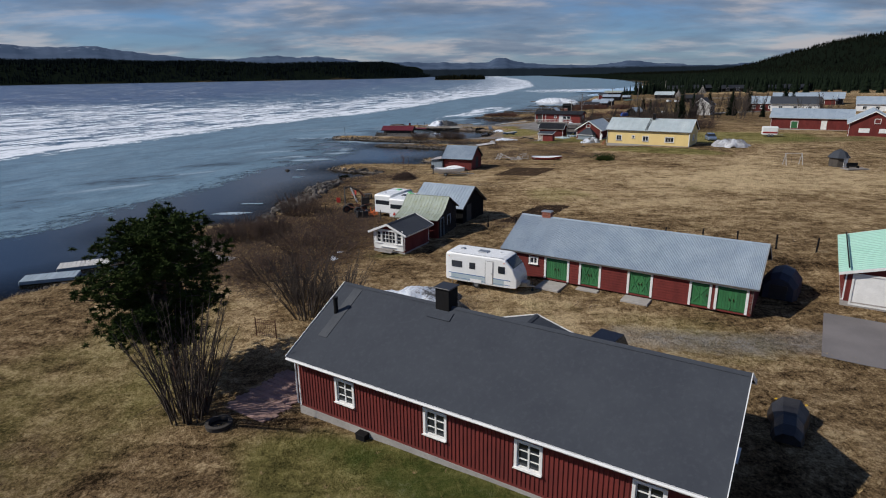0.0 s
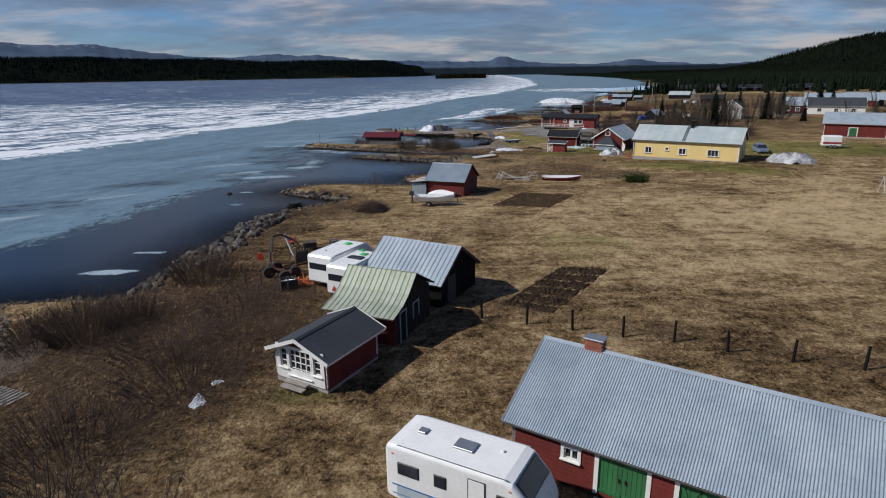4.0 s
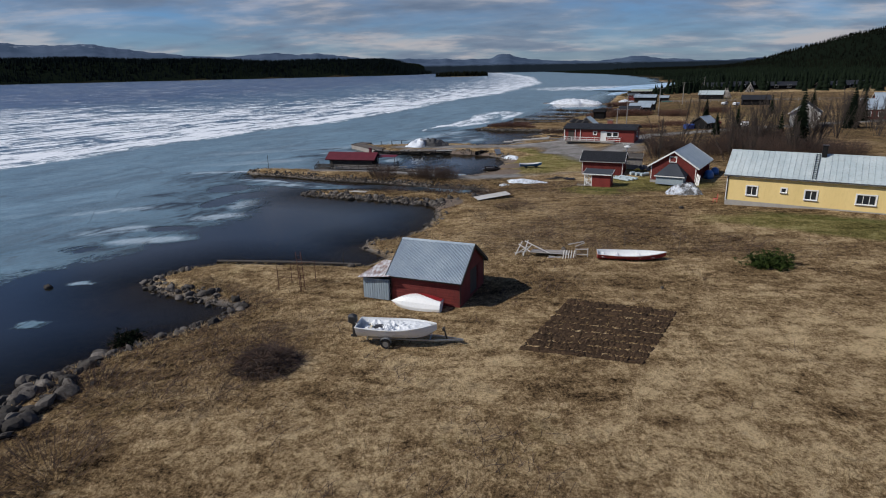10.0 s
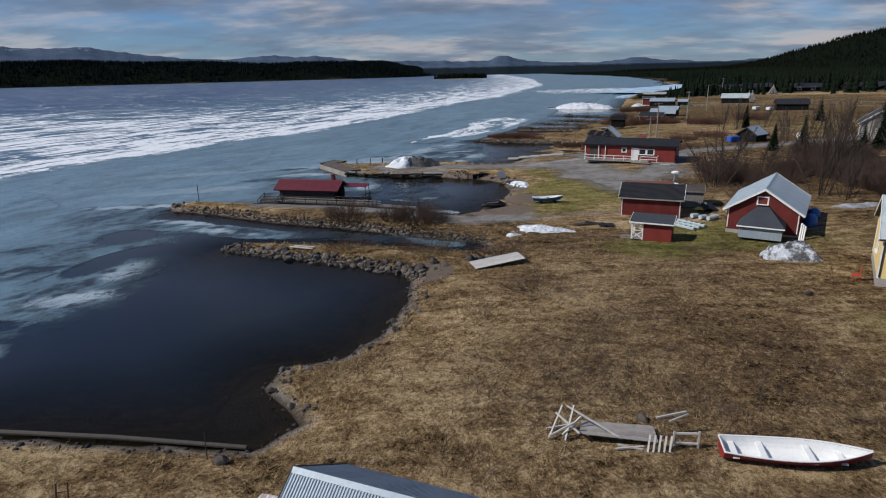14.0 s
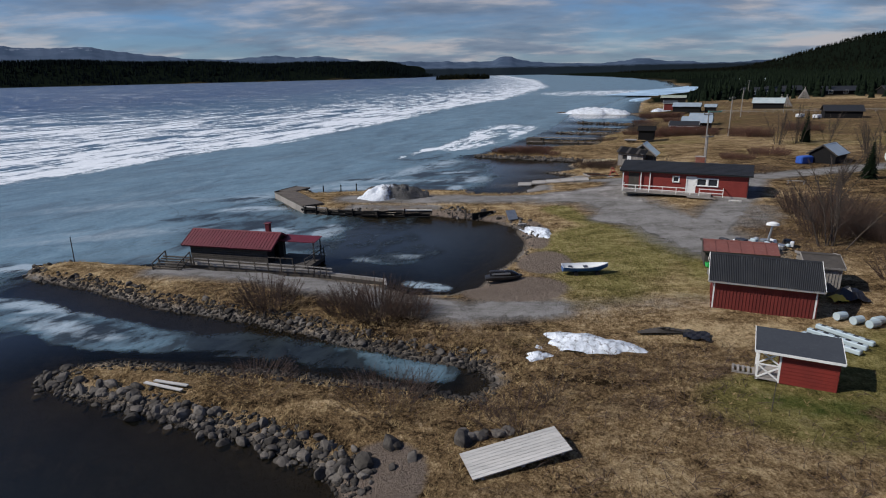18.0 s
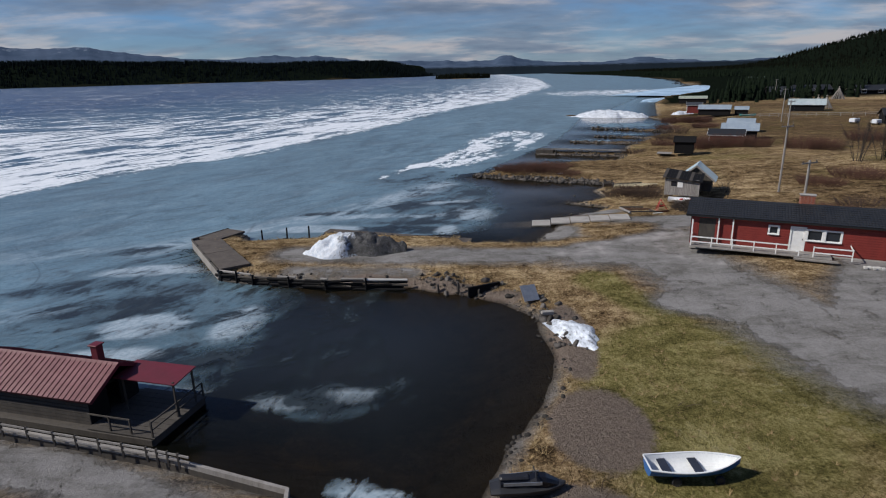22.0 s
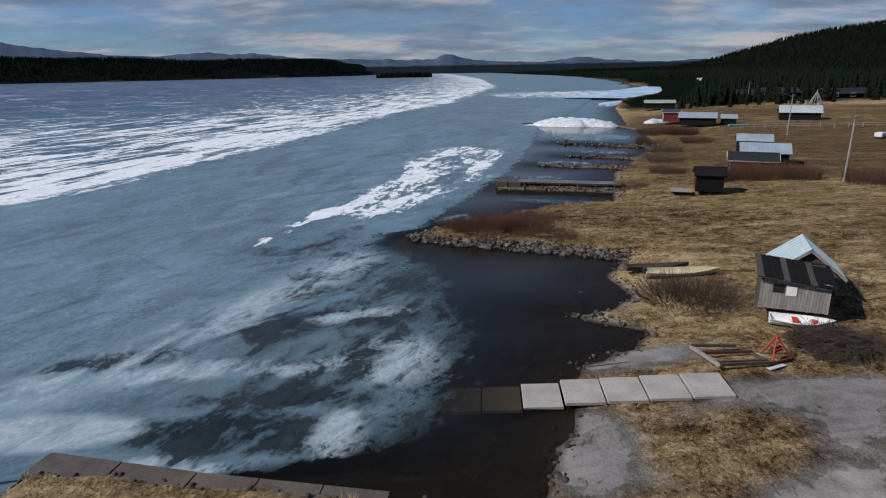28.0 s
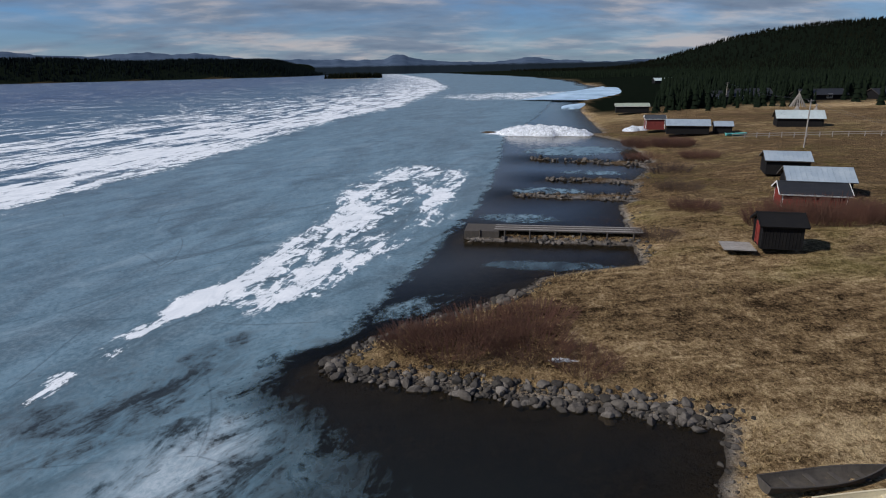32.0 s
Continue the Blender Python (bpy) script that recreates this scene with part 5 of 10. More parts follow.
# entrance porch on the far side
PO = gable_house("porch", "red entrance porch with a dark felt roof and white edges", "porch", 3.2, 29.5, 59.8, 2.4, 4.2, 2.5, 3.25, .35, .2, z=.9, cover='felt', roof='felt', openings=[('right', 0, .3, .95, 1.7, 'white_door')], batten=.2)
# cellar hatch and basement vent beside the front wall
hatch = thing("cellar_hatch", -4.9, 24.0, gz(-4.9, 24.0), -30, "black tarred cellar hatch on the grass by the wall", "hatch")
part("lid", MB().cbox((0, 0, .28), (.6, .5, .07), .02), M['black_wood'], hatch)
part("box", MB().box((0, 0, .1), (.54, .44, .34)), M['black_wood'], hatch)

# long barn with green doors
BARN_OPS = [('front', -4.6, .12, 1.75, 1.65, 'door', 2, 'green_paint', 'white_paint', False), ('front', -1.95, .12, 1.4, 1.65, 'door', 2), ('front', 1.75, .12, 1.5, 1.65, 'door', 2), ('front', 5.8, .12, 1.15, 1.65, 'door', 1), ('front', 7.75, .12, 1.75, 1.65, 'door', 2, 'green_paint', 'white_paint', False),
            ('front', -6.55, 1.1, .6, .5, 'window', 2, 1)]
BARN = gable_house("barn", "long red log barn with green plank doors and a corrugated roof", "barn", 12.75, 44.45, -31, 18.0, 7.2, 2.05, 4.1, .32, .33, z=1.5, cover='corr', roof='metal_roof', openings=BARN_OPS, plinth=.0, log=True, sheet_w=.95, trim='grey_wood')
chimney(BARN, -7.1, .1, 3.7, 4.5, .75, .5, 'brick', 'galv', "short red brick chimney")
for sx, w, d, u in ((-4.6, 1.9, 1.9, 0), (-1.95, 1.7, .55, 0), (1.75, 1.9, 1.2, 0)):
    ax, ay = math.cos(radians(-31)), math.sin(radians(-31))
    off = -3.6 - d / 2 - .05
    px, py = 12.75 + ax * sx - ay * off, 44.45 + ay * sx + ax * off
    st = thing("door_slab", px, py, gz(px, py), -31, "worn concrete slab in front of a barn door", "slab", "slabs before the barn doors")
    part("slab", MB().cbox((0, 0, .03), (w, d, .18), .03), M['concrete'], st)
lean = thing("wooden_gate", 4.65, 45.35, gz(4.65, 45.35), -10, "old grey wooden gate leaning on the barn wall", "gate")
part("board", MB().box((0, 0, .75), (1.0, .05, 1.5), m=Matrix.Rotation(-.18, 4, 'X')), M['grey_wood'], lean)

# garden cabin with a glazed porch front
CAB = gable_house("cabin", "small red garden cabin with a white glazed front and felt roof", "cabin", -6.2, 54.3, 63, 4.3, 3.4, 1.75, 2.62, .38, .35, z=1.36, cover='felt', roof='felt',
                  openings=[('left', -1.12, .75, .5, 1.05, 'window', 1, 3), ('left', 1.12, .75, .5, 1.05, 'window', 1, 3), ('left', -.02, .42, 1.45, 1.45, 'window', 4, 4)], plinth=.1, batten=.0, log=True)
part("porch_panel", MB().box((-2.2, 0, .45), (.04, 2.9, .62)).box((-2.2, 0, 1.95), (.04, 2.9, .16)).box((-2.2, 1.5, 1.1), (.04, .2, 1.9)).box((-2.2, -1.5, 1.1), (.04, .2, 1.9)), M['white_paint'], CAB, "white panelling under the glass")
for i, (dz, dx) in enumerate(((.26, -2.55), (.12, -2.85))):
    part("step", MB().cbox((dx, 0, dz), (.34, 1.5, .08), .01), M['grey_wood'], CAB)

# shed with the bent roof, then the blue-roofed shed behind it
MS = thing("woodshed", -4.0, 60.15, 1.2, -20, "dark plank shed with a bent lichen-green metal roof", "shed")
mw = MB()
wall_panel(mw, Matrix.Translation((0, -2.55, 0)), -2.2, 2.2, 2.0, [])
wall_panel(mw, pose(0, 2.3, 0, 0, 0, 180), -2.2, 2.2, 2.4, [])
for s in (-1, 1):
    ring = [(-2.55, 0), (2.3, 0), (2.3, 2.4), (0, 3.65), (-1.5, 2.55), (-2.55, 2.05)]
    mw.loft([[(s * 2.06, yy, zz) for yy, zz in (ring if s > 0 else ring[::-1])], [(s * 2.2, yy, zz) for yy, zz in (ring if s > 0 else ring[::-1])]])
part("wall", mw, M['black_wood'], MS)
clad = MB()
for i in range(24):
    yy = -2.5 + i * .205
    top = np.interp(yy, [-2.55, -1.5, 0, 2.3], [2.05, 2.55, 3.65, 2.4])
    clad.box((2.215, yy, top / 2), (.03, .05, top))
    clad.box((-2.215, yy, top / 2), (.03, .05, top))
part("cladding", clad, M['dark_wood'], MS)
for yy, z0, z1, nm in ((-1.7, .1, 1.95, "door"), (.1, 1.0, 1.9, "window")):
    dr_ = part(nm, MB().box((2.235, yy, (z0 + z1) / 2), (.03, .72, z1 - z0)), M['black_wood'] if nm == "door" else M['glass'], MS)
    part("frame", MB().box((2.26, yy - .40, (z0 + z1) / 2), (.05, .09, z1 - z0 + .1)).box((2.26, yy + .40, (z0 + z1) / 2), (.05, .09, z1 - z0 + .1)).box((2.26, yy, z1 + .05), (.05, .88, .09)), M['grey_siding'], dr_, "pale weathered frame")
for i in range(23):
    part("board", MB().box((-2.12 + i * .193, -2.565, 1.0), (.17, .03, 1.96)), M['red_paint'], MS, "dark red front board" if i == 0 else "")
bend = [(0.05, 3.85), (-1.15, 2.85), (-1.9, 2.42), (-3.25, 2.05)]
rm = MB().loft([[(-2.4, y, z) for y, z in bend] + [(-2.4, y, z - .07) for y, z in bend[::-1]], [(2.4, y, z) for y, z in bend] + [(2.4, y, z - .07) for y, z in bend[::-1]]])
rf = part("roof", rm, M['dark_wood'], MS)
for i in range(14):
    xx = -2.4 + 4.8 * (i + .5) / 14
    sh = MB().loft([[(xx - .168, y, z + .012) for y, z in bend], [(xx + .168, y, z + .012) for y, z in bend]], caps=False, closed=False)
    for (y0, z0), (y1, z1) in zip(bend, bend[1:]):
        sh.beam((xx - .16, y0, z0 + .025), (xx - .16, y1, z1 + .025), .035, .045)
    part("roof_sheet", sh, M['metal_moss'], rf)
rb = part("roof", MB().loft([[(-2.4, 0, 3.85), (-2.4, 2.75, 2.35), (-2.4, 2.75, 2.28), (-2.4, 0, 3.78)], [(2.4, 0, 3.85), (2.4, 2.75, 2.35), (2.4, 2.75, 2.28), (2.4, 0, 3.78)]]), M['dark_wood'], MS)
for i in range(14):
    xx = -2.4 + 4.8 * (i + .5) / 14
    part("roof_sheet", MB().loft([[(xx - .168, 0, 3.862), (xx - .168, 2.8, 2.33)], [(xx + .168, 0, 3.862), (xx + .168, 2.8, 2.33)]], caps=False, closed=False).beam((xx - .16, 0, 3.88), (xx - .16, 2.8, 2.35), .035, .045), M['metal_moss'], rb)
part("foundation", MB().box((0, -.1, -.1), (4.4, 4.8, .4)), M['stone'], MS)
BL = gable_house("shed", "dark wooden shed with a ribbed blue-grey metal roof", "shed", -2.0, 66.55, -26.5, 6.1, 5.2, 1.9, 3.85, .4, .25, z=1.15, paint='black_wood', cover='seam', roof='metal_roof', trim='dark_wood',
                 openings=[('right', -1.0, .15, 1.2, 1.9, 'dark_door')], plinth=.0, batten=.22, corner=False, sheet_w=.37)

# garage with the pale green roof
GG = gable_house("garage", "red garage with a pale green metal roof and white door", "garage", 32.2, 40.9, 60, 10.4, 9.4, 2.15, 3.6, .35, .3, z=1.75, cover='seam', roof='green_roof',
                 openings=[('left', -2.7, .05, 2.9, 2.0, 'white_door'), ('left', 1.5, .05, 2.9, 2.0, 'white_door')], batten=.2, sheet_w=.5)
part("snow_rail", MB().tube([(-5.3, 4.55, 2.55), (5.3, 4.55, 2.55)], .05, .05, 6), M['black_wood'], GG)
dx_, dy_ = np.meshgrid(np.linspace(-4.6, 4.6, 24), np.linspace(-3.4, 3.4, 18))
ca, sa = math.cos(radians(-30)), math.sin(radians(-30))
drx, dry = 26.0 + dx_ * ca - dy_ * sa, 32.2 + dx_ * sa + dy_ * ca
dme = bpy.data.meshes.new("driveway")
ii = np.arange(24 * 18).reshape(18, 24)
dme.from_pydata(np.stack([drx.ravel(), dry.ravel(), ground_z(drx, dry).ravel() + .05], 1).tolist(), [], np.stack([ii[:-1, :-1], ii[:-1, 1:], ii[1:, 1:], ii[1:, :-1]], -1).reshape(-1, 4).tolist())
dme.materials.append(M['asphalt'])
tagged(new("driveway", dme), "worn grey asphalt drive before the garage", "driveway", kind="structure")

# boathouse with lean-to
BS = gable_house("boathouse", "red boathouse with a blue-grey corrugated roof on the shore meadow", "boathouse", -.75, 106.6, -19.3, 5.3, 5.3, 1.95, 3.95, .36, .25, z=.78, cover='corr', roof='metal_roof', trim='dark_wood',
                 openings=[('right', .3, .2, 1.5, 1.9, 'dark_door')], plinth=.0, log=True, corner=True, sheet_w=.85)
LT = thing("lean_to", -4.65, 106.7, .78, -19.3, "grey board lean-to with a rusty patched roof", "shed")
lt = MB()
wall_panel(lt, Matrix.Translation((0, -1.75, 0)), -1.1, 1.0, 1.55, [])
wall_panel(lt, pose(-1.1, 0, 0, 0, 0, -90), -1.6, 1.6, 1.6, [])
wall_panel(lt, pose(0, 1.6, 0, 0, 0, 180), -1.0, 1.1, 1.6, [])
part("wall", lt, M['grey_siding'], LT)
for i in range(11):
    part("board", MB().box((-1.02 + i * .19, -1.765, .78), (.16, .03, 1.56)), M['grey_siding'], LT)
rlt = part("roof", MB().box((-.1, 0, 1.78), (2.5, 4.1, .05), m=Matrix.Rotation(-.12, 4, 'Y')), M['grey_wood'], LT)
for i in range(7):
    part("roof_sheet", MB().box((-.1, -1.8 + i * .6, 1.815 + .004 * (i % 2)), (2.6, .58, .012), m=Matrix.Rotation(-.12, 4, 'Y')), M['rust_mixed'], rlt)

# yellow house
YH = gable_house("house", "long yellow wooden house with a pale metal roof and white windows", "house", 40.0, 131.2, -30.8, 17.0, 7.7, 3.1, 5.4, .35, .3, z=1.9, paint='yellow_paint', cover='seam', roof='metal_pale',
                 openings=[('front', -5.9, .93, 1.05, 1.02, 'window', 2, 1), ('front', -2.8, 1.5, .48, .48, 'window', 1, 1), ('front', -.25, .95, 1.1, 1.0, 'window', 2, 1), ('front', 4.6, .93, 1.65, 1.0, 'window', 3, 1), ('right', 0, 1.2, 1.1, 1.1, 'window', 2, 1), ('left', 0, 1.2, 1.1, 1.1, 'window', 2, 1)],
                 batten=.0, plinth=.45, sheet_w=.55)
chimney(YH, .35, -.35, 4.9, 6.35, .5, .5, 'black_wood', 'dark_plastic', "black metal chimney")
lad = MB()
for s in (-.16, .16):
    lad.beam((-.2 + s, -.2, 5.42), (-.2 + s, -4.1, 3.24), .04, .05)
for i in range(14):
    t = (i + .5) / 14
    lad.beam((-.42, -.2 - 3.9 * t, 5.45 - 2.18 * t), (.02, -.2 - 3.9 * t, 5.45 - 2.18 * t), .06, .04)
part("roof_ladder", lad, M['black_wood'], YH)
part("downpipe", MB().tube([(-8.4, -3.9, .3), (-8.4, -3.9, 3.0)], .045, .045, 8).tube([(-8.8, -4.2, 3.06), (8.8, -4.2, 3.06)], .06, .06, 6), M['dark_plastic'], YH)

# gabled red garage with the grey lean-to in front
GA = gable_house("garage", "red gabled garage with a blue-grey metal roof and upper window", "garage", 32.0, 150.9, 59, 9.4, 6.0, 2.0, 4.2, .4, .35, z=1.5, cover='seam', roof='metal_roof',
                 openings=[('left', -.13, 2.7, .8, .65, 'window', 2, 1)], batten=.2, plinth=.1, sheet_w=.5)
GL = thing("lean_to", 28.9, 145.5, 1.5, -29, "grey lean-to with a dark hipped roof against the garage", "shed")
part("wall", MB().box((0, -1.0, .55), (3.5, .08, 1.1)).box((-1.71, .25, .55), (.08, 2.4, 1.1)).box((1.71, .25, .55), (.08, 2.4, 1.1)), M['grey_siding'], GL)
part("roof", MB().loft([[(-1.95, -1.25, 1.08), (1.95, -1.25, 1.08), (1.95, 1.45, 1.08), (-1.95, 1.45, 1.08)], [(-1.95, -1.25, 1.16), (1.95, -1.25, 1.16), (1.95, 1.45, 1.16), (-1.95, 1.45, 1.16)], [(-.55, 1.2, 2.5), (.45, 1.2, 2.5), (.45, 1.45, 2.5), (-.55, 1.45, 2.5)]]), M['felt'], GL)
part("eave_board", MB().box((0, -1.27, 1.1), (3.9, .03, .12)), M['white_paint'], GL)
LEAN = thing("board_stack", 32.2, 144.7, gz(32.2, 144.7), -31, "white boards leaning on the garage", "boards")
for k in range(3):
    part("board", MB().beam((k * .16 - .16, -.35 + .04 * k, 0), (k * .16 - .12, .2, 1.5 - .12 * k), .12, .03), M['white_paint'], LEAN)
for bx, by, br in ((37.5, 152.5, .75), (35.4, 149.3, .85)):
    BC = thing("covered_bundle", bx, by, gz(bx, by), 59, "bundle under a blue cover beside the garage", "cover", "blue bundles by the garage")
    part("cover", MB().loft([[(br * q * (1 + .12 * math.sin(3 * a + bx)) * math.cos(a), br * .8 * q * math.sin(a), z * br) for a in np.linspace(0, 2 * math.pi, 14, endpoint=False)] for q, z in ((1.05, 0), (1, .5), (.85, 1.0), (.5, 1.3), (.1, 1.38))]), M['boat_blue'], BC, smooth=True)

# red boat shed with the black roof, brown roof behind it, small red shed with a braced porch
DS = gable_house("shed", "red plank shed with a black ribbed roof streaked white", "shed", 22.45, 157.15, -20.5, 6.1, 4.2, 2.35, 3.55, .4, .3, z=.85, cover='corr', roof='black_tile', batten=.2, plinth=.0, sheet_w=1.0)
for k in range(16):
    u, sl, w_ = 2.7 - 4.6 * (k / 15) ** 1.2 + .15 * math.sin(k * 7.3), .12 + .28 * (1 + math.sin(k * 4.1)), .012 + .008 * (k % 3)
    ring = [(u - w_ * .4, -.12), (u + w_ * .5, -.10), (u + w_, -.12 - sl * .3), (u + w_ * .4, -.12 - sl * .7), (u + .004, -.12 - sl), (u - .004, -.12 - sl * .95), (u - w_ * .6, -.12 - sl * .5)][::-1]
    part("bird_streak", MB().loft([[(a, b, .036) for a, b in ring], [(a, b, .041) for a, b in ring]]), M['felt_light'], DS, "white streak down the roof" if k == 0 else "", m=slope_matrix(-1, 2.5, 1.2, 3.55))
RS = gable_house("shed", "low shed with a rusty red-brown roof", "shed", 24.5, 165.6, -17, 5.2, 3.4, 1.35, 1.8, .2, .15, z=1.3, paint='dark_wood', cover='seam', roof='rust_roof', trim='dark_wood', plinth=.0, corner=False, sheet_w=1.0)
GW = gable_house("shed", "small grey board shed beside the black-roofed shed", "shed", 28.0, 160.4, -18, 2.2, 3.4, 1.9, 2.3, .2, .15, z=1.3, paint='grey_wood', cover='felt', roof='dark_wood', trim='grey_wood', plinth=.0, corner=False, batten=.2)
SS = thing("playhouse", 19.4, 146.55, 1.1, -24, "small red shed with a white braced porch and felt roof", "shed")
part("wall", MB().box((.55, 0, .85), (2.5, 1.7, 1.7)), M['red_bright'], SS)
sc_ = MB()
for i in range(9):
    sc_.box((.55, -.862, .1 + i * .19), (2.5, .02, .17))
    sc_.box((1.812, 0, .1 + i * .19), (.02, 1.7, .17))
part("cladding", sc_, M['red_bright'], SS)
rss = part("roof", MB().box((0, 0, 1.93), (3.9, 2.35, .09), m=Matrix.Rotation(.17, 4, 'X')), M['felt'], SS)
part("eave_board", MB().box((0, -1.17, 1.72), (3.92, .03, .13)).box((-1.96, 0, 1.93), (.03, 2.35, .13), m=Matrix.Rotation(.17, 4, 'X')).box((1.96, 0, 1.93), (.03, 2.35, .13), m=Matrix.Rotation(.17, 4, 'X')), M['white_paint'], rss)
for yy in (-.8, .8):
    part("post", MB().box((-1.75, yy, .88), (.09, .09, 1.76)), M['white_paint'], SS)
part("post", MB().box((-.75, -.82, .88), (.09, .09, 1.76)), M['white_paint'], SS)
xb = MB()
for z0 in (.12, .95):
    xb.beam((-1.75, -.84, z0), (-.75, -.84, z0 + .72), .04, .08).beam((-.75, -.84, z0), (-1.75, -.84, z0 + .72), .04, .08)
    xb.beam((-1.76, -.75, z0), (-1.76, .75, z0 + .72), .04, .07).beam((-1.76, .75, z0), (-1.76, -.75, z0 + .72), .04, .07)
xb.beam((-1.8, -.84, .9), (-.7, -.84, .9), .05, .07)
part("brace", xb, M['white_paint'], SS)
part("floor", MB().box((-1.25, 0, .1), (1.1, 1.7, .1)), M['grey_wood'], SS)
pal = thing("pallet", 17.3, 147.6, gz(17.3, 147.6), -24, "grey wooden pallet beside the small shed", "pallet")
for i in range(5):
    part("plank", MB().box((-.5 + i * .25, 0, .12), (.12, .8, .03)), M['grey_wood'], pal)
part("bearer", MB().box((0, -.35, .05), (1.1, .08, .1)).box((0, .35, .05), (1.1, .08, .1)), M['grey_wood'], pal)

# long red house at the harbour
LH = gable_house("house", "long red harbour house with a black tile roof and white veranda", "house", 30.0, 194.4, -23.8, 14.4, 5.9, 2.72, 3.55, .42, .4, z=1.75, paint='red_bright', cover='tile', roof='black_tile',
                 openings=[('front', -.85, 1.5, .65, .65, 'window', 1, 1), ('front', .9, .3, .9, 1.85, 'white_door'), ('front', 2.1, 1.2, 1.05, .85, 'window', 1, 1), ('front', 3.35, 1.2, 1.05, .85, 'window', 1, 1), ('front', -5.9, .3, 1.3, 2.1, 'dark_door'), ('right', 0, 1.1, 1.0, 1.0, 'window', 1, 1)],
                 plinth=.15, batten=.0, log=True, sheet_w=1.0, trim='black_tile')
chimney(LH, 1.5, .35, 3.3, 4.3, 1.1, .55, 'brick', 'concrete', "broad red brick chimney")
VER = part("veranda_deck", MB().box((-1.9, -3.75, .2), (10.4, 1.55, .1)), M['grey_wood'], LH)
for i in range(9):
    part("plank", MB().box((-1.9, -3.05 - i * .165, .262), (10.4, .15, .02)), M['grey_wood'], VER)
part("step", MB().box((2.2, -4.75, .08), (3.0, .4, .12)), M['grey_wood'], LH)
for xx in (-7.0, -5.0, -3.9):
    part("post", MB().box((xx, -4.3 if xx < -6 else -3.15, 1.35), (.11, .11, 2.3)), M['white_paint'], LH)
rail = part("railing", MB().beam((-7.0, -4.45, 1.05), (1.0, -4.45, 1.05), .05, .1).beam((-7.0, -4.45, .62), (1.0, -4.45, .62), .04, .09).beam((-7.0, -4.45, 1.05), (-7.0, -3.0, 1.05), .05, .1).beam((-7.0, -4.45, .62), (-7.0, -3.0, .62), .04, .09), M['white_paint'], LH)
for xx in (-7.0, -5.4, -3.8, -2.2, -.6, 1.0):
    part("post", MB().box((xx, -4.45, .65), (.08, .08, .95)), M['white_paint'], rail)
rail2 = part("railing", MB().beam((2.0, -4.45, 1.05), (4.6, -4.45, 1.05), .05, .1).beam((2.0, -4.45, .62), (4.6, -4.45, .62), .04, .09).beam((4.6, -4.45, 1.05), (4.6, -3.0, 1.05), .05, .1), M['white_paint'], LH)
for xx in (2.0, 4.6):
    part("post", MB().box((xx, -4.45, .65), (.08, .08, .95)), M['white_paint'], rail2)

# houseboat with the red roof beside the timber wall
HB = thing("houseboat", -17.7, 170.3, 0.02, -12, "low dark wooden houseboat with a red metal roof in the ice", "houseboat")
part("hull", MB().cbox((0, 0, .12), (12.5, 4.0, .5), .08), M['dark_wood'], HB)
for m_, a_, b_, h_, ops_ in ((Matrix.Translation((-1.6, -1.6, .35)), -4.0, 4.0, 1.55, [(-1.5, .6, .8, .5), (1.6, .6, .8, .5)]), (pose(-1.6, 1.6, .35, 0, 0, 180), -4.0, 4.0, 1.55, []),
                             (pose(-5.6, 0, .35, 0, 0, -90), -1.46, 1.46, 1.6, []), (pose(2.4, 0, .35, 0, 0, 90), -1.46, 1.46, 1.6, [(0, 0, .8, 1.5)])):
    hbw = MB()
    wall_panel(hbw, m_, a_, b_, h_, ops_)
    part("wall", hbw, M['black_wood'], HB)
logs = MB()
for i in range(8):
    logs.box((-1.6, -1.62, .45 + i * .2), (8.0, .05, .17))
part("cladding", logs, M['dark_wood'], HB)
gable_roof(HB, 9.3, 2.0, 1.95, 3.0, 'seam', 'red_roof', 'dark_wood', 'red_roof', .32)
for ob in list(HB.children):
    if ob.name.split('.')[0] in ('roof', 'ridge_cap'):
        ob.location.x -= 1.6
chimney(HB, 1.6, .25, 2.7, 3.75, .42, .42, 'red_roof', 'red_roof', "red metal chimney")
part("awning", MB().box((4.6, .6, 2.35), (3.6, 1.7, .05), m=Matrix.Rotation(.1, 4, 'X')), M['red_roof'], HB, "red sheet awning over the deck")
for xx, yy in ((6.2, -.1), (6.2, 1.3), (3.2, -.1)):
    part("post", MB().box((xx, yy, 1.35), (.08, .08, 2.0)), M['dark_wood'], HB)
for i in range(10):
    part("deck_plank", MB().box((4.4, -1.8 + i * .4, .4), (3.9, .37, .05)), M['dark_wood'], HB)
hr_ = part("railing", MB().beam((6.2, -1.9, 1.2), (6.2, 1.9, 1.2), .05, .07).beam((2.6, -1.9, 1.2), (5.0, -1.9, 1.2), .05, .07).beam((6.2, -1.9, .8), (6.2, 1.9, .8), .05, .07), M['dark_wood'], HB)
for xx, yy in ((6.2, -1.9), (6.2, 0), (6.2, 1.9), (5.0, -1.9), (3.8, -1.9)):
    part("post", MB().box((xx, yy, .8), (.07, .07, .85)), M['dark_wood'], hr_)

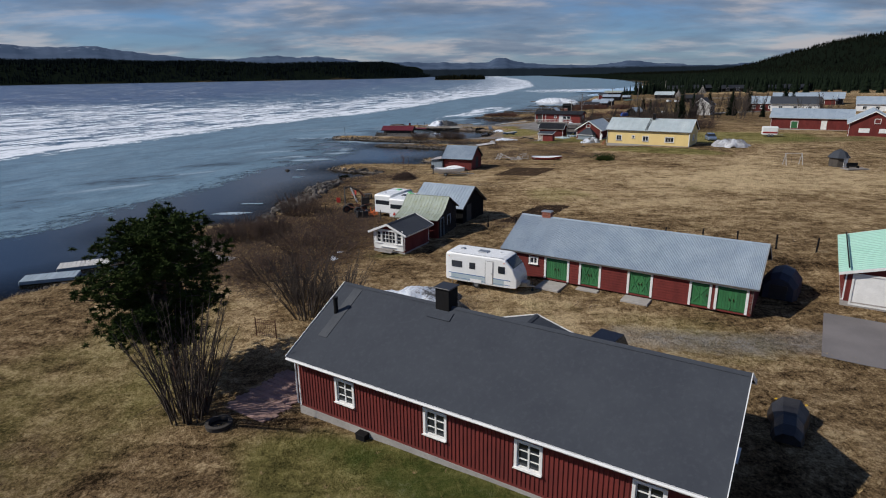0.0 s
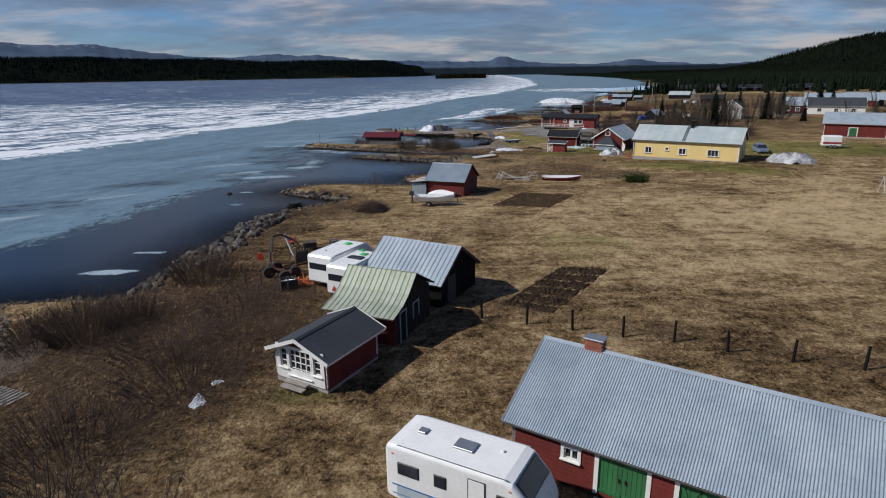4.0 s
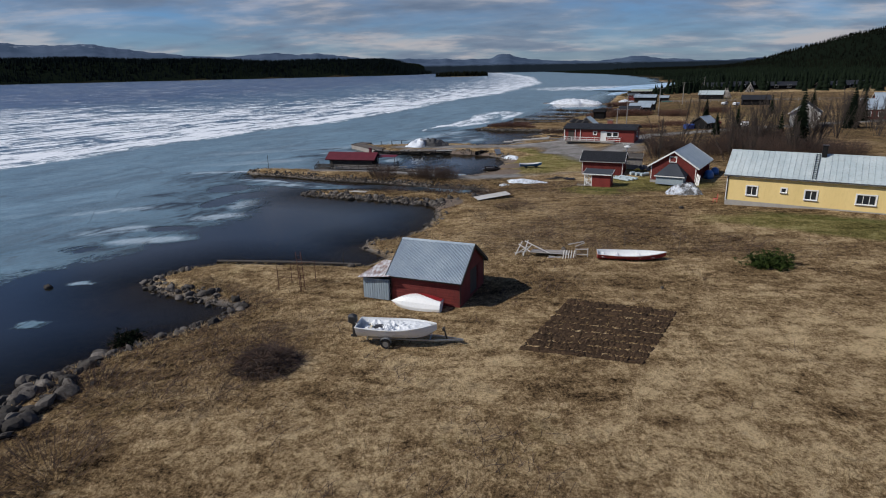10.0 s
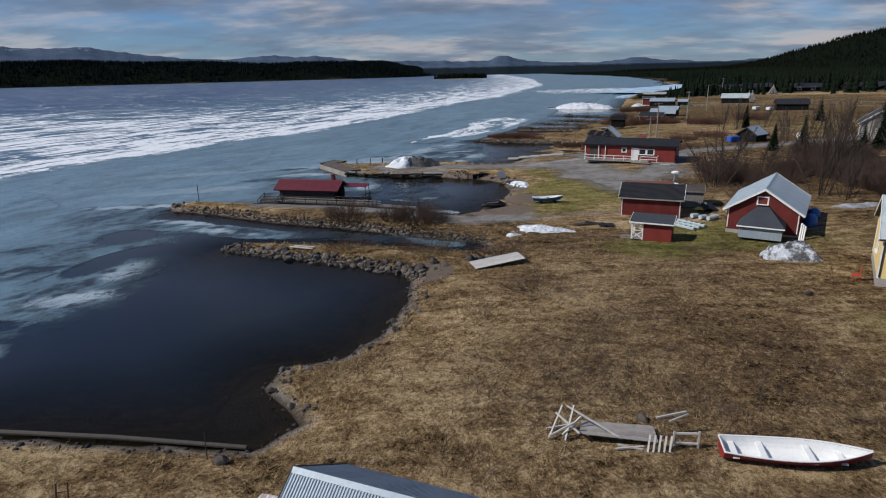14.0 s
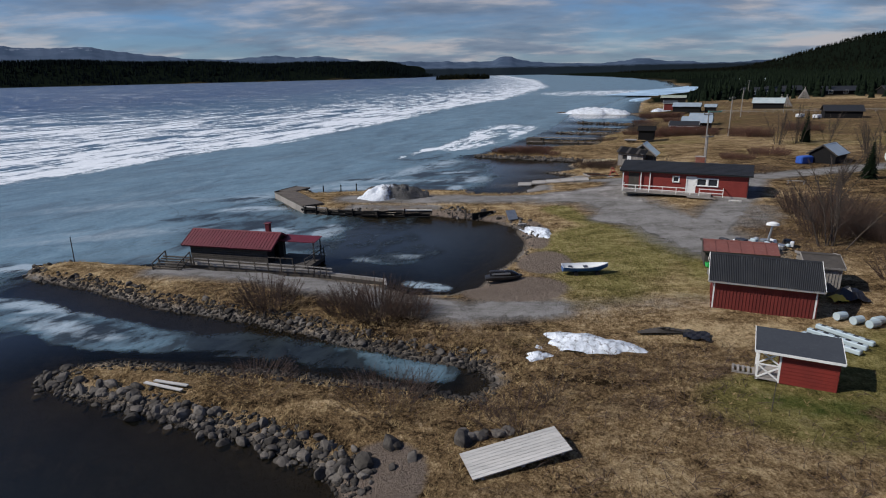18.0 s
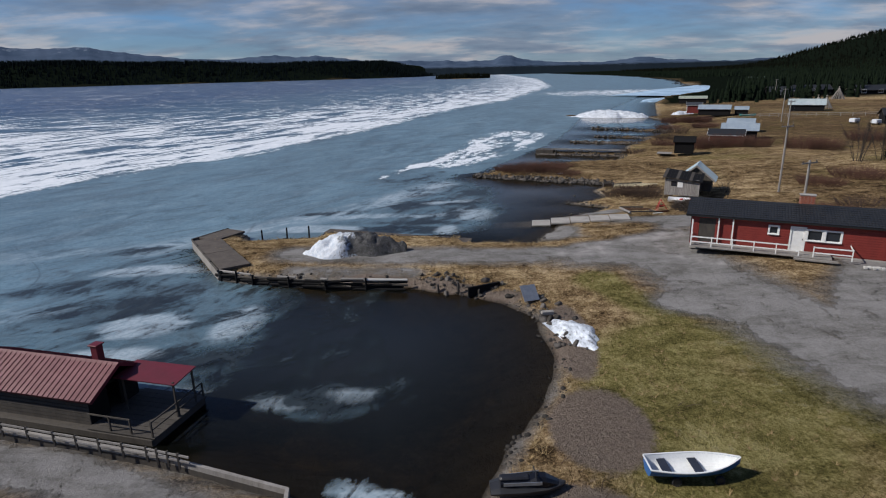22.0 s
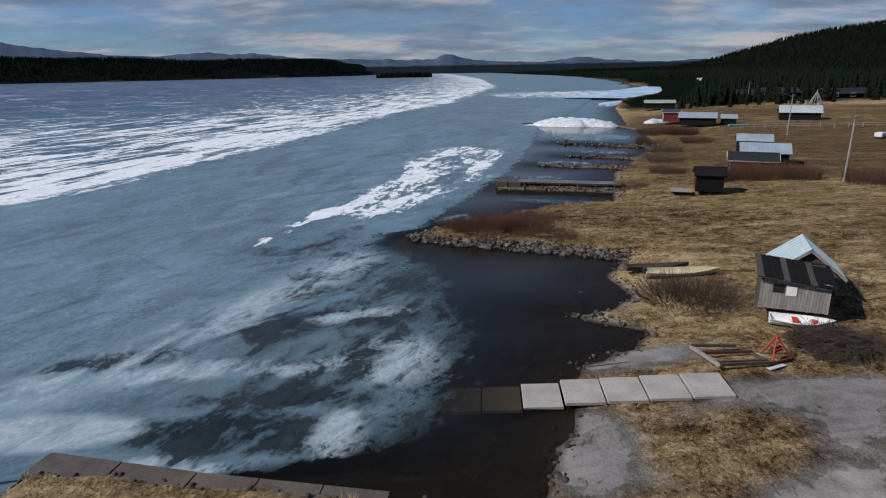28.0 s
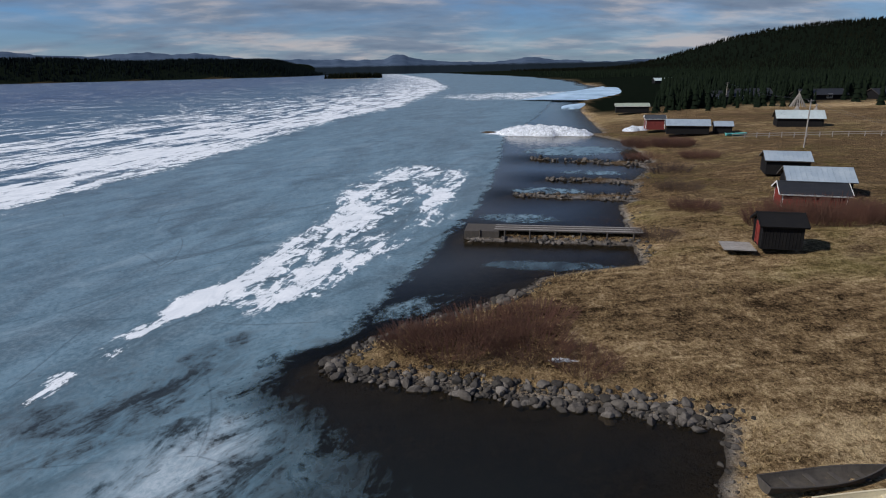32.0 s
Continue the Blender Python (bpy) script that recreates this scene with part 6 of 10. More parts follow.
# leaning grey shed with the blue tin roof behind it
GS = thing("shed", 29.05, 216.7, 1.7, -25, "leaning grey board shed with a patched dark roof", "shed")
gw = MB()
wall_panel(gw, Matrix.Translation((0, -1.3, 0)), -1.95, 1.95, 1.75, [(-.9, 1.1, .6, .6)])
wall_panel(gw, pose(0, 1.3, 0, 0, 0, 180), -1.95, 1.95, 2.4, [])
wall_panel(gw, pose(-1.95, 0, 0, 0, 0, -90), -1.16, 1.16, 2.1, [])
wall_panel(gw, pose(1.95, 0, 0, 0, 0, 90), -1.16, 1.16, 1.9, [])
part("wall", gw, M['dark_wood'], GS)
for i in range(22):
    u = -1.9 + i * .181
    if abs(u + .9) < .42:
        part("board", MB().box((u, -1.32, .53), (.165, .03, 1.08)), M['grey_wood'], GS)
        part("board", MB().box((u, -1.32, 1.82), (.165, .03, .18)), M['grey_wood'], GS)
    else:
        part("board", MB().box((u, -1.32, .95 + .02 * (i % 3)), (.165, .03, 1.95)), M['grey_wood'], GS)
part("pane", MB().box((-.9, -1.25, 1.4), (.6, .02, .6)), M['glass'], GS)
part("shutter", MB().box((-.2, -1.36, 1.3), (.6, .04, .62)), M['white_paint'], GS, "white board shutter")
grf = part("roof", MB().box((0, 0, 2.22), (4.5, 3.3, .08), m=Matrix.Rotation(.16, 4, 'X') @ Matrix.Rotation(.10, 4, 'Y')), M['dark_wood'], GS)
for i in range(12):
    part("plank", MB().box((-2.05 + i * .375, 0, 2.29 - .0375 * (i - 5.5)), (.355, 3.35, .03), m=Matrix.Rotation(.16, 4, 'X') @ Matrix.Rotation(.10, 4, 'Y')), M['black_wood'] if i % 4 else M['dark_wood'], grf)
GT = gable_house("shed", "collapsed board shed under a pale blue tin roof", "shed", 31.9, 220.0, 65, 3.6, 3.6, 1.3, 3.2, .5, .3, z=1.7, paint='dark_wood', cover='seam', roof='pale_blue', trim='grey_wood', plinth=.0, corner=False, sheet_w=.6)

# huts to the north
BH = gable_house("hut", "black tarred hut with a black felt roof", "hut", 42.2, 255.0, -21, 3.2, 2.9, 2.1, 2.95, .3, .3, z=1.55, paint='black_wood', cover='felt', roof='black_wood', trim='black_wood', plinth=.0, batten=.25, openings=[('left', 0, .15, .8, 1.8, 'door', 1, 'red_bright', 'red_bright')])
bdk = thing("hut_deck", 38.9, 255.6, 1.35, -21, "grey plank deck beside the black hut", "deck")
for i in range(9):
    part("plank", MB().box((0, -1.2 + i * .3, .12), (2.6, .28, .05)), M['grey_wood'], bdk)
part("bearer", MB().box((0, -.9, 0), (2.5, .1, .2)).box((0, .9, 0), (2.5, .1, .2)), M['dark_wood'], bdk)
RH = gable_house("hut", "red hut with a black roof and white trim", "hut", 54.6, 267.0, -26, 6.2, 4.0, 1.75, 2.75, .35, .35, z=1.75, paint='red_bright', cover='felt', roof='black_tile', plinth=.0, batten=.2)
H2 = gable_house("hut", "hut with a bright ribbed metal roof", "hut", 59.5, 272.5, -25, 6.6, 4.4, 2.0, 3.3, .4, .35, z=1.8, paint='black_wood', cover='seam', roof='metal_roof', trim='dark_wood', plinth=.0, corner=False, sheet_w=.55)
H3 = gable_house("hut", "hut with a blue-grey sheet roof", "hut", 65.5, 286.0, -26, 5.4, 4.4, 2.0, 3.0, .35, .3, z=2.0, paint='black_wood', cover='seam', roof='metal_roof', trim='dark_wood', plinth=.0, corner=False, sheet_w=.6)
FR = [gable_house("hut", "long low hut with a blue-grey sheet roof", "hut", 80.0, 339.0, -25, 9.0, 5.0, 1.9, 3.1, .4, .3, z=1.9, paint='black_wood', cover='seam', roof='metal_roof', trim='dark_wood', plinth=.0, corner=False, sheet_w=.6),
      gable_house("hut", "small hut with a sheet roof beside a longer one", "hut", 87.5, 337.0, -25, 3.6, 4.0, 1.7, 2.6, .3, .3, z=1.9, paint='black_wood', cover='seam', roof='metal_roof', trim='dark_wood', plinth=.0, corner=False, sheet_w=.6),
      gable_house("hut", "red hut with a grey roof beside the ice", "hut", 77.5, 350.0, -20, 4.4, 4.0, 2.6, 3.4, .3, .3, z=1.9, cover='felt', roof='felt', plinth=.0),
      gable_house("barn", "old grey hay barn with a pale metal roof", "barn", 109.5, 341.5, -28, 9.6, 6.0, 2.0, 3.7, .4, .4, z=2.4, paint='black_wood', cover='seam', roof='metal_pale', trim='dark_wood', plinth=.0, corner=False, sheet_w=.6),
      gable_house("barn", "dark brown hay barn with a black roof", "barn", 107.0, 293.5, -20, 9.0, 5.5, 2.2, 3.7, .4, .4, z=2.4, paint='black_wood', cover='felt', roof='black_tile', trim='dark_wood', plinth=.0, corner=False),
      gable_house("shed", "small brown shed with a grey roof and a blue tarpaulin", "shed", 59.0, 214.5, 40, 4.4, 3.8, 1.4, 2.9, .3, .3, z=2.1, paint='black_wood', cover='felt', roof='metal_roof', trim='dark_wood', plinth=.0, corner=False),
      gable_house("hut", "low building with a green-grey roof by the marina", "hut", 96.5, 405.0, -20, 10.5, 6.0, 2.2, 3.0, .4, .3, z=1.9, paint='black_wood', cover='felt', roof='metal_moss', trim='white_paint', plinth=.0, corner=False)]

# houses inland
gable_house("house", "long dark-red house with a blue-grey metal roof", "house", 88.5, 158.5, -31.5, 17.5, 8.0, 2.9, 5.0, .4, .4, z=2.3, cover='seam', roof='metal_roof', openings=[('front', -3.4, .3, 1.4, 1.7, 'door', 2), ('front', 3.0, .3, 1.0, 1.9, 'white_door')], batten=.25, sheet_w=.6)
gable_house("house", "dark-red gabled house with shuttered windows and white trim", "house", 93.5, 142.5, 59, 16.0, 9.0, 2.9, 5.7, .4, .4, z=2.3, cover='seam', roof='metal_roof', openings=[('left', 2.1, 1.1, 1.8, .8, 'shutter'), ('left', -1.6, 1.1, 1.8, .8, 'shutter'), ('left', .6, 3.1, 1.0, .9, 'window', 1, 1)], batten=.25, sheet_w=.6)
for hx, hy, an, L, W, rf_, pt, lb in ((109, 227.5, -31, 9, 8, 'metal_roof', 'red_paint', "red house with a blue-grey roof among the trees"), (117, 221.5, -24, 15, 8, 'felt', 'white_paint', "white house with a dark roof beyond the road"),
                                      (141, 214, -31, 12, 8, 'metal_roof', 'white_paint', "pale house with a blue-grey roof"), (139, 257, -25, 22, 9, 'metal_roof', 'red_paint', "long red house with a blue-grey metal roof"),
                                      (160, 190, -31, 14, 9, 'felt', 'white_paint', "white house with a dark roof"), (150, 260, -31, 12, 8, 'metal_roof', 'dark_wood', "brown house with a metal roof"), (176, 236, -31, 14, 9, 'metal_roof', 'red_paint', "red house far behind the field"),
                                      (81, 211, 59, 8, 5.8, 'felt', 'pale_wood', "greying white gabled house among bare trees")):
    tall = 3.3 if 'gabled' in lb else 2.9
    gable_house("house", lb, "house", hx, hy, an, L, W, tall, tall + 2.4, .4, .4, z=2.4, paint=pt, cover='felt', roof=rf_, openings=[('front', u, 1.1, 1.1, 1.1, 'window', 2, 1) for u in (-L * .3, 0, L * .3)], batten=.0)
for hx, hy, an, L in ((148, 430, -8, 18), (183, 427, -6, 17), (206, 419, -6, 14), (226, 432, -4, 18), (262, 690, -8, 34), (166, 446, -8, 16)):
    gable_house("lodge", "long dark lodge in front of the forest", "lodge", hx, hy, an, L, 8, 2.2, 4.3, .5, .5, z=2.8, paint='black_wood', trim='dark_wood', cover='felt', roof='metal_pale' if L == 34 else 'black_tile', openings=[('front', -L * .3, 1, 2, 1.4, 'window', 3, 1), ('front', L * .1, 1, 2, 1.4, 'window', 3, 1)], plinth=.0, corner=False)

# ---- trees, shrubs, rocks, grass ----
rng = np.random.default_rng(7)


def from_arrays(name, verts, faces, material, smooth=False):
    """One mesh from an array of vertices and one of equal-sided faces."""
    me = bpy.data.meshes.new(name)
    k = faces.shape[1]
    me.vertices.add(len(verts))
    me.vertices.foreach_set("co", np.ascontiguousarray(verts, np.float32).ravel())
    me.loops.add(faces.size)
    me.loops.foreach_set("vertex_index", faces.ravel().astype(np.int32))
    me.polygons.add(len(faces))
    me.polygons.foreach_set("loop_start", np.arange(0, faces.size, k))
    me.polygons.foreach_set("loop_total", np.full(len(faces), k))
    me.materials.append(material)
    me.update()
    if smooth:
        me.shade_smooth()
    return me


def stem_mesh(p0, d, length, r0, r1, bend, segs=3):
    """Many thin bent stems as three-sided tubes."""
    n = len(p0)
    t = np.linspace(0, 1, segs + 1)
    d = d / np.linalg.norm(d, axis=1)[:, None]
    pts = p0[:, None] + d[:, None] * (length[:, None] * t)[:, :, None] + bend[:, None] * (length[:, None] * t ** 2)[:, :, None]
    ref = np.where(np.abs(d[:, 2:3]) > .9, np.array([[1., 0, 0]]), np.array([[0, 0, 1.]]))
    a = np.cross(d, ref)
    a /= np.linalg.norm(a, axis=1)[:, None]
    b = np.cross(d, a)
    rad = r0[:, None] + (r1 - r0)[:, None] * t
    ang = np.array([0, 2 * np.pi / 3, 4 * np.pi / 3])
    ring = np.cos(ang)[None, :, None] * a[:, None] + np.sin(ang)[None, :, None] * b[:, None]
    v = pts[:, :, None] + ring[:, None] * rad[:, :, None, None]
    base = np.arange(n)[:, None, None] * (segs + 1) * 3
    s = np.arange(segs)[None, :, None] * 3
    i = np.arange(3)[None, None]
    j = (i + 1) % 3
    f = np.stack([base + s + i, base + s + j, base + s + 3 + j, base + s + 3 + i], -1).reshape(-1, 4)
    return v.reshape(-1, 3), f, pts


def shrub_mesh(name, stems, height, radius, lean, twigs, material, seed, thick=.02, foot=.25):
    """A leafless shrub: stems from one foot, and side twigs along them."""
    g = np.random.default_rng(seed)
    a = g.uniform(0, 2 * np.pi, stems)
    q = np.sqrt(g.uniform(0, 1, stems))
    p0 = np.stack([np.cos(a) * q * radius * foot, np.sin(a) * q * radius * foot, np.full(stems, -.1)], 1)
    out = np.stack([np.cos(a), np.sin(a), np.zeros(stems)], 1)
    d = out * (q * lean)[:, None] + np.array([0, 0, 1.]) + g.normal(0, .10, (stems, 3))
    ln = height * g.uniform(.6, 1.05, stems)
    bend = out * .10 + g.normal(0, .06, (stems, 3))
    v, f, pts = stem_mesh(p0, d, ln, np.full(stems, thick), np.full(stems, thick * .3), bend)
    vs, fs, off = [v], [f], len(v)
    for level, (num, lo, hi, sz, th) in enumerate(((twigs, .25, .95, .45, .45), (twigs * 2, .4, 1.0, .22, .28))):
        k = stems * num
        src = np.repeat(np.arange(stems), num)
        t = g.uniform(lo, hi, k)
        seg = np.minimum((t * 3).astype(int), 2)
        fr = t * 3 - seg
        p = pts[src, seg] * (1 - fr)[:, None] + pts[src, seg + 1] * fr[:, None]
        dd = pts[src, 3] - pts[src, 0]
        dd /= np.linalg.norm(dd, axis=1)[:, None]
        dd = dd * .8 + g.normal(0, .5, (k, 3)) + np.array([0, 0, .25])
        l2 = ln[src] * sz * g.uniform(.4, 1.0, k) * (1.15 - t)
        v, f, _ = stem_mesh(p, dd, np.maximum(l2, .12), np.full(k, thick * th), np.full(k, thick * .12), g.normal(0, .12, (k, 3)), 2)
        vs.append(v), fs.append(f + off)
        off += len(v)
    return from_arrays(name, np.concatenate(vs), np.concatenate(fs), material)


SHRUBS = {
    'clump': shrub_mesh("shrub", 64, 4.6, 1.6, .26, 6, M['bark'], 9, .04, .5),
    'alder': shrub_mesh("shrub", 46, 5.2, 3.0, .42, 8, M['bark'], 1, .05, .3),
    'willow': shrub_mesh("shrub", 190, 2.0, 2.4, .75, 7, M['willow'], 2, .018, .7),
    'thicket': shrub_mesh("shrub", 240, 1.5, 3.0, .8, 5, M['willow'], 3, .016, .85),
    'red': shrub_mesh("shrub", 480, 1.35, 2.7, .6, 5, M['redtwig'], 4, .017, .95),
    'sapling': shrub_mesh("shrub", 14, 3.4, 1.2, .35, 7, M['bark'], 5, .022, .5),
    'birch': shrub_mesh("shrub", 9, 7.5, 2.4, .28, 16, M['bark'], 6, .055, .35),
}


def shrub(kind, x, y, s=1.0, sz=1.0, rot=None, label="leafless grey-brown shrub on the bank", category="shrub", group=""):
    r = rng.uniform(0, 360) if rot is None else rot
    t = tagged(new("bare_tree" if kind == 'birch' else "shrub", SHRUBS[kind]), label, category, group)
    t.matrix_world = pose(x, y, gz(x, y), 0, 0, r) @ Matrix.Diagonal((s, s, s * sz, 1))
    return t


for kind, x, y, s, sz, lb in (
        ('alder', -11.2, 38.2, .95, .95, "tall leafless alder shrub behind the red house"), ('alder', -9.0, 39.2, .85, .95, "tall leafless alder shrub behind the red house"), ('alder', -12.6, 40.6, .75, .95, "tall leafless alder shrub behind the red house"),
        ('clump', -14.2, 25.9, 1.2, 1.15, "bare alder stems under the pine"),
        ('willow', -26.0, 58.4, 1.15, .9, "dense dark willow scrub on the shore"), ('willow', -23.2, 59.4, 1.25, 1.1, "dense dark willow scrub on the shore"), ('willow', -20.6, 70.6, 1.2, 1.2, "dense dark willow scrub on the shore"), ('willow', -21.2, 61.6, 1.0, 1.0, "dense dark willow scrub on the shore"),
        ('thicket', -16.0, 47.0, 1.2, 1.0, "low brown scrub in dead grass"), ('thicket', -14.0, 53.5, 1.2, .8, "low brown scrub in dead grass"), ('thicket', -17.0, 57.5, 1.2, .8, "low brown scrub in dead grass"), ('thicket', -12.6, 59.5, 1.0, .6, "low brown scrub in dead grass"),
        ('thicket', -16.6, 85.5, .8, .7, "low brown scrub in dead grass"), ('thicket', -19.0, 92.0, .8, .6, "low brown scrub in dead grass"), ('thicket', -14.8, 64.5, 1.1, .6, "low brown scrub in dead grass"),
        ('willow', -12.2, 157.8, 1.0, 1.25, "bare willow shrub on the gravel spit"), ('willow', -3.9, 156.4, 1.15, 1.15, "bare willow shrub on the gravel spit"), ('willow', -6.2, 157.0, .9, 1.0, "bare willow shrub on the gravel spit"),
        ('willow', -1.7, 156.2, .8, 1.0, "bare willow shrub on the gravel spit"), ('thicket', -9.4, 147.0, .8, .6, "low scrub on the stone jetty"), ('thicket', -2.0, 145.2, .9, .8, "low scrub on the stone jetty"), ('sapling', -.2, 145.5, .8, .8, "thin bare saplings by the channel"),
        ('sapling', 6.6, 145.0, .7, .7, "thin bare saplings by the channel"), ('thicket', 5.0, 142.8, .8, .7, "low scrub on the meadow edge"), ('thicket', 7.0, 134.0, .8, .5, "low scrub on the meadow edge"), ('sapling', 3.0, 128.5, .6, .6, "thin bare saplings on the meadow"),
        ('red', 11.2, 241.8, 1.0, 1.0, "red-brown willow thicket on the stone jetty"), ('red', 13.8, 243.4, 1.0, .95, "red-brown willow thicket on the stone jetty"), ('red', 16.0, 241.0, 1.0, .9, "red-brown willow thicket on the stone jetty"), ('red', 9.2, 242.8, .8, .9, "red-brown willow thicket on the stone jetty"),
        ('red', 17.6, 244.6, .9, .8, "red-brown willow thicket on the stone jetty"), ('red', 18.6, 238.2, .7, .8, "red-brown willow thicket on the stone jetty"), ('red', 33.0, 272.0, .9, 1.0, "red-brown willow thicket by the piers"), ('thicket', 35.0, 262.5, .8, 1.0, "low scrub by the piers"),
        ('thicket', 23.8, 220.6, 1.2, .9, "low dark scrub beside the river boats"), ('thicket', 24.8, 220.9, 1.0, .8, "low dark scrub beside the river boats"), ('thicket', 22.9, 221.2, .9, .7, "low dark scrub beside the river boats"), ('thicket', 25.6, 219.6, 1.1, .85, "low dark scrub beside the river boats"), ('red', 50.5, 262.5, 1.2, 1.6, "dense brown willow before the red hut"), ('red', 53.5, 261.0, 1.2, 1.6, "dense brown willow before the red hut"), ('red', 47.5, 263.2, 1.0, 1.6, "dense brown willow before the red hut"),
        ('red', 57.0, 259.5, 1.0, 1.6, "dense brown willow before the red hut"), ('red', 63.0, 254.0, 1.1, 1.6, "dense brown willow on the field"), ('red', 66.0, 252.5, 1.0, 1.6, "dense brown willow on the field"), ('sapling', 35.3, 219.0, .8, .8, "thin bare saplings behind the shed"),
        ('red', 65.0, 330.0, 1.5, 1.0, "brown scrub by the far huts"), ('red', 70.0, 326.0, 1.5, 1.0, "brown scrub by the far huts"), ('red', 59.0, 316.0, 1.3, .8, "brown scrub by the far huts"), ('red', 40.0, 205.5, .9, .8, "scrub behind the harbour house"), ('thicket', 45.0, 207.5, 1.0, .8, "scrub behind the harbour house"),
        ('red', 69.5, 325.0, 1.3, 1.1, "brown scrub by the far huts"), ('red', 66.0, 309.0, 1.2, .9, "brown scrub by the far huts"), ('thicket', 48.0, 283.0, 1.1, 1.0, "low scrub by the piers"), ('thicket', 54.0, 297.0, 1.2, 1.0, "low scrub by the piers"), ('red', 44.0, 272.0, 1.0, .9, "low scrub by the piers"), ('red', 55.0, 225.0, 1.2, .9, "brown scrub on the field"), ('red', 48.0, 221.0, 1.0, .8, "brown scrub on the field"), ('red', 80.0, 262.0, 1.5, 1.0, "brown scrub on the field")):
    shrub(kind, x, y, s, sz, label=lb)
for i in range(54):
    x, y = rng.uniform(34, 66), rng.uniform(160, 192)
    if abs(y - (176 + (x - 26) * .95)) < 4 or (x < 39 and y > 183):
        continue
    shrub('willow' if i % 3 else 'birch', x, y, rng.uniform(1.0, 1.5), rng.uniform(1.0, 1.5) if i % 3 else rng.uniform(.55, .8), label="bare grey-brown tree scrub along the track", group="scrub along the track")
for i in range(40):
    x, y = rng.uniform(62, 108), rng.uniform(178, 240)
    if math.hypot(x - 81, y - 211) < 7 or math.hypot(x - 109, y - 227) < 8:
        continue
    shrub('birch', x, y, rng.uniform(.8, 1.2), rng.uniform(.8, 1.1), label="tall bare birch among the houses", category="tree", group="birches among the houses")


def needle_tufts(centres, size, blades, g, flat=.6):
    """Sprays of thin triangles round each centre."""
    n = len(centres) * blades
    c = np.repeat(centres, blades, 0)
    d = g.normal(0, 1, (n, 3)) * np.array([1, 1, flat])
    d /= np.linalg.norm(d, axis=1)[:, None]
    w = np.cross(d, g.normal(0, 1, (n, 3)))
    w /= np.linalg.norm(w, axis=1)[:, None]
    s = size * g.uniform(.6, 1.3, n)[:, None]
    tip = c + d * s
    a, b = c + w * s * .15, c - w * s * .15
    v = np.stack([a, b, tip], 1).reshape(-1, 3)
    return v, np.arange(len(v)).reshape(-1, 3)


def pine():
    g = np.random.default_rng(11)
    t = thing("pine_tree", -16.6, 29.8, gz(-16.6, 29.8), 0, "dark green pine with a wide crown beside the house", "tree")
    trunk = MB().tube([(0, 0, -.2), (.1, .1, 2.5), (-.1, .2, 5.2), (.1, .1, 7.4), (.2, 0, 9.6)], .26, .05, 9)
    part("trunk", trunk, M['pine_bark'], t)
    limbs, cent = MB(), []
    for k in range(150):
        z = g.uniform(2.6, 9.4)
        reach = max(.3, 1 - abs((z - 5.9) / 4.3) ** 2.4) * g.uniform(1.9, 4.2)
        a = g.uniform(0, 2 * math.pi)
        rise = g.uniform(-.12, .42)
        end = Vector((math.cos(a) * reach, math.sin(a) * reach, z + rise * reach))
        mid = Vector((math.cos(a) * reach * .5, math.sin(a) * reach * .5, z + rise * reach * .25))
        limbs.tube([(0, 0, z), mid, end], .065, .018, 5, caps=False)
        for j in range(17):
            f = g.uniform(.35, 1.05)
            p = mid.lerp(end, (f - .5) * 2) if f > .5 else Vector((0, 0, z)).lerp(mid, f * 2)
            cent.append(np.array(p) + g.normal(0, 1, 3) * (.32, .32, .20))
    part("branchwork", limbs, M['bark'], t)
    v, f = needle_tufts(np.array(cent), .25, 46, g)
    part("crown", from_arrays("crown", v, f, M['needles']), None, t)


pine()


def spruce_mesh(seed, tiers=22, h=11.0, r=2.4):
    g = np.random.default_rng(seed)
    vs, fs = [], []
    for k in range(tiers):
        z = h * (.06 + .94 * k / tiers)
        rr = r * (1 - k / tiers) ** .85 + .15
        nb = 13
        for i in range(nb):
            a = 2 * math.pi * (i + g.uniform(-.3, .3)) / nb + k
            q = rr * g.uniform(.65, 1.12)
            w = .32 * rr * g.uniform(.6, 1.1) + .08
            c, s = math.cos(a), math.sin(a)
            o = len(vs)
            vs += [(0, 0, z + .28), (c * q * .55 - s * w, s * q * .55 + c * w, z - .05 * rr), (c * q, s * q, z - .34 * rr * g.uniform(.5, 1.2)), (c * q * .55 + s * w, s * q * .55 - c * w, z - .05 * rr)]
            fs += [(o, o + 1, o + 2), (o, o + 2, o + 3)]
    return from_arrays("crown", np.array(vs), np.array(fs), M['spruce'])


SPRUCES = [spruce_mesh(20), spruce_mesh(21, 20, 10, 2.6), spruce_mesh(22, 16, 8, 2.0)]
SPR_TRUNK = MB().tube([(0, 0, -.2), (0, 0, 9)], .16, .03, 7).mesh("trunk", M['bark'])
for k, (x, y, s) in enumerate(((61.5, 176, .98), (88, 205, .92), (64, 188, .7), (72, 196, .75), (84, 214, .85), (94, 196, .6), (58, 194, .6), (101, 222, .8), (110, 240, .9), (69, 240, .55), (118, 225, .8), (92, 250, .7), (128, 250, .9), (56, 199.5, .5))):
    t = thing("spruce_tree", x, y, gz(x, y), 0, "dark green spruce among bare birches", "tree", "spruces among the houses")
    part("trunk", SPR_TRUNK, None, t, m=Matrix.Diagonal((s, s, s, 1)))
    part("crown", SPRUCES[k % 3], None, t, m=pose(0, 0, 0, 0, 0, 47 * k) @ Matrix.Diagonal((s, s, s, 1)))


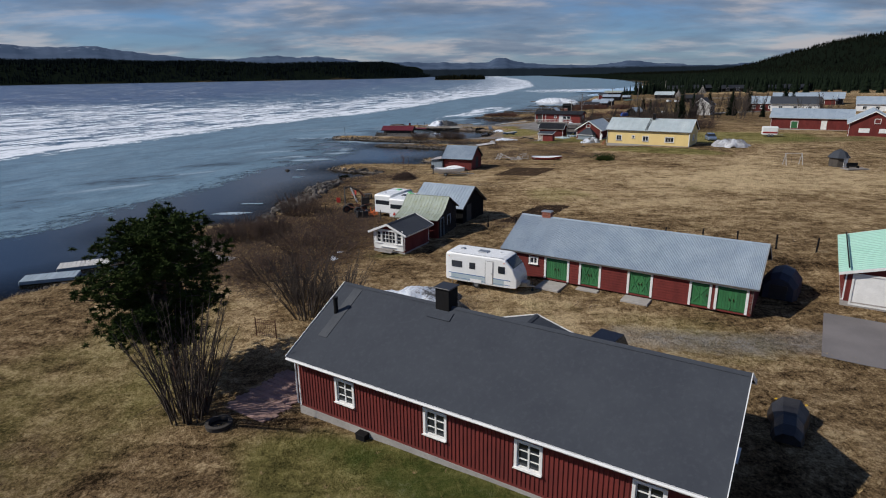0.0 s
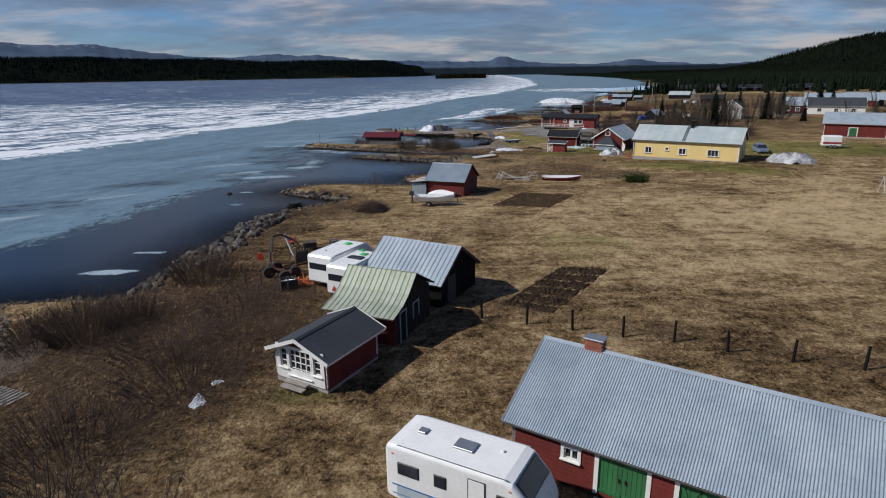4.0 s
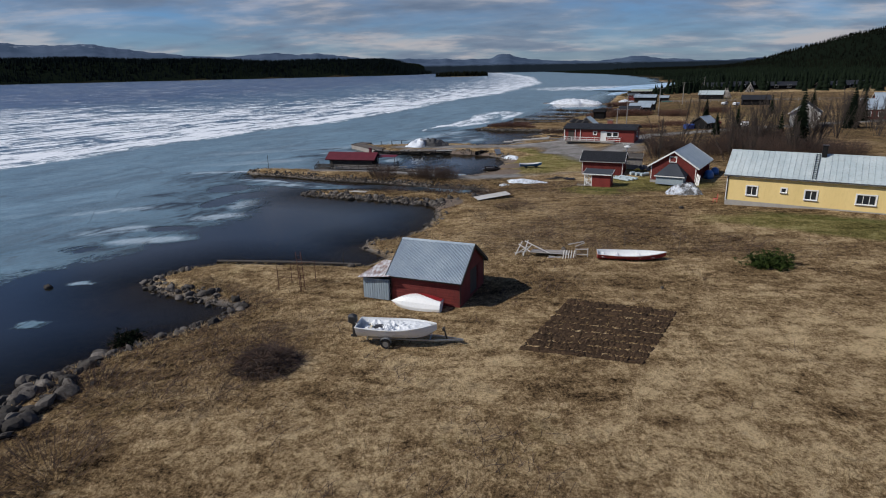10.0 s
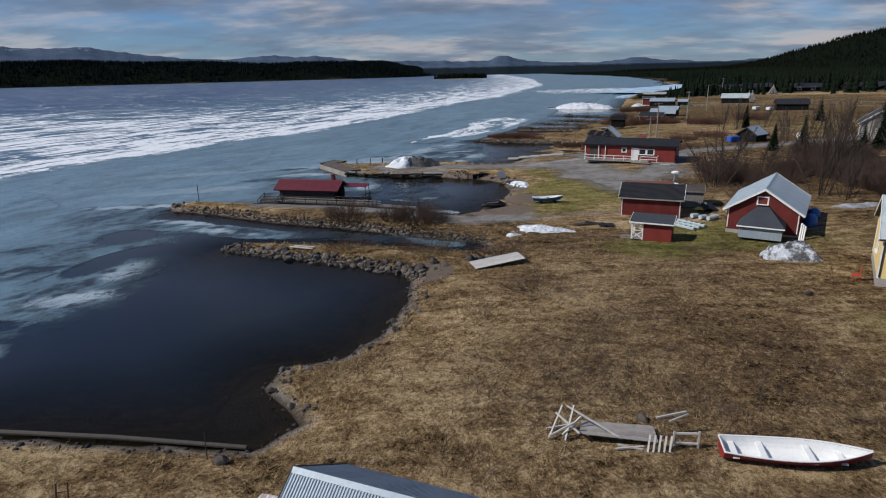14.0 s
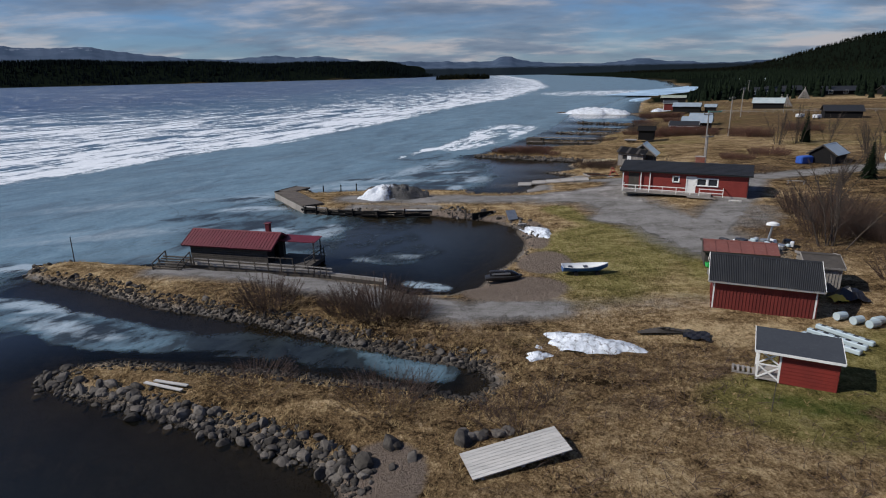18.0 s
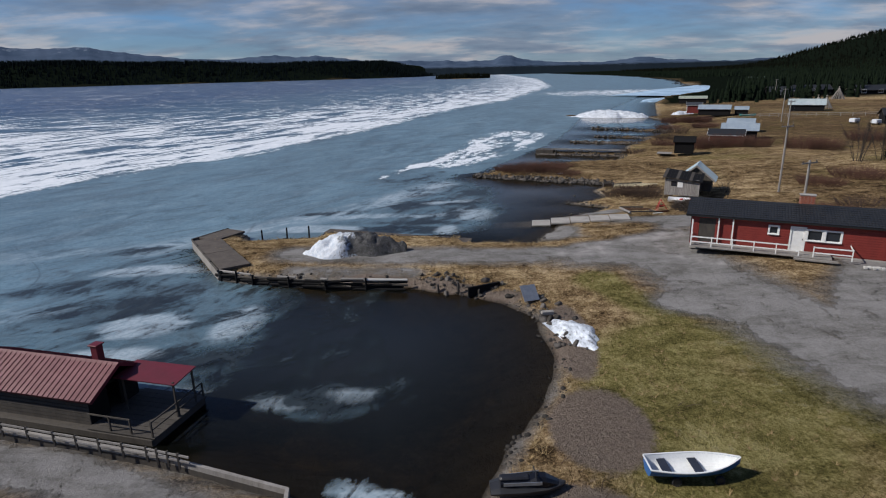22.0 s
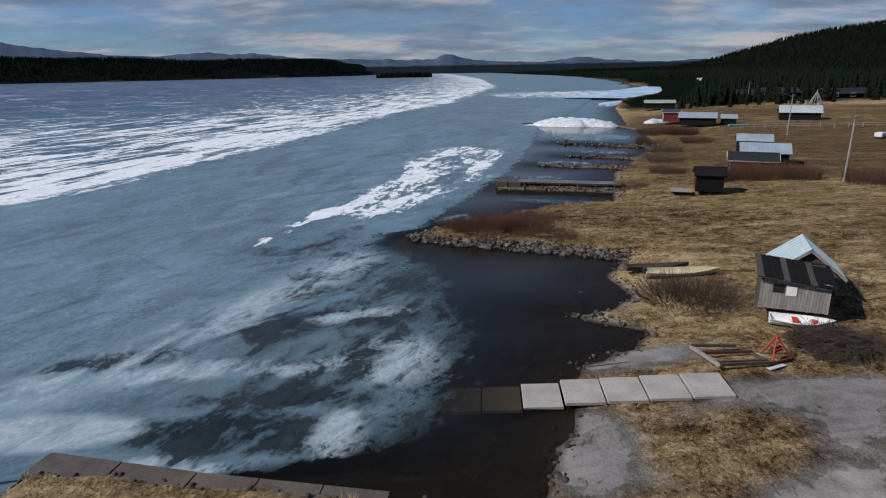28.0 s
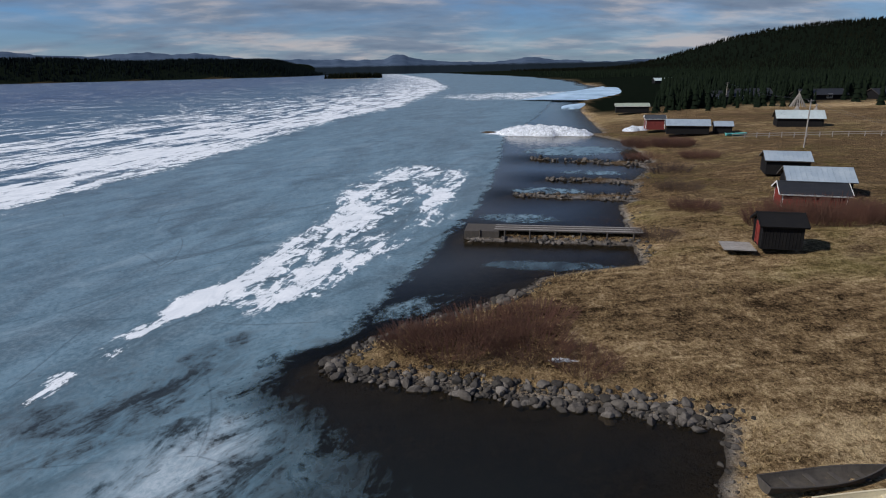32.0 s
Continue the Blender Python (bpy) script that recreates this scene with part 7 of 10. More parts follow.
def forest(name, label, xs, ys, zs, hs, material, sides=6, tiers=4):
    """Many simple jagged conifers in one mesh."""
    n = len(xs)
    g = np.random.default_rng(len(xs))
    tv, tf = [], []
    for k in range(tiers):
        z0, z1, r = k / tiers * .85, min(1.0, (k + 1.9) / tiers * .85 + .04), .19 * (1 - k / tiers) + .03
        o = len(tv)
        tv += [(r * (1.0 if i % 2 else .7) * math.cos(2 * math.pi * i / sides + k), r * (1.0 if i % 2 else .7) * math.sin(2 * math.pi * i / sides + k), z0) for i in range(sides)] + [(0, 0, z1)]
        tf += [(o + i, o + (i + 1) % sides, o + sides) for i in range(sides)]
    tv, tf = np.array(tv), np.array(tf)
    rot = g.uniform(0, 6.28, n)
    wide = g.uniform(.75, 1.25, n)
    v = tv[None] * np.stack([hs * wide, hs * wide, hs], 1)[:, None]
    c, s = np.cos(rot)[:, None], np.sin(rot)[:, None]
    v = np.stack([v[..., 0] * c - v[..., 1] * s, v[..., 0] * s + v[..., 1] * c, v[..., 2]], -1) + np.stack([xs, ys, zs - .3], 1)[:, None]
    f = tf[None] + (np.arange(n) * len(tv))[:, None, None]
    tagged(new(name, from_arrays(name, v.reshape(-1, 3), f.reshape(-1, 3), material)), label, "forest", kind="stuff")


def scatter(n, x0, x1, y0, y1, test):
    x, y = rng.uniform(x0, x1, n), rng.uniform(y0, y1, n)
    k = test(x, y)
    return x[k], y[k]


x, y = scatter(60000, -3200, -60, 900, 3600, lambda x, y: (sdf(FAR_BANK, x, y) > 4) & (sdf(FAR_BANK, x, y) < 560))
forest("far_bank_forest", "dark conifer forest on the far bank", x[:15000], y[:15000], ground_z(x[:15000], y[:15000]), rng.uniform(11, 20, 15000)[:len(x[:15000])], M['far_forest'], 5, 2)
x, y = scatter(700, -96, 60, 1735, 1825, lambda x, y: (((x + 18) / 72) ** 2 + ((y - 1780) / 40) ** 2) < 1)
forest("island_forest", "conifers on the small island", x, y, ground_z(x, y), rng.uniform(9, 15, len(x)), M['hill_forest'], 5, 3)
x, y = scatter(60000, 500, 3200, 700, 3000, lambda x, y: (sdf(LAND, x, y) > 260) & (np.hypot(x, y) < 3400))
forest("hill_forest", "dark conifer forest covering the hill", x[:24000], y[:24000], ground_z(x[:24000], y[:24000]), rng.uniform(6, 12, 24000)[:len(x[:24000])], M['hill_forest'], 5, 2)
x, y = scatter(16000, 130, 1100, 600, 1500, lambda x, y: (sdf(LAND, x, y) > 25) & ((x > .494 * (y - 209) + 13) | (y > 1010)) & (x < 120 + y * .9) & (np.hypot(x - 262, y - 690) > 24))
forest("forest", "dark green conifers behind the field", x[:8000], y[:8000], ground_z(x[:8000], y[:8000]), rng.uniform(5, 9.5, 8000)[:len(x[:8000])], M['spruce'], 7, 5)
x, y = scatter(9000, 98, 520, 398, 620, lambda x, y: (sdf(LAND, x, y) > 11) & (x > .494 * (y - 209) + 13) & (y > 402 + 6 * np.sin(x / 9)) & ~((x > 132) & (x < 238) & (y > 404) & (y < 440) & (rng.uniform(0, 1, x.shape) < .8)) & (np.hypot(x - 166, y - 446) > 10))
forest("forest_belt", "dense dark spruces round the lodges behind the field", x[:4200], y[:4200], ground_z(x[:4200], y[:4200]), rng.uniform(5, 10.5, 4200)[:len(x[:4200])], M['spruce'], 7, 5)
x, y = scatter(3000, 170, 900, 60, 400, lambda x, y: (x > 190 + 60 * np.sin(y / 40)) & (sdf(LAND, x, y) > 60))
forest("forest_edge", "dark green conifers behind the houses", x[:1500], y[:1500], ground_z(x[:1500], y[:1500]), rng.uniform(7, 13, 1500)[:len(x[:1500])], M['spruce'], 7, 5)
x, y = scatter(500, 98, 190, 396, 470, lambda x, y: (sdf(LAND, x, y) > 8) & (x > .494 * (y - 209) + 8) & (x < .494 * (y - 209) + 50))
forest("marina_trees", "young conifers by the marina", x[:120], y[:120], ground_z(x[:120], y[:120]), rng.uniform(3.5, 7, 120)[:len(x[:120])], M['spruce'], 7, 5)


def ico_rock(seed, sub=1):
    bm = bmesh.new()
    bmesh.ops.create_icosphere(bm, subdivisions=sub, radius=1.0)
    g = np.random.default_rng(seed)
    sc = Vector((g.uniform(.8, 1.3), g.uniform(.65, 1.0), g.uniform(.5, .8)))
    planes = [(Vector(g.normal(0, 1, 3)).normalized(), g.uniform(.5, .85)) for _ in range(11)]
    for v in bm.verts:
        p = v.co.copy() * g.uniform(.92, 1.06)
        for nrm, dist in planes:
            e = p.dot(nrm) - dist
            if e > 0:
                p -= nrm * e * .85
        v.co = Vector((p.x * sc.x, p.y * sc.y, p.z * sc.z))
    me = bpy.data.meshes.new("stone")
    bm.to_mesh(me)
    bm.free()
    me.materials.append(M['stone'])
    return me


ROCKS = [ico_rock(s, 2 if s < 34 else 2) for s in range(30, 38)]


def chain_points(pts, n, g):
    seg = [math.dist(a, b) for a, b in zip(pts, pts[1:])]
    out = []
    for u in g.uniform(0, sum(seg), n):
        k = 0
        while u > seg[k] and k < len(seg) - 1:
            u -= seg[k]
            k += 1
        (ax, ay), (bx, by) = pts[k], pts[k + 1]
        t = min(1, u / seg[k])
        out.append((ax + (bx - ax) * t, ay + (by - ay) * t, (by - ay) / seg[k], -(bx - ax) / seg[k]))
    return out


def stone_row(label, pts, n, lo, hi, smin, smax, seed, category="stones"):
    """A bank of piled boulders along a line; lo, hi: how far they lie to the line's right (the land)."""
    g = np.random.default_rng(seed)
    cx, cy = pts[len(pts) // 2]
    t = thing("stone_bank", cx, cy, 0, 0, label, category)
    for x, y, nx, ny in chain_points(pts, n, g):
        o = g.uniform(lo, hi)
        x, y = x + nx * o + g.normal(0, .15), y + ny * o + g.normal(0, .15)
        s = smin + (smax - smin) * g.uniform(0, 1) ** 2.6
        z = max(gz(x, y), -.35) + s * .18
        part("stone", ROCKS[int(g.integers(len(ROCKS)))], None, t, m=pose(x - cx, y - cy, z, *g.uniform(-25, 25, 2), g.uniform(0, 360)) @ Matrix.Diagonal((s, s, s, 1)))
    return t


stone_row("grey boulders piled along the stone jetty", [(23.6, 232), (17.5, 234.9), (10.8, 237.5), (3.7, 240.6)], 290, -.5, 1.3, .16, .52, 50)
stone_row("pale boulders round the end of the stone jetty", [(3.7, 240.6), (3.7, 242.1), (6.2, 244.6), (9.3, 246.8), (14.6, 249.2), (18.6, 252)], 120, -.4, 1.4, .16, .62, 51)
stone_row("grey boulders along the lower jetty", [(-1.5, 138.6), (-4.7, 140.4), (-8.5, 142.2), (-14.6, 144.5), (-21.4, 146.8), (-22.7, 148.6)], 290, -.5, 1.2, .16, .5, 52)
stone_row("large boulders at the root of the jetty", [(-3.2, 140.3), (2.5, 141.6), (4.5, 141.4)], 12, -.4, .8, .4, .75, 53)
stone_row("gravelly stones along the harbour spit", [(3.2, 149.2), (.3, 150), (-8.7, 154.2), (-15.2, 157), (-20.5, 158.5), (-27.8, 162.2), (-36.8, 165.9), (-38.3, 168.2), (-35.3, 170.6)], 290, -.3, 1.6, .12, .36, 54)
stone_row("loose boulders on the river bank by the scrub", [(-25.6, 68), (-25.3, 72), (-25.6, 79), (-24.4, 83), (-24.8, 88), (-23.6, 93.6), (-21.6, 97.4)], 290, -.4, 2.3, .18, .75, 55)
stone_row("pale tumbled boulders on the bank behind the scrub", [(-25.3, 72), (-25.6, 79), (-24.4, 83), (-24.8, 88), (-23.6, 93.6)], 230, 1.6, 4.6, .2, .8, 67)
stone_row("stones round the point of the meadow", [(-21.6, 97.4), (-18.2, 101), (-16.2, 103.5), (-16.4, 105.2), (-19, 106.2), (-23, 107.7), (-26.3, 110.8), (-24, 114)], 230, -.3, 1.5, .14, .5, 56)
stone_row("stones on the shore of the bay", [(-6.3, 117), (-9.2, 120.5), (-8.9, 123), (-5.5, 124.2), (-3.7, 127.6), (-2.7, 132.5), (-2.8, 138.2)], 110, -.2, 1.6, .1, .35, 57)
stone_row("stones below the quay and the basin bank", [(7.9, 176), (7.5, 182), (5.3, 185), (2.6, 186.5), (-1.5, 188.2)], 130, .1, 2.4, .1, .42, 58)
stone_row("stones on the small point by the canoes", [(13.3, 212.6), (17.8, 214.6), (19.4, 216.6), (14.6, 219.8), (18.5, 220.4), (20.9, 223), (20.2, 227.5), (23.3, 232)], 110, -.3, .9, .08, .3, 59)
stone_row("stone filling of the first pier", [(33.5, 262), (16.6, 266.8)], 90, -.6, .6, .16, .42, 60)
stone_row("stone filling of the second pier", [(41, 281), (26.5, 287), (26.5, 289), (42, 284.5)], 110, -.5, .8, .2, .5, 61)
stone_row("stone filling of the third pier", [(46.3, 292), (34.5, 298), (34.7, 299.6), (47.5, 295.5)], 90, -.5, .8, .2, .5, 62)
stone_row("stone filling of the fourth pier", [(55.5, 306.5), (38.2, 319.6), (38.4, 321.4), (58, 310.5)], 110, -.5, .8, .25, .6, 63)
stone_row("stones along the shore by the huts", [(30.4, 256.4), (33, 262), (38, 279), (46, 292), (56, 306)], 100, -.4, 1.6, .15, .4, 64)
stone_row("stones on the little point by the landing stage", [(-28.6, 53), (-28.5, 58), (-33, 63.5), (-37.5, 65.3), (-33, 66.8), (-25.6, 68)], 130, -.3, 1.4, .12, .4, 65)
stone_row("stones on the shore below the pine", [(-46, 0), (-40, 30), (-37.5, 44), (-33, 49), (-28.6, 53)], 90, -.3, 1.0, .12, .4, 66)
for x, y, s in ((-33.6, 109.6, .55), (22.3, 221.9, .2), (17.2, 224.2, .28), (-14.8, 144.0, .6), (10.0, 116.0, .35), (15.6, 105.8, .2), (25.5, 131, .4), (-8.8, 113.6, .5)):
    t = thing("boulder", x, y, max(gz(x, y), -.1), 0, "single grey boulder lying by itself", "boulder")
    part("stone", ROCKS[int(s * 10) % 8], None, t, m=pose(0, 0, s * .2, 10, 5, s * 300) @ Matrix.Diagonal((s, s, s, 1)))


def pebbles(n=9000):
    """Small stones on the banks, in one mesh."""
    g = np.random.default_rng(3)
    bm = bmesh.new()
    bmesh.ops.create_icosphere(bm, subdivisions=1, radius=1.0)
    tf = np.array([[v.index for v in f.verts] for f in bm.faces])
    tv = np.array([v.co[:] for v in bm.verts])
    bm.free()
    x, y = g.uniform(-40, 40, n * 40), g.uniform(40, 262, n * 40)
    d = sdf(LAND, x, y)
    rocky = ((y > 138) & (y < 172) & (x < 4)) | ((y > 232) & (y < 254)) | ((y > 66) & (y < 100) & (x < -18))
    k = (d > -.45) & (d < np.where(rocky, 1.7, 1.1)) & (g.uniform(0, 1, d.shape) < np.where(rocky, 1.0, .15) * np.where(d > .9, .45, 1.0))
    k &= ~((x < 4) & (y < 172) & (y > np.interp(x, [-24, -15, -6, 2], [165, 163.5, 159.5, 155.5])))
    x, y = x[k][:n], y[k][:n]
    z = ground_z(x, y)
    s = .045 + .15 * g.uniform(0, 1, len(x)) ** 2
    rnd = g.uniform(.6, 1.4, (len(x), 1, 3))
    v = tv[None] * rnd * s[:, None, None] * np.array([1, 1, .7]) + np.stack([x, y, z], 1)[:, None]
    f = tf[None] + (np.arange(len(x)) * len(tv))[:, None, None]
    tagged(new("pebbles", from_arrays("pebbles", v.reshape(-1, 3), f.reshape(-1, 3), M['stone'])), "small grey stones strewn along the water's edge", "stones", kind="stuff")


pebbles(11500)


def at_ground(values, x, y):
    """A ground field at the nearest grid line."""
    i = np.clip(np.searchsorted(gx, x), 0, len(gx) - 1)
    j = np.clip(np.searchsorted(gy, y), 0, len(gy) - 1)
    return values.reshape(len(gy), len(gx))[j, i]


def grass(n=150000):
    """Dry tussocks over the rough ground, one mesh."""
    g = np.random.default_rng(5)
    x, y = g.uniform(-42, 55, n), g.uniform(-4, 270, n)
    d = sdf(LAND, x, y)
    clump = wobble(x, y, 3.1, .4) + .6 * wobble(x, y, 1.3, 2.2)
    near_bank = np.exp(-np.maximum(d - 1, 0) / 5)
    keep = (d > .5) & (at_ground(gravel, x, y) < .3) & (at_ground(sand, x, y) < .3) & (g.uniform(0, 1, n) < .05 + .6 * near_bank + .15 * (clump > .35) + .3 * at_ground(dark, x, y))
    x, y = x[keep], y[keep]
    z = ground_z(x, y)
    k = 9
    m = len(x)
    c = np.repeat(np.stack([x, y, z - .02], 1), k, 0)
    a = g.uniform(0, 2 * np.pi, m * k)
    lean = g.uniform(.7, 2.2, m * k)
    h = np.repeat(g.uniform(.07, .19, m) * (1 + .7 * np.exp(-np.maximum(sdf(LAND, x, y) - 1, 0) / 4)), k) * g.uniform(.6, 1.2, m * k)
    tip = c + np.stack([np.cos(a) * lean * h, np.sin(a) * lean * h, h], 1)
    w = np.stack([-np.sin(a), np.cos(a), np.zeros(m * k)], 1) * (.04 * h + .007)[:, None]
    mid = (c + tip) / 2 + np.array([0, 0, .06]) * h[:, None]
    v = np.stack([c - w, c + w, tip], 1).reshape(-1, 3)
    tagged(new("dry_grass", from_arrays("dry_grass", v, np.arange(len(v)).reshape(-1, 3), M['straw'])), "tussocks of dry straw-coloured grass", "grass", kind="stuff")


grass()


def scrub(n=42000):
    """Matted brown stalks and low twigs on the rough bank, one mesh."""
    g = np.random.default_rng(8)
    x, y = g.uniform(-34, 34, n * 9), g.uniform(34, 250, n * 9)
    ok = (sdf(LAND, x, y) > .3) & (at_ground(gravel, x, y) < .3)
    x, y = x[ok], y[ok]
    ok = g.uniform(0, 1, len(x)) < np.clip(at_ground(dark, x, y) - .15 + .25 * wobble(x, y, 1.7, 3), 0, 1)
    x, y = x[ok][:n], y[ok][:n]
    m = len(x)
    p0 = np.stack([x, y, ground_z(x, y) - .05], 1)
    a = .9 + .7 * wobble(x, y, 4.0, 1) + g.normal(0, .9, m)
    d = np.stack([np.cos(a) * 1.1, np.sin(a) * 1.1, g.uniform(.25, 1.1, m)], 1)
    ln = g.uniform(.35, 1.0, m)
    v, f, _ = stem_mesh(p0, d, ln, np.full(m, .019), np.full(m, .008), g.normal(0, .15, (m, 3)) - np.array([0, 0, .25]), 2)
    tagged(new("scrub", from_arrays("scrub", v, f, M['willow'])), "matted dead brown stalks and low twigs", "scrub", kind="stuff")


scrub()

# ---- things: vehicles, boats, yard and harbour ----


def wheel(parent, x, y, z, r=.3, w=.18, name="wheel", rz=0.0, rim='galv'):
    """Axle along local y."""
    m = pose(x, y, z, 90, 0, rz)
    prof = [(r * .62, -w / 2), (r * .93, -w / 2), (r, -w * .3), (r, w * .3), (r * .93, w / 2), (r * .62, w / 2)]
    t = MB().loft([[(a * math.cos(q), a * math.sin(q), b) for q in [2 * math.pi * i / 18 for i in range(18)]] for a, b in prof], caps=False)
    t.loft([[(r * .62 * math.cos(q), r * .62 * math.sin(q), b) for q in [2 * math.pi * i / 18 for i in range(18)]] for b in (w / 2, -w / 2)], caps=False)
    wh = part(name, t, M['rubber'], parent, m=m)
    hub = MB().loft([[(a * math.cos(q), a * math.sin(q), b) for q in [2 * math.pi * i / 14 for i in range(14)]] for a, b in ((r * .63, -w * .3), (r * .2, -w * .42), (r * .2, w * .42), (r * .63, w * .3))], caps=True)
    part("rim", hub, M[rim], wh)
    return wh


def rounded_section(w, z0, z1, r=.12, n=4):
    """A closed ring in the y-z plane with rounded upper corners."""
    pts = [(-w / 2, z0), (w / 2, z0)]
    for k in range(n + 1):
        a = math.pi / 2 * k / n
        pts.append((w / 2 - r + r * math.cos(a), z1 - r + r * math.sin(a)))
    for k in range(n + 1):
        a = math.pi / 2 + math.pi / 2 * k / n
        pts.append((-w / 2 + r + r * math.cos(a), z1 - r + r * math.sin(a)))
    return pts


def caravan(x, y, ang, L, W, label, windows, slant=.75, hatches=(), rear=False, wheel_x=-.2, door=None):
    """A touring caravan; its nose with the drawbar at local +x, the side with windows at local -y."""
    c = thing("caravan", x, y, gz(x, y), ang, label, "caravan")
    z0, z1 = .42, 2.62
    rings = []
    for xx, k0, top, inset in ((-L / 2, .14, z1 - .16, .10), (-L / 2 + .1, .03, z1 - .04, .03), (-L / 2 + .5, 0, z1, 0), (L / 2 - 1.25, 0, z1, 0), (L / 2 - .95, 0, z1 - .09, 0), (L / 2 - slant * .45, .02, z1 - .75, .02), (L / 2 - .05, .05, z1 - 1.35, .05), (L / 2, .16, z1 - 1.5, .1)):
        rings.append([(xx, yy, zz) for yy, zz in rounded_section(W - 2 * inset, z0 + k0, top, .16)])
    part("body", MB().loft(rings), M['plastic_white'], c, smooth=False)
    part("skirt_stripe", MB().box((-.1, -W / 2 - .006, 1.0), (L - .8, .012, .05)).box((-.1, -W / 2 - .006, .62), (L - .8, .012, .03)).box((-.1, W / 2 + .006, 1.0), (L - .8, .012, .05)), M['boat_blue'], c, "thin blue stripes")
    part("lower_panel", MB().box((-.25, -W / 2 - .004, .74), (L - 1.5, .012, .46)).box((-.25, W / 2 + .004, .74), (L - 1.5, .012, .46)), M['pale_blue'], c, "pale blue lower panel")
    for hx in (-L / 2 + .35, L / 2 - 1.0):
        part("marker_light", MB().cbox((hx, -W / 2 - .012, 2.3), (.09, .03, .05), .01), M['orange'], c, "small amber marker light")
    part("roof_rail", MB().box((-.3, -W / 2 + .10, z1 - .02), (L - 1.6, .03, .05)).box((-.3, W / 2 - .10, z1 - .02), (L - 1.6, .03, .05)), M['galv'], c)
    for wx, wz, ww, wh in windows:
        wn = part("window", MB().cbox((wx, -W / 2 - .005, wz), (ww, .05, wh), .02), M['dark_plastic'], c)
        part("pane", MB().box((wx, -W / 2 - .034, wz), (ww - .08, .01, wh - .08)), M['glass'], wn)
        wn = part("window", MB().cbox((wx, W / 2 + .005, wz), (ww, .05, wh), .02), M['dark_plastic'], c)
        part("pane", MB().box((wx, W / 2 + .034, wz), (ww - .08, .01, wh - .08)), M['glass'], wn)
    if door is not None:
        dp = part("door", MB().cbox((door, -W / 2 - .014, 1.4), (.6, .035, 1.75), .012), M['plastic_white'], c)
        part("door_seal", MB().box((door - .315, -W / 2 - .012, 1.4), (.025, .03, 1.8)).box((door + .315, -W / 2 - .012, 1.4), (.025, .03, 1.8)).box((door, -W / 2 - .012, 2.29), (.65, .03, .025)), M['dark_plastic'], dp)
        part("handle", MB().cbox((door + .22, -W / 2 - .045, 1.35), (.1, .03, .05), .01), M['dark_plastic'], dp)
    if slant > .3:
        fx0, fz0, fx1, fz1 = L / 2 - .92, z1 - .10, L / 2 - slant * .45, z1 - .75
        nx, nz = (fz0 - fz1), (fx1 - fx0)
        nl = math.hypot(nx, nz)
        for lift, grow, nm, mt in ((.012, .0, "front_window_frame", 'dark_plastic'), (.030, -.05, "front_window", 'glass')):
            pts = []
            for t in (.04 - grow, .97 + grow):
                px, pz = fx0 + (fx1 - fx0) * t + nx / nl * lift, fz0 + (fz1 - fz0) * t + nz / nl * lift
                pts.append((px, pz))
            w2 = W / 2 - .22 + grow
            part(nm, MB().loft([[(x_, -w2, z_) for x_, z_ in pts] + [(x_ + nx / nl * .02, -w2, z_ + nz / nl * .02) for x_, z_ in pts[::-1]],
                                [(x_, w2, z_) for x_, z_ in pts] + [(x_ + nx / nl * .02, w2, z_ + nz / nl * .02) for x_, z_ in pts[::-1]]]), M[mt], c)
    if rear:
        part("rear_window", MB().cbox((-L / 2 + .02, 0, 1.72), (.08, W - .45, .5), .02), M['glass'], c)
        for s in (-1, 1):
            part("tail_light", MB().cbox((-L / 2 + .09, s * (W / 2 - .25), .72), (.06, .3, .14), .02), M['machine_red'], c)
        part("bumper", MB().cbox((-L / 2 + .12, 0, .58), (.12, W - .2, .1), .02), M['galv'], c)
    for hx, hy, sx, sy, mt in hatches:
        part("roof_hatch", MB().cbox((hx, hy, z1 + .04), (sx, sy, .08), .02), M[mt], c)
    for s in (-1, 1):
        wheel(c, wheel_x, s * (W / 2 - .12), .3, .3, .18)
    part("wheel_arch", MB().cbox((wheel_x, -W / 2 - .008, .58), (.95, .02, .3), .008), M['plastic_white'], c)
    dr = part("drawbar", MB().beam((L / 2 - .3, -.45, .42), (L / 2 + 1.0, 0, .45), .07, .09).beam((L / 2 - .3, .45, .42), (L / 2 + 1.0, 0, .45), .07, .09).cbox((L / 2 + .3, 0, .62), (.5, .7, .35), .05), M['galv'], c)
    part("jockey_wheel", MB().tube([(L / 2 + .8, .12, .1), (L / 2 + .8, .12, .75)], .03, .03, 8).tube([(L / 2 + .8, .07, .1), (L / 2 + .8, .17, .1)], .1, .1, 12), M['dark_plastic'], dr)
    for s in (-1, 1):
        part("corner_steady", MB().tube([(-L / 2 + .4, s * .8, .5), (-L / 2 + .4, s * .8, .02)], .03, .03, 6), M['galv'], c)
    return c


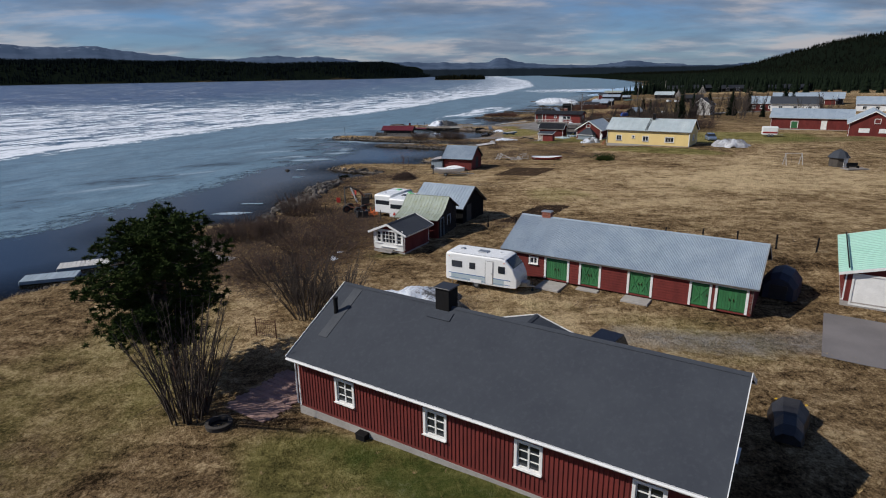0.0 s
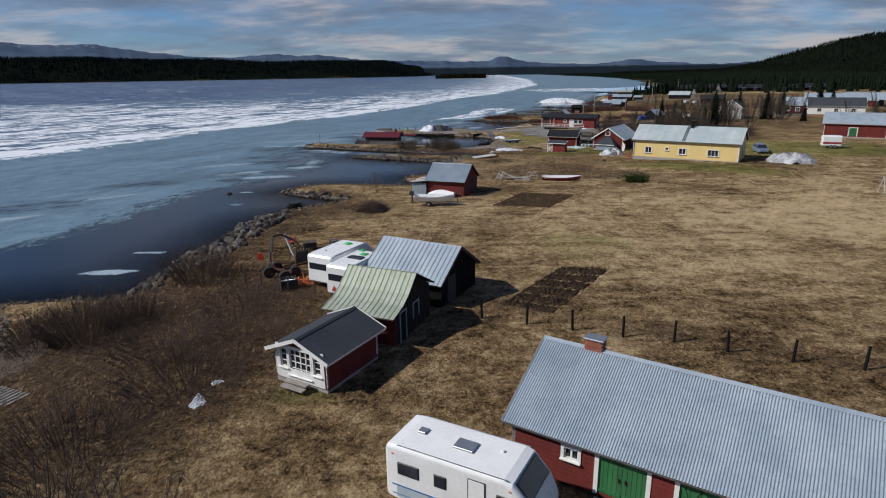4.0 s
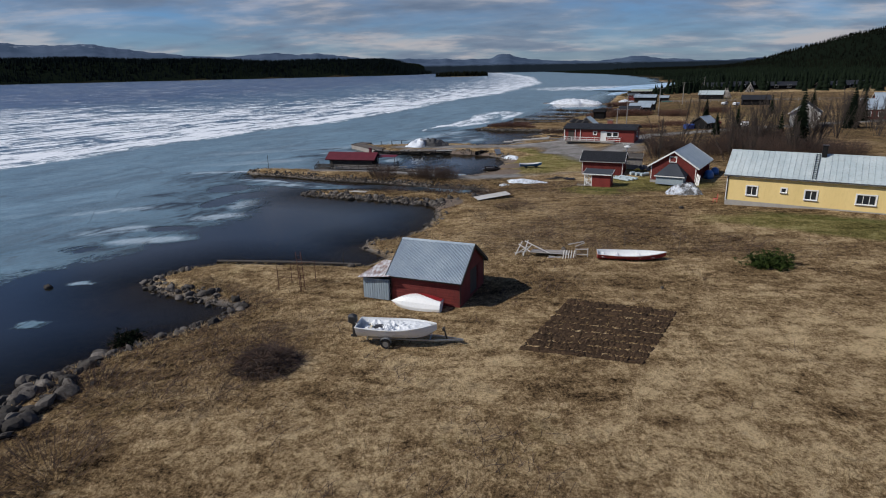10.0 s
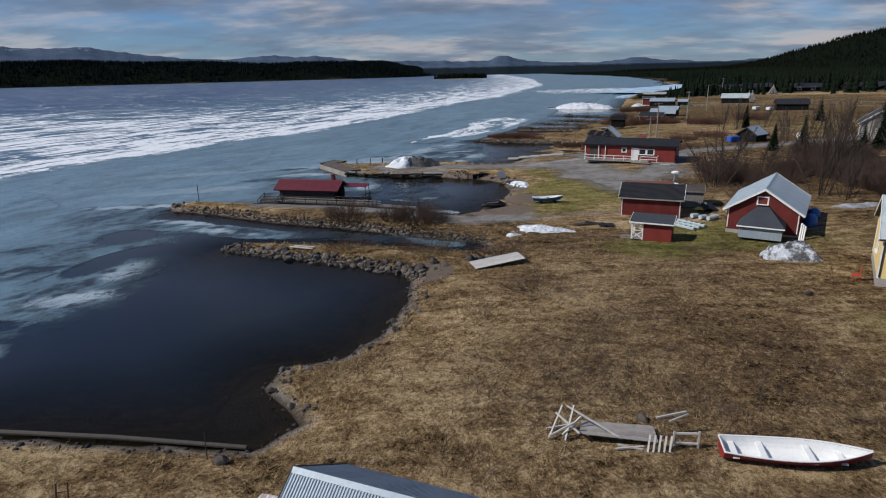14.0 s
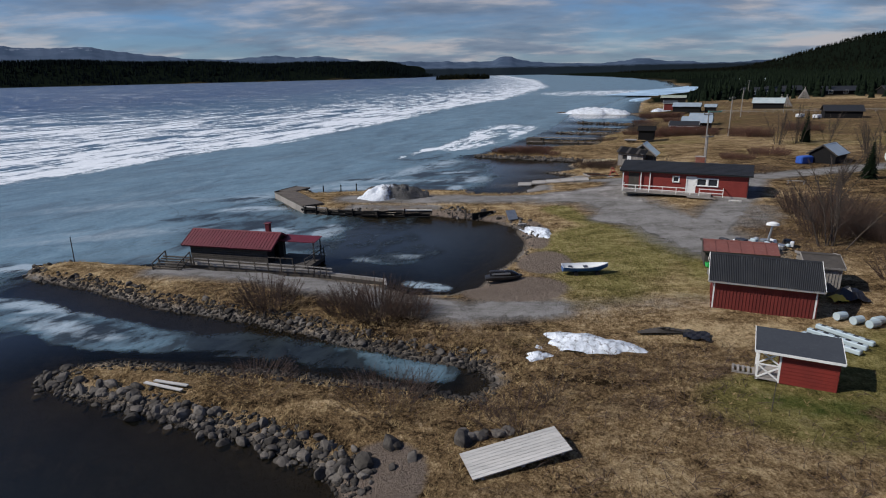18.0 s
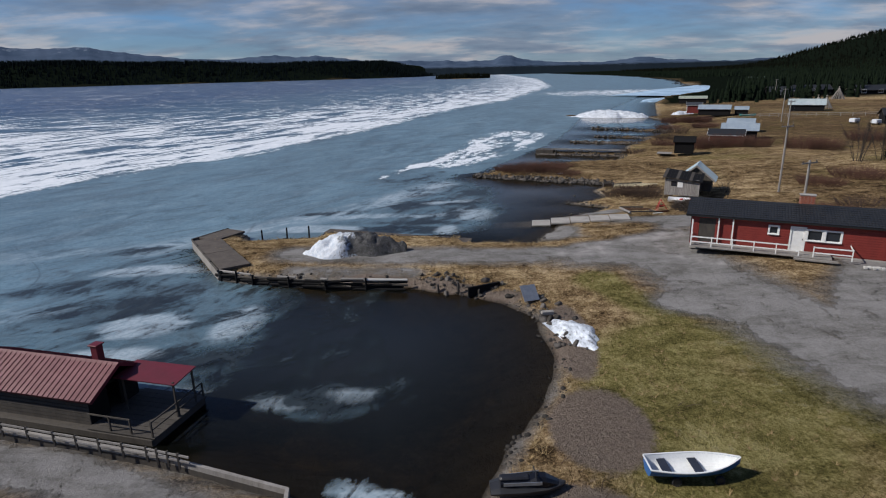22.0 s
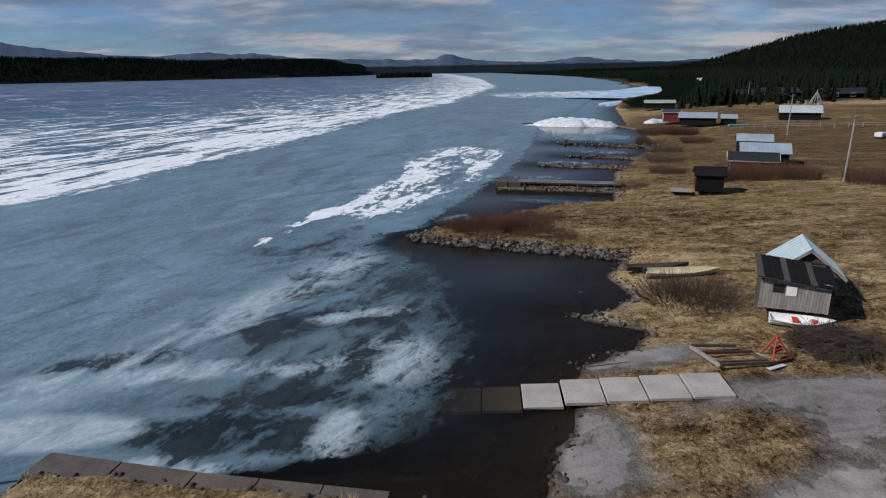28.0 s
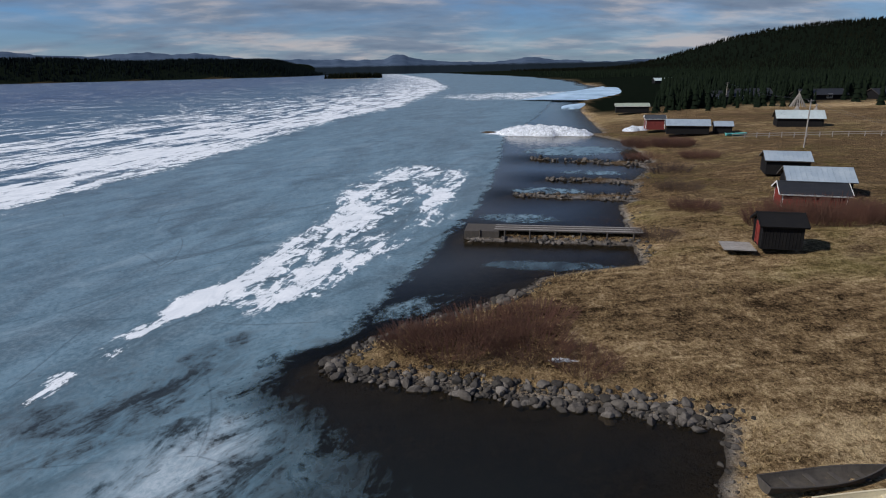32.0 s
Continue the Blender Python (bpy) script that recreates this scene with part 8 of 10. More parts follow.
caravan(1.5, 43.5, -26.0, 5.9, 2.3, "white caravan with dark windows parked by the barn", [(-1.95, 1.75, .9, .5), (-.65, 1.75, .5, .5), (1.75, 1.75, .55, .55)], .75, ((-2.0, .1, .35, .35, 'galv'), (-.2, 0, .8, .6, 'galv'), (1.1, .3, .12, .12, 'plastic_white')), wheel_x=-.35, door=.75)
caravan(-8.55, 69.7, 64, 5.6, 2.4, "older white caravan with a green roof hatch beside the sheds", [(-1.4, 1.75, 1.0, .5), (1.2, 1.75, .9, .5)], .5, ((.7, -.1, .5, .5, 'green_plastic'), (-1.6, .3, .15, .15, 'galv')), True)
caravan(-6.75, 66.9, 66, 5.2, 2.15, "white caravan with a solar panel tucked behind a shed", [(-1.2, 1.75, .9, .5), (1.1, 1.75, .8, .5)], .5, ((.5, -.2, .5, .5, 'green_plastic'), (-.4, -.1, .65, 1.2, 'navy'), (1.3, .5, .4, .4, 'green_plastic')), True)
wt = thing("warning_triangle", -8.15, 64.6, gz(-8.15, 64.6) + .75, 66, "red reflective warning triangle on the caravan's tail", "triangle")
part("plate", MB().loft([[(-.02, -.2, 0), (-.02, .2, 0), (-.02, 0, .4)], [(.02, -.2, 0), (.02, .2, 0), (.02, 0, .4)]]), M['machine_red'], wt)


def hull_part(parent, L, B, D, material, inner, name="hull", transom=.75, sheer=.12, m=None, n=16, label=""):
    """An open boat's shell with thickness; bow at +x."""
    outer, inn = [], []
    for i in range(n + 1):
        t = i / n
        b = B / 2 * (transom + (1 - transom) * math.sin(min(1, t / .45) * math.pi / 2)) * (1 - max(0, (t - .45) / .55) ** 2.2) + .012
        top = D + sheer * (2 * t - .7) ** 2
        keel = .02 + D * .75 * max(0, (t - .72) / .28) ** 2.2
        x = -L / 2 + L * t
        ring, ring2 = [], []
        for k in range(9):
            a = -1 + 2 * k / 8
            w = abs(a) ** .55 * (1 if a > 0 else -1)
            z = keel + (top - keel) * abs(a) ** 1.9
            ring.append((x, b * w, z))
            ring2.append((x + (.03 if i == 0 else -.05 * t), (b - .035) * w, min(z + .05 * (1 - abs(a)), top) if abs(a) < .99 else top))
        outer.append(ring)
        inn.append(ring2)
    mb = MB().loft(outer, caps=False, closed=False)
    mb.f.append(tuple(range(9)))
    h = part(name, mb, M[material], parent, label, m=m, smooth=False)
    mi = MB().loft([r[::-1] for r in inn], caps=False, closed=False)
    mi.f.append(tuple(range(8, -1, -1)))
    part("inner_skin", mi, M[inner], h)
    for s in (0, 8):
        rows = [[(x, y + dy, z + dz) for dy, dz in ((-.035, 0), (.035, 0), (.035, .035), (-.035, .035))] for x, y, z in (r[s] for r in outer)]
        part("gunwale", MB().loft(rows), M[inner], h)
    part("transom_rail", MB().beam(outer[0][0], outer[0][8], .05, .05), M[inner], h)
    return h


def rowboat(x, y, z, ang, L, B, D, outer, inner, label, seats=(-.28, .02, .3), roll=0.0, name="rowing_boat"):
    t = thing(name, x, y, z, ang, label, "boat")
    t.matrix_world = pose(x, y, z, roll, 0, ang)
    hull_part(t, L, B, D, outer, inner)
    for s in seats:
        part("thwart", MB().box((s * L, 0, D * .68), (.24, B * .84 * (1 - max(0, s - .15) * 1.2), .035)), M[inner], t)
    return t


RB = rowboat(15.2, 112.9, gz(15.2, 112.9) + .05, -7, 5.6, 1.35, .5, 'boat_red', 'plastic_white', "white open boat with a red bottom lying on the grass", (-.42, -.22, .1, .3), 6)
BB = rowboat(11.85, 164.1, gz(11.85, 164.1) + .22, 3, 3.7, 1.3, .44, 'boat_blue', 'plastic_white', "small blue and white boat on a low trailer", ())
for s in (-1.15, .1):
    part("thwart", MB().box((s, 0, .3), (.34, 1.0, .04)), M['navy'], BB, "dark grey thwart")
for s in (-.8, .9):
    wheel(BB, s, -.45, -.08, .2, .14, rim='dark_plastic')
    wheel(BB, s, .45, -.08, .2, .14, rim='dark_plastic')
CN = rowboat(25.6, 225.2, gz(25.6, 225.2) + .05, -2, 5.9, 1.05, .42, 'cream', 'cream', "long cream wooden river boat on the grass", (-.3, 0, .28), 8, "river_boat")
CD = rowboat(24.3, 226.9, gz(24.3, 226.9) + .02, 0, 5.3, 1.1, .4, 'dark_wood', 'dark_wood', "dark rotting wooden river boat on the grass", (-.3, -.1, .1, .3), -4, "river_boat")
part("outboard_bracket", MB().cbox((-3.0, 0, .5), (.25, .4, .5), .04), M['dark_plastic'], CN)
WB = rowboat(28.6, 214.6, gz(28.6, 214.6) + .03, -24, 3.6, 1.25, .45, 'plastic_white', 'plastic_white', "white dinghy with two red thwarts by the grey shed", (), 5, "dinghy")
for s in (-.35, .75):
    part("thwart", MB().box((s, 0, .36), (.32, 1.02, .05)), M['machine_red'], WB, "red painted thwart")

# boat on its trailer
TB = thing("boat_trailer", -2.4, 97.5, gz(-2.4, 97.5), -6, "galvanised boat trailer on the meadow", "trailer")
part("frame", MB().beam((-2.3, -.35, .42), (2.0, -.35, .42), .07, .09).beam((-2.3, .35, .42), (2.0, .35, .42), .07, .09).beam((2.0, -.35, .42), (3.6, 0, .4), .07, .09).beam((2.0, .35, .42), (3.6, 0, .4), .07, .09).beam((-1.0, -.8, .32), (-1.0, .8, .32), .08, .08).beam((-2.2, -.7, .45), (-2.2, .7, .45), .06, .06).beam((1.6, -.5, .45), (1.6, .5, .45), .06, .06), M['galv'], TB)
part("winch_post", MB().beam((2.6, 0, .42), (2.4, 0, 1.15), .07, .09).tube([(2.4, -.12, 1.05), (2.4, .12, 1.05)], .09, .09, 10), M['dark_plastic'], TB)
for s in (-1, 1):
    wheel(TB, -1.0, s * .88, .3, .3, .17)
    part("mudguard", MB().loft([[(-1.0 + .38 * math.cos(a), s * .78, .32 + .38 * math.sin(a)) for a in np.linspace(.2, math.pi - .2, 9)], [(-1.0 + .38 * math.cos(a), s * 1.0, .32 + .38 * math.sin(a)) for a in np.linspace(.2, math.pi - .2, 9)]], caps=False, closed=False), M['galv'], TB)
TBB = thing("motor_boat", -2.85, 97.55, gz(-2.4, 97.5) + .44, -6, "open white motor boat half covered with a pale tarpaulin", "boat")
hull_part(TBB, 4.9, 1.85, .72, 'plastic_white', 'plastic_white', transom=.85)
# dark sheet added for the shade inside the hull
part("floor_mat", MB().box((-.3, 0, .36), (3.4, 1.0, .02)), M['black_cover'], TBB, "dark sheet for the shade in the boat")
g_ = np.random.default_rng(9)
cover = []
for i in range(61):
    row = []
    for k in range(31):
        u, v = -2.0 + i * .0683, -1 + k / 15
        half = .82 * (1 - max(0, (u - .2) / 2.35) ** 2)
        sag = max(0.0, min(1.0, (1.2 - u) / 1.4))
        crease = 1 - abs(noise.noise(Vector((u * 2.6 + v * 1.1, v * 1.5 - u * .9, 3.0)))) * 2.4
        crease2 = 1 - abs(noise.noise(Vector((u * 4.6 - v * 2.3, v * 3.1 + u * 1.7, 8.0)))) * 2.4
        low = noise.noise(Vector((u * 1.1, v * 1.6, 5.0)))
        side = 1 - abs(v) ** 3
        z = .70 + .10 * max(0, u) / 2 + (.14 * crease + .08 * crease2) * (.25 + .75 * sag) * side - sag * side * (.26 - .26 * low) + .06 * (1 - sag) * (1 - v * v)
        row.append((u + .03 * low, v * half, z))
    cover.append(row)
part("tarpaulin", MB().loft(cover, caps=False, closed=False), M['tarp'], TBB, "crumpled grey-white tarpaulin")
# black boxes stand in for the shade between the tarpaulin's folds
part("gear", MB().cbox((-1.2, .2, .44), (.6, .5, .22), .05).cbox((-.5, -.25, .43), (.7, .5, .2), .05).cbox((.1, .15, .45), (.4, .6, .2), .05), M['black_cover'], TBB, "dark boxes for the shade under the tarpaulin")
part("thwart", MB().box((-1.75, 0, .5), (.35, 1.5, .05)), M['cream'], TBB)
om = part("outboard_motor", MB().cbox((-2.78, 0, 1.02), (.56, .46, .62), .12).beam((-2.72, 0, .75), (-2.72, 0, -.05), .16, .22).cbox((-2.75, 0, -.1), (.42, .12, .14), .03), M['dark_plastic'], TBB)
part("cowl_band", MB().cbox((-2.75, 0, .82), (.44, .38, .06), .02), M['galv'], om)

# white boat leaning upside down on the boathouse
LB = thing("upturned_boat", -2.35, 103.2, gz(-2.35, 103.2) + .1, 0, "white upturned boat with a flaking red side leaning on the boathouse", "boat")
LB.matrix_world = pose(-2.35, 103.05, gz(-2.35, 103.2) + .55, 122, 0, -199)
hull_part(LB, 3.9, 1.5, .55, 'plastic_white', 'boat_red')
rows_ = []
for i in range(9):
    t = .52 * i / 8
    b = .75 * (.75 + .25 * math.sin(min(1, t / .45) * math.pi / 2)) * (1 - max(0, (t - .45) / .55) ** 2.2) + .012
    top = .55 + .12 * (2 * t - .7) ** 2
    lo = .30 + .66 * (i / 8) ** 1.6
    rows_.append([(-1.95 + 3.9 * t, (b + .035) * q ** .55, -.02 + (top - .02) * q ** 1.9) for q in (lo, lo + (1 - lo) * .33, lo + (1 - lo) * .66, 1.0)])
part("red_patch", MB().loft(rows_, caps=False, closed=False), M['boat_red'], LB, "flaking red paint along the raised side")

# watercraft at the basin
JS = thing("jet_ski", 5.25, 163.5, gz(5.25, 163.5) + .05, 4, "black and white jet ski on the sand", "jet ski")
rings = []
for t, b, z0, z1 in ((0, .42, .1, .35), (.12, .5, .04, .42), (.45, .52, 0, .45), (.75, .42, .04, .48), (.92, .2, .2, .5), (1, .04, .36, .5)):
    x = -1.5 + 3.0 * t
    rings.append([(x, -b, z1), (x, -b * .8, (z0 + z1) / 2), (x, -b * .3, z0), (x, b * .3, z0), (x, b * .8, (z0 + z1) / 2), (x, b, z1), (x, b * .5, z1 + .06), (x, -b * .5, z1 + .06)])
part("hull", MB().loft(rings), M['dark_plastic'], JS)
rings = []
for x, b, z1 in ((-1.1, .2, .72), (-.6, .24, .78), (-.1, .22, .76), (.3, .3, .9), (.7, .34, .86), (1.2, .18, .6)):
    rings.append([(x, -b, .45), (x, -b, z1 - .1), (x, -b * .5, z1), (x, b * .5, z1), (x, b, z1 - .1), (x, b, .45)])
part("deck_cowl", MB().loft(rings), M['black_car'], JS, "glossy black cowling")
for s in (-1, 1):
    part("side_panel", MB().beam((-1.0, s * .27, .66), (.5, s * .36, .74), .03, .14), M['galv'], JS, "silver side panel")
part("seat", MB().cbox((-.55, 0, .8), (1.2, .36, .16), .06), M['black_cover'], JS)
part("handlebar", MB().tube([(.25, -.36, 1.02), (.3, 0, .98), (.25, .36, 1.02)], .025, .025, 6).tube([(.3, 0, .98), (.4, 0, .85)], .04, .04, 6), M['dark_plastic'], JS)

# snow heaps


def heap(x, y, rx, ry, h, ang, label, material='snow', seed=1, rough=.16, name="snow_heap", power=.62, grit=None):
    """A mound; grit: how dirty it is at its west and its east end."""
    g = np.random.default_rng(seed)
    t = thing(name, x, y, gz(x, y) - .06, ang, label, "snow")
    n, m = 44, 34
    off = g.uniform(0, 9, 4)
    rows = []
    for j in range(m + 1):
        row = []
        for i in range(n + 1):
            u, v = -1 + 2 * i / n, -1 + 2 * j / m
            d = math.hypot(u, v)
            edge = 1 + .16 * math.sin(math.atan2(v, u) * 3 + off[0]) + .09 * math.sin(math.atan2(v, u) * 7 + off[1])
            q = max(0, 1 - (d / max(.2, edge * .92)) ** 1.8)
            nz = noise.noise(Vector((u * rx * .9 + off[2], v * ry * .9, off[3]))) + .55 * noise.noise(Vector((u * rx * 2.6, v * ry * 2.6 + off[2], off[3]))) + .3 * noise.noise(Vector((u * rx * 6, v * ry * 6, off[1])))
            z = h * (q ** power) + rough * h * nz * min(1, q * 4)
            row.append((u * rx, v * ry, z if q > 0 else -.12))
        rows.append(row)
    mound = part("mound", MB().loft(rows, caps=False, closed=False), M[material], t, smooth=True)
    if grit:
        set_attr(mound.data, "grit", [grit[0] + (grit[1] - grit[0]) * i / n for j in range(m + 1) for i in range(n + 1)])
    return t


heap(-3.9, 38.6, 5.0, 3.7, 1.7, 6, "large dirty snow heap melting on the lawn", 'snow_grit', 1, .13, power=.85, grit=(-.45, .95))
heap(-7.9, 196.3, 4.9, 2.7, 1.75, 3, "snow heap on the quay, half white, half black grit", 'snow_grit', 2, .26, power=.7, grit=(-.75, 2.1))
heap(9.9, 151.0, 3.2, 1.3, .45, -20, "patch of old white snow by the track", 'snow', 3, .3)
heap(6.6, 149.9, .9, .6, .22, 10, "small rest of white snow", 'snow', 4, .3)
heap(9.8, 178.6, 1.2, 2.6, .45, 20, "strip of white snow on the basin bank", 'snow', 5, .3)
heap(29.1, 140.0, 2.7, 1.9, 1.45, 0, "peaked dirty snow heap in front of the garage", 'snow_grit', 6, .3, power=1.0, grit=(.48, .62))
heap(53.8, 122.9, 3.9, 2.6, 1.5, -10, "dirty snow heap beside the yellow house", 'snow_dirty', 7, .25)
heap(-12.1, 51.0, .5, 1.0, .12, 20, "small rest of snow in the grass", 'snow', 8, .3)
heap(-12.0, 53.0, .45, .4, .1, 20, "small rest of snow in the grass", 'snow', 9, .3)
heap(17.4, 238.9, .95, .35, .10, -15, "thin rest of snow on the jetty", 'snow', 10, .4)
heap(52, 363, 14, 4.5, 2.6, -28, "long snow heap on the far pier", 'snow', 11, .2)
heap(76, 357, 4, 2.5, 1.2, 0, "snow heap on the far shore", 'snow', 12, .2)
heap(45, 157, 3.5, 1.2, .3, 10, "rest of snow behind the garage", 'snow_dirty', 13, .3)

# garden beds


def garden_bed(corners, rows, label):
    """One sheet of dug soil with low furrows and ragged edges."""
    cx, cy = (sum(c[k] for c in corners) / 4 for k in (0, 1))
    t = thing("garden_bed", cx, cy, 0, 0, label, "garden bed")
    a, b, c, d = (Vector((*p, 0)) for p in corners)
    g = np.random.default_rng(rows)
    n, k = 70, rows * 8
    prof = []
    for j in range(k + 1):
        row = []
        for i in range(n + 1):
            u, v = i / n, j / k
            e = min(u, 1 - u, v, 1 - v)
            q = a.lerp(b, u).lerp(d.lerp(c, u), v)
            z = -.04 if e == 0 else .05 + .045 * math.sin(2 * math.pi * v * rows) + g.normal() * .035
            wob = g.normal(0, .05, 2) if e < .03 else (0, 0)
            row.append((q.x - cx + wob[0], q.y - cy + wob[1], gz(q.x, q.y) + z))
        prof.append(row)
    part("soil", MB().loft(prof, caps=False, closed=False), M['soil'], t)
    st = MB()
    for _ in range(40):
        q = a.lerp(b, g.uniform(.02, .98)).lerp(d.lerp(c, g.uniform(.02, .98)), g.uniform(.02, .98))
        an, ln = g.uniform(0, 6.28), g.uniform(.1, .3)
        z = gz(q.x, q.y) + .12
        st.beam((q.x - cx, q.y - cy, z - .05), (q.x - cx + math.cos(an) * ln, q.y - cy + math.sin(an) * ln, z + g.uniform(-.03, .08)), .02, .02)
    part("stubble", st, M['straw'], t, "pale dead stalks strewn on the soil")


garden_bed([(3.5, 63.3), (6.9, 61.7), (12.8, 70.7), (9.1, 71.4)], 6, "dug garden bed of dark soil in the meadow")
garden_bed([(4.3, 96.1), (11.0, 93.9), (15.3, 101.3), (8.7, 104.4)], 9, "square ploughed bed of dark soil in the meadow")

# fence posts along the meadow
FENCE = thing("wire_fence", 13, 57, 0, 0, "old wooden fence posts with wire along the meadow", "fence")
posts = [(2.3, 61.0), (5.1, 60.0), (7.8, 59.0), (10.6, 58.0), (13.3, 57.1), (15.8, 55.8), (18.7, 54.6), (21.7, 53.5), (24.4, 52.3), (27.2, 51.0), (30, 49.8)]
for x, y in posts:
    z = gz(x, y)
    part("post", MB().tube([(x - 13, y - 57, z - .2), (x - 13 + rng.normal(0, .05), y - 57 + rng.normal(0, .05), z + 1.3)], .085, .075, 8), M['black_wood'], FENCE)
for (ax, ay), (bx, by) in zip(posts, posts[1:]):
    for h in (.5, .95):
        part("wire", MB().tube([(ax - 13, ay - 57, gz(ax, ay) + h), (bx - 13, by - 57, gz(bx, by) + h)], .008, .008, 3), M['rust'], FENCE)
for x, y, h in ((-14.7, 68.1, 1.1), (-12.1, 66.6, 1.2), (-9.9, 65.8, 1.1), (-7.9, 63.9, .9), (-16.4, 69.2, .8), (-17.6, 71.6, .7)):
    st = thing("fence_post", x, y, gz(x, y), 0, "single grey fence post in the rough grass", "fence post", "posts by the caravans")
    part("post", MB().tube([(0, 0, -.1), (.03, .02, h)], .06, .05, 7), M['dark_wood'], st)

# timber loader wreck and junk by the shore
LD = thing("timber_loader", -13.7, 71.5, gz(-13.7, 71.5), 0, "rusty timber trailer with a folded crane and red guard", "machine")
part("chassis", MB().beam((-.95, -.9, .6), (1.05, -1.9, .6), .16, .16).beam((.05, -1.4, .62), (1.7, 1.3, .5), .14, .16).beam((-.85, -.7, .6), (-1.0, .5, .8), .12, .14).beam((-1.0, .5, .7), (.4, .2, .6), .12, .12), M['rust'], LD)
for xx, yy, an in ((-.95, -1.5, 25), (-.75, -.2, 25), (1.1, -1.3, 25), (.65, -2.5, 25)):
    wheel(LD, xx, yy, .45, .47, .40, rz=an, rim='rust')
crane = part("crane_boom", MB().beam((-1.4, .1, .5), (-1.8, 2.0, 1.5), .2, .2).beam((-1.8, 2.0, 1.5), (-2.0, 3.0, 2.2), .16, .18).beam((-2.0, 3.0, 2.2), (-1.3, 3.2, 2.35), .16, .18).beam((-1.3, 3.2, 2.35), (-.2, 3.4, 1.75), .14, .16).beam((-1.6, 1.2, 1.2), (-1.9, 2.6, 2.0), .08, .08), M['dark_wood'], LD)
part("grapple", MB().tube([(-.2, 3.4, 1.75), (.15, 3.5, 1.2), (.05, 3.6, .5)], .1, .05, 6).tube([(-.2, 3.4, 1.75), (.5, 3.2, 1.15), (.6, 3.1, .5)], .1, .05, 6).tube([(.05, 3.6, .5), (.6, 3.1, .5)], .05, .05, 6), M['rust'], crane)
part("hose", MB().tube([(-.6, 2.6, 1.5), (-.5, 2.5, .8), (-.3, 2.1, .3)], .03, .03, 6), M['rubber'], LD)
for xx, yy in ((-1.5, .4), (.45, 1.2), (.9, 2.2)):
    part("stake", MB().beam((xx, yy, .4), (xx + .08, yy + .1, 1.6), .09, .09), M['dark_wood'], LD)
part("guard", MB().cbox((-2.3, .5, 1.15), (.5, .06, .62), .02), M['machine_red'], LD, "red painted guard plate")
for k in range(5):
    part("stacked_board", MB().box((.7 + .03 * k, 1.9 + .1 * k, .55 + .02 * k), (.9, .05, 1.1), rz=.5), M['dark_wood'], LD)
LPO = thing("leaning_post", -14.5, 76.2, gz(-14.5, 76.2), 0, "pale weathered post leaning over the junk heap", "post")
part("post", MB().beam((.1, -.1, -.1), (-.8, .4, 1.9), .16, .16), M['pale_wood'], LPO)
RSE = thing("machine_seat", -15.3, 78.4, gz(-15.3, 78.4), 30, "faded red machine seat on a black iron frame", "seat")
part("cushion", MB().cbox((0, 0, .62), (.55, .5, .1), .03), M['machine_red'], RSE, "faded red seat pan")
part("backrest", MB().cbox((.28, 0, .88), (.1, .5, .5), .03), M['machine_red'], RSE)
part("frame", MB().tube([(-.3, -.25, 0), (0, -.2, .58)], .035, .035, 6).tube([(.35, .25, 0), (.1, .2, .58)], .035, .035, 6).tube([(.5, -.3, 0), (.1, -.2, .58)], .035, .035, 6).tube([(-.4, .3, .05), (.6, .2, .05)], .04, .04, 6), M['black_wood'], RSE)
BXP = thing("broken_crate", -11.3, 78.9, gz(-11.3, 78.9), 30, "broken pale plastic crate on its side in the grass", "crate")
for k in range(4):
    part("slat", MB().box((-.3 + .2 * k, -.25, .3), (.05, .04, .6)), M['pale_wood'], BXP)
for zz in (.06, .32, .56):
    part("rail", MB().box((0, -.25, zz), (.72, .05, .05)), M['pale_wood'], BXP)
part("side", MB().box((0, .1, .3), (.7, .6, .5)), M['dark_plastic'], BXP)
PB = thing("rubbish_bin_box", -12.3, 67.4, gz(-12.3, 67.4), 25, "grey open crate with a crumpled tarpaulin", "crate")
part("crate", MB().box((0, -.5, .4), (1.2, .06, .8)).box((0, .5, .4), (1.2, .06, .8)).box((-.6, 0, .4), (.06, 1, .8)).box((.6, 0, .4), (.06, 1, .8)), M['dark_plastic'], PB)
part("tarpaulin", MB().loft([[(-.55 + i * .22, -.45 + k * .18, .55 + .12 * math.sin(i * 2.3 + k * 1.7)) for k in range(6)] for i in range(6)], caps=False, closed=False), M['tarp'], PB)
ON = thing("orange_net", -11.3, 68.2, gz(-11.3, 68.2), 0, "heap of orange plastic netting", "net")
nm = MB()
for i in range(46):
    a, r = g_.uniform(0, 6.28), g_.uniform(0, .7)
    p = Vector((math.cos(a) * r, math.sin(a) * r, .1 + .45 * (1 - r) * g_.uniform(.4, 1)))
    nm.beam(p, p + Vector(g_.normal(0, .3, 3)), .05, .03)
part("net", nm, M['orange'], ON)
for x, y, lb, mt in ((-13.4, 77.9, "dark slatted crate on the grass", 'dark_wood'),):
    cr = thing("crate", x, y, gz(x, y), 25, lb, "crate")
    for i in range(6):
        part("slat", MB().box((-.5 + i * .2, -.4, .35), (.13, .04, .7)), M[mt], cr)
        part("slat", MB().box((-.5 + i * .2, .4, .35), (.13, .04, .7)), M[mt], cr)
    part("lid", MB().box((0, 0, .68), (1.2, .9, .05)), M[mt], cr)

# brush piles


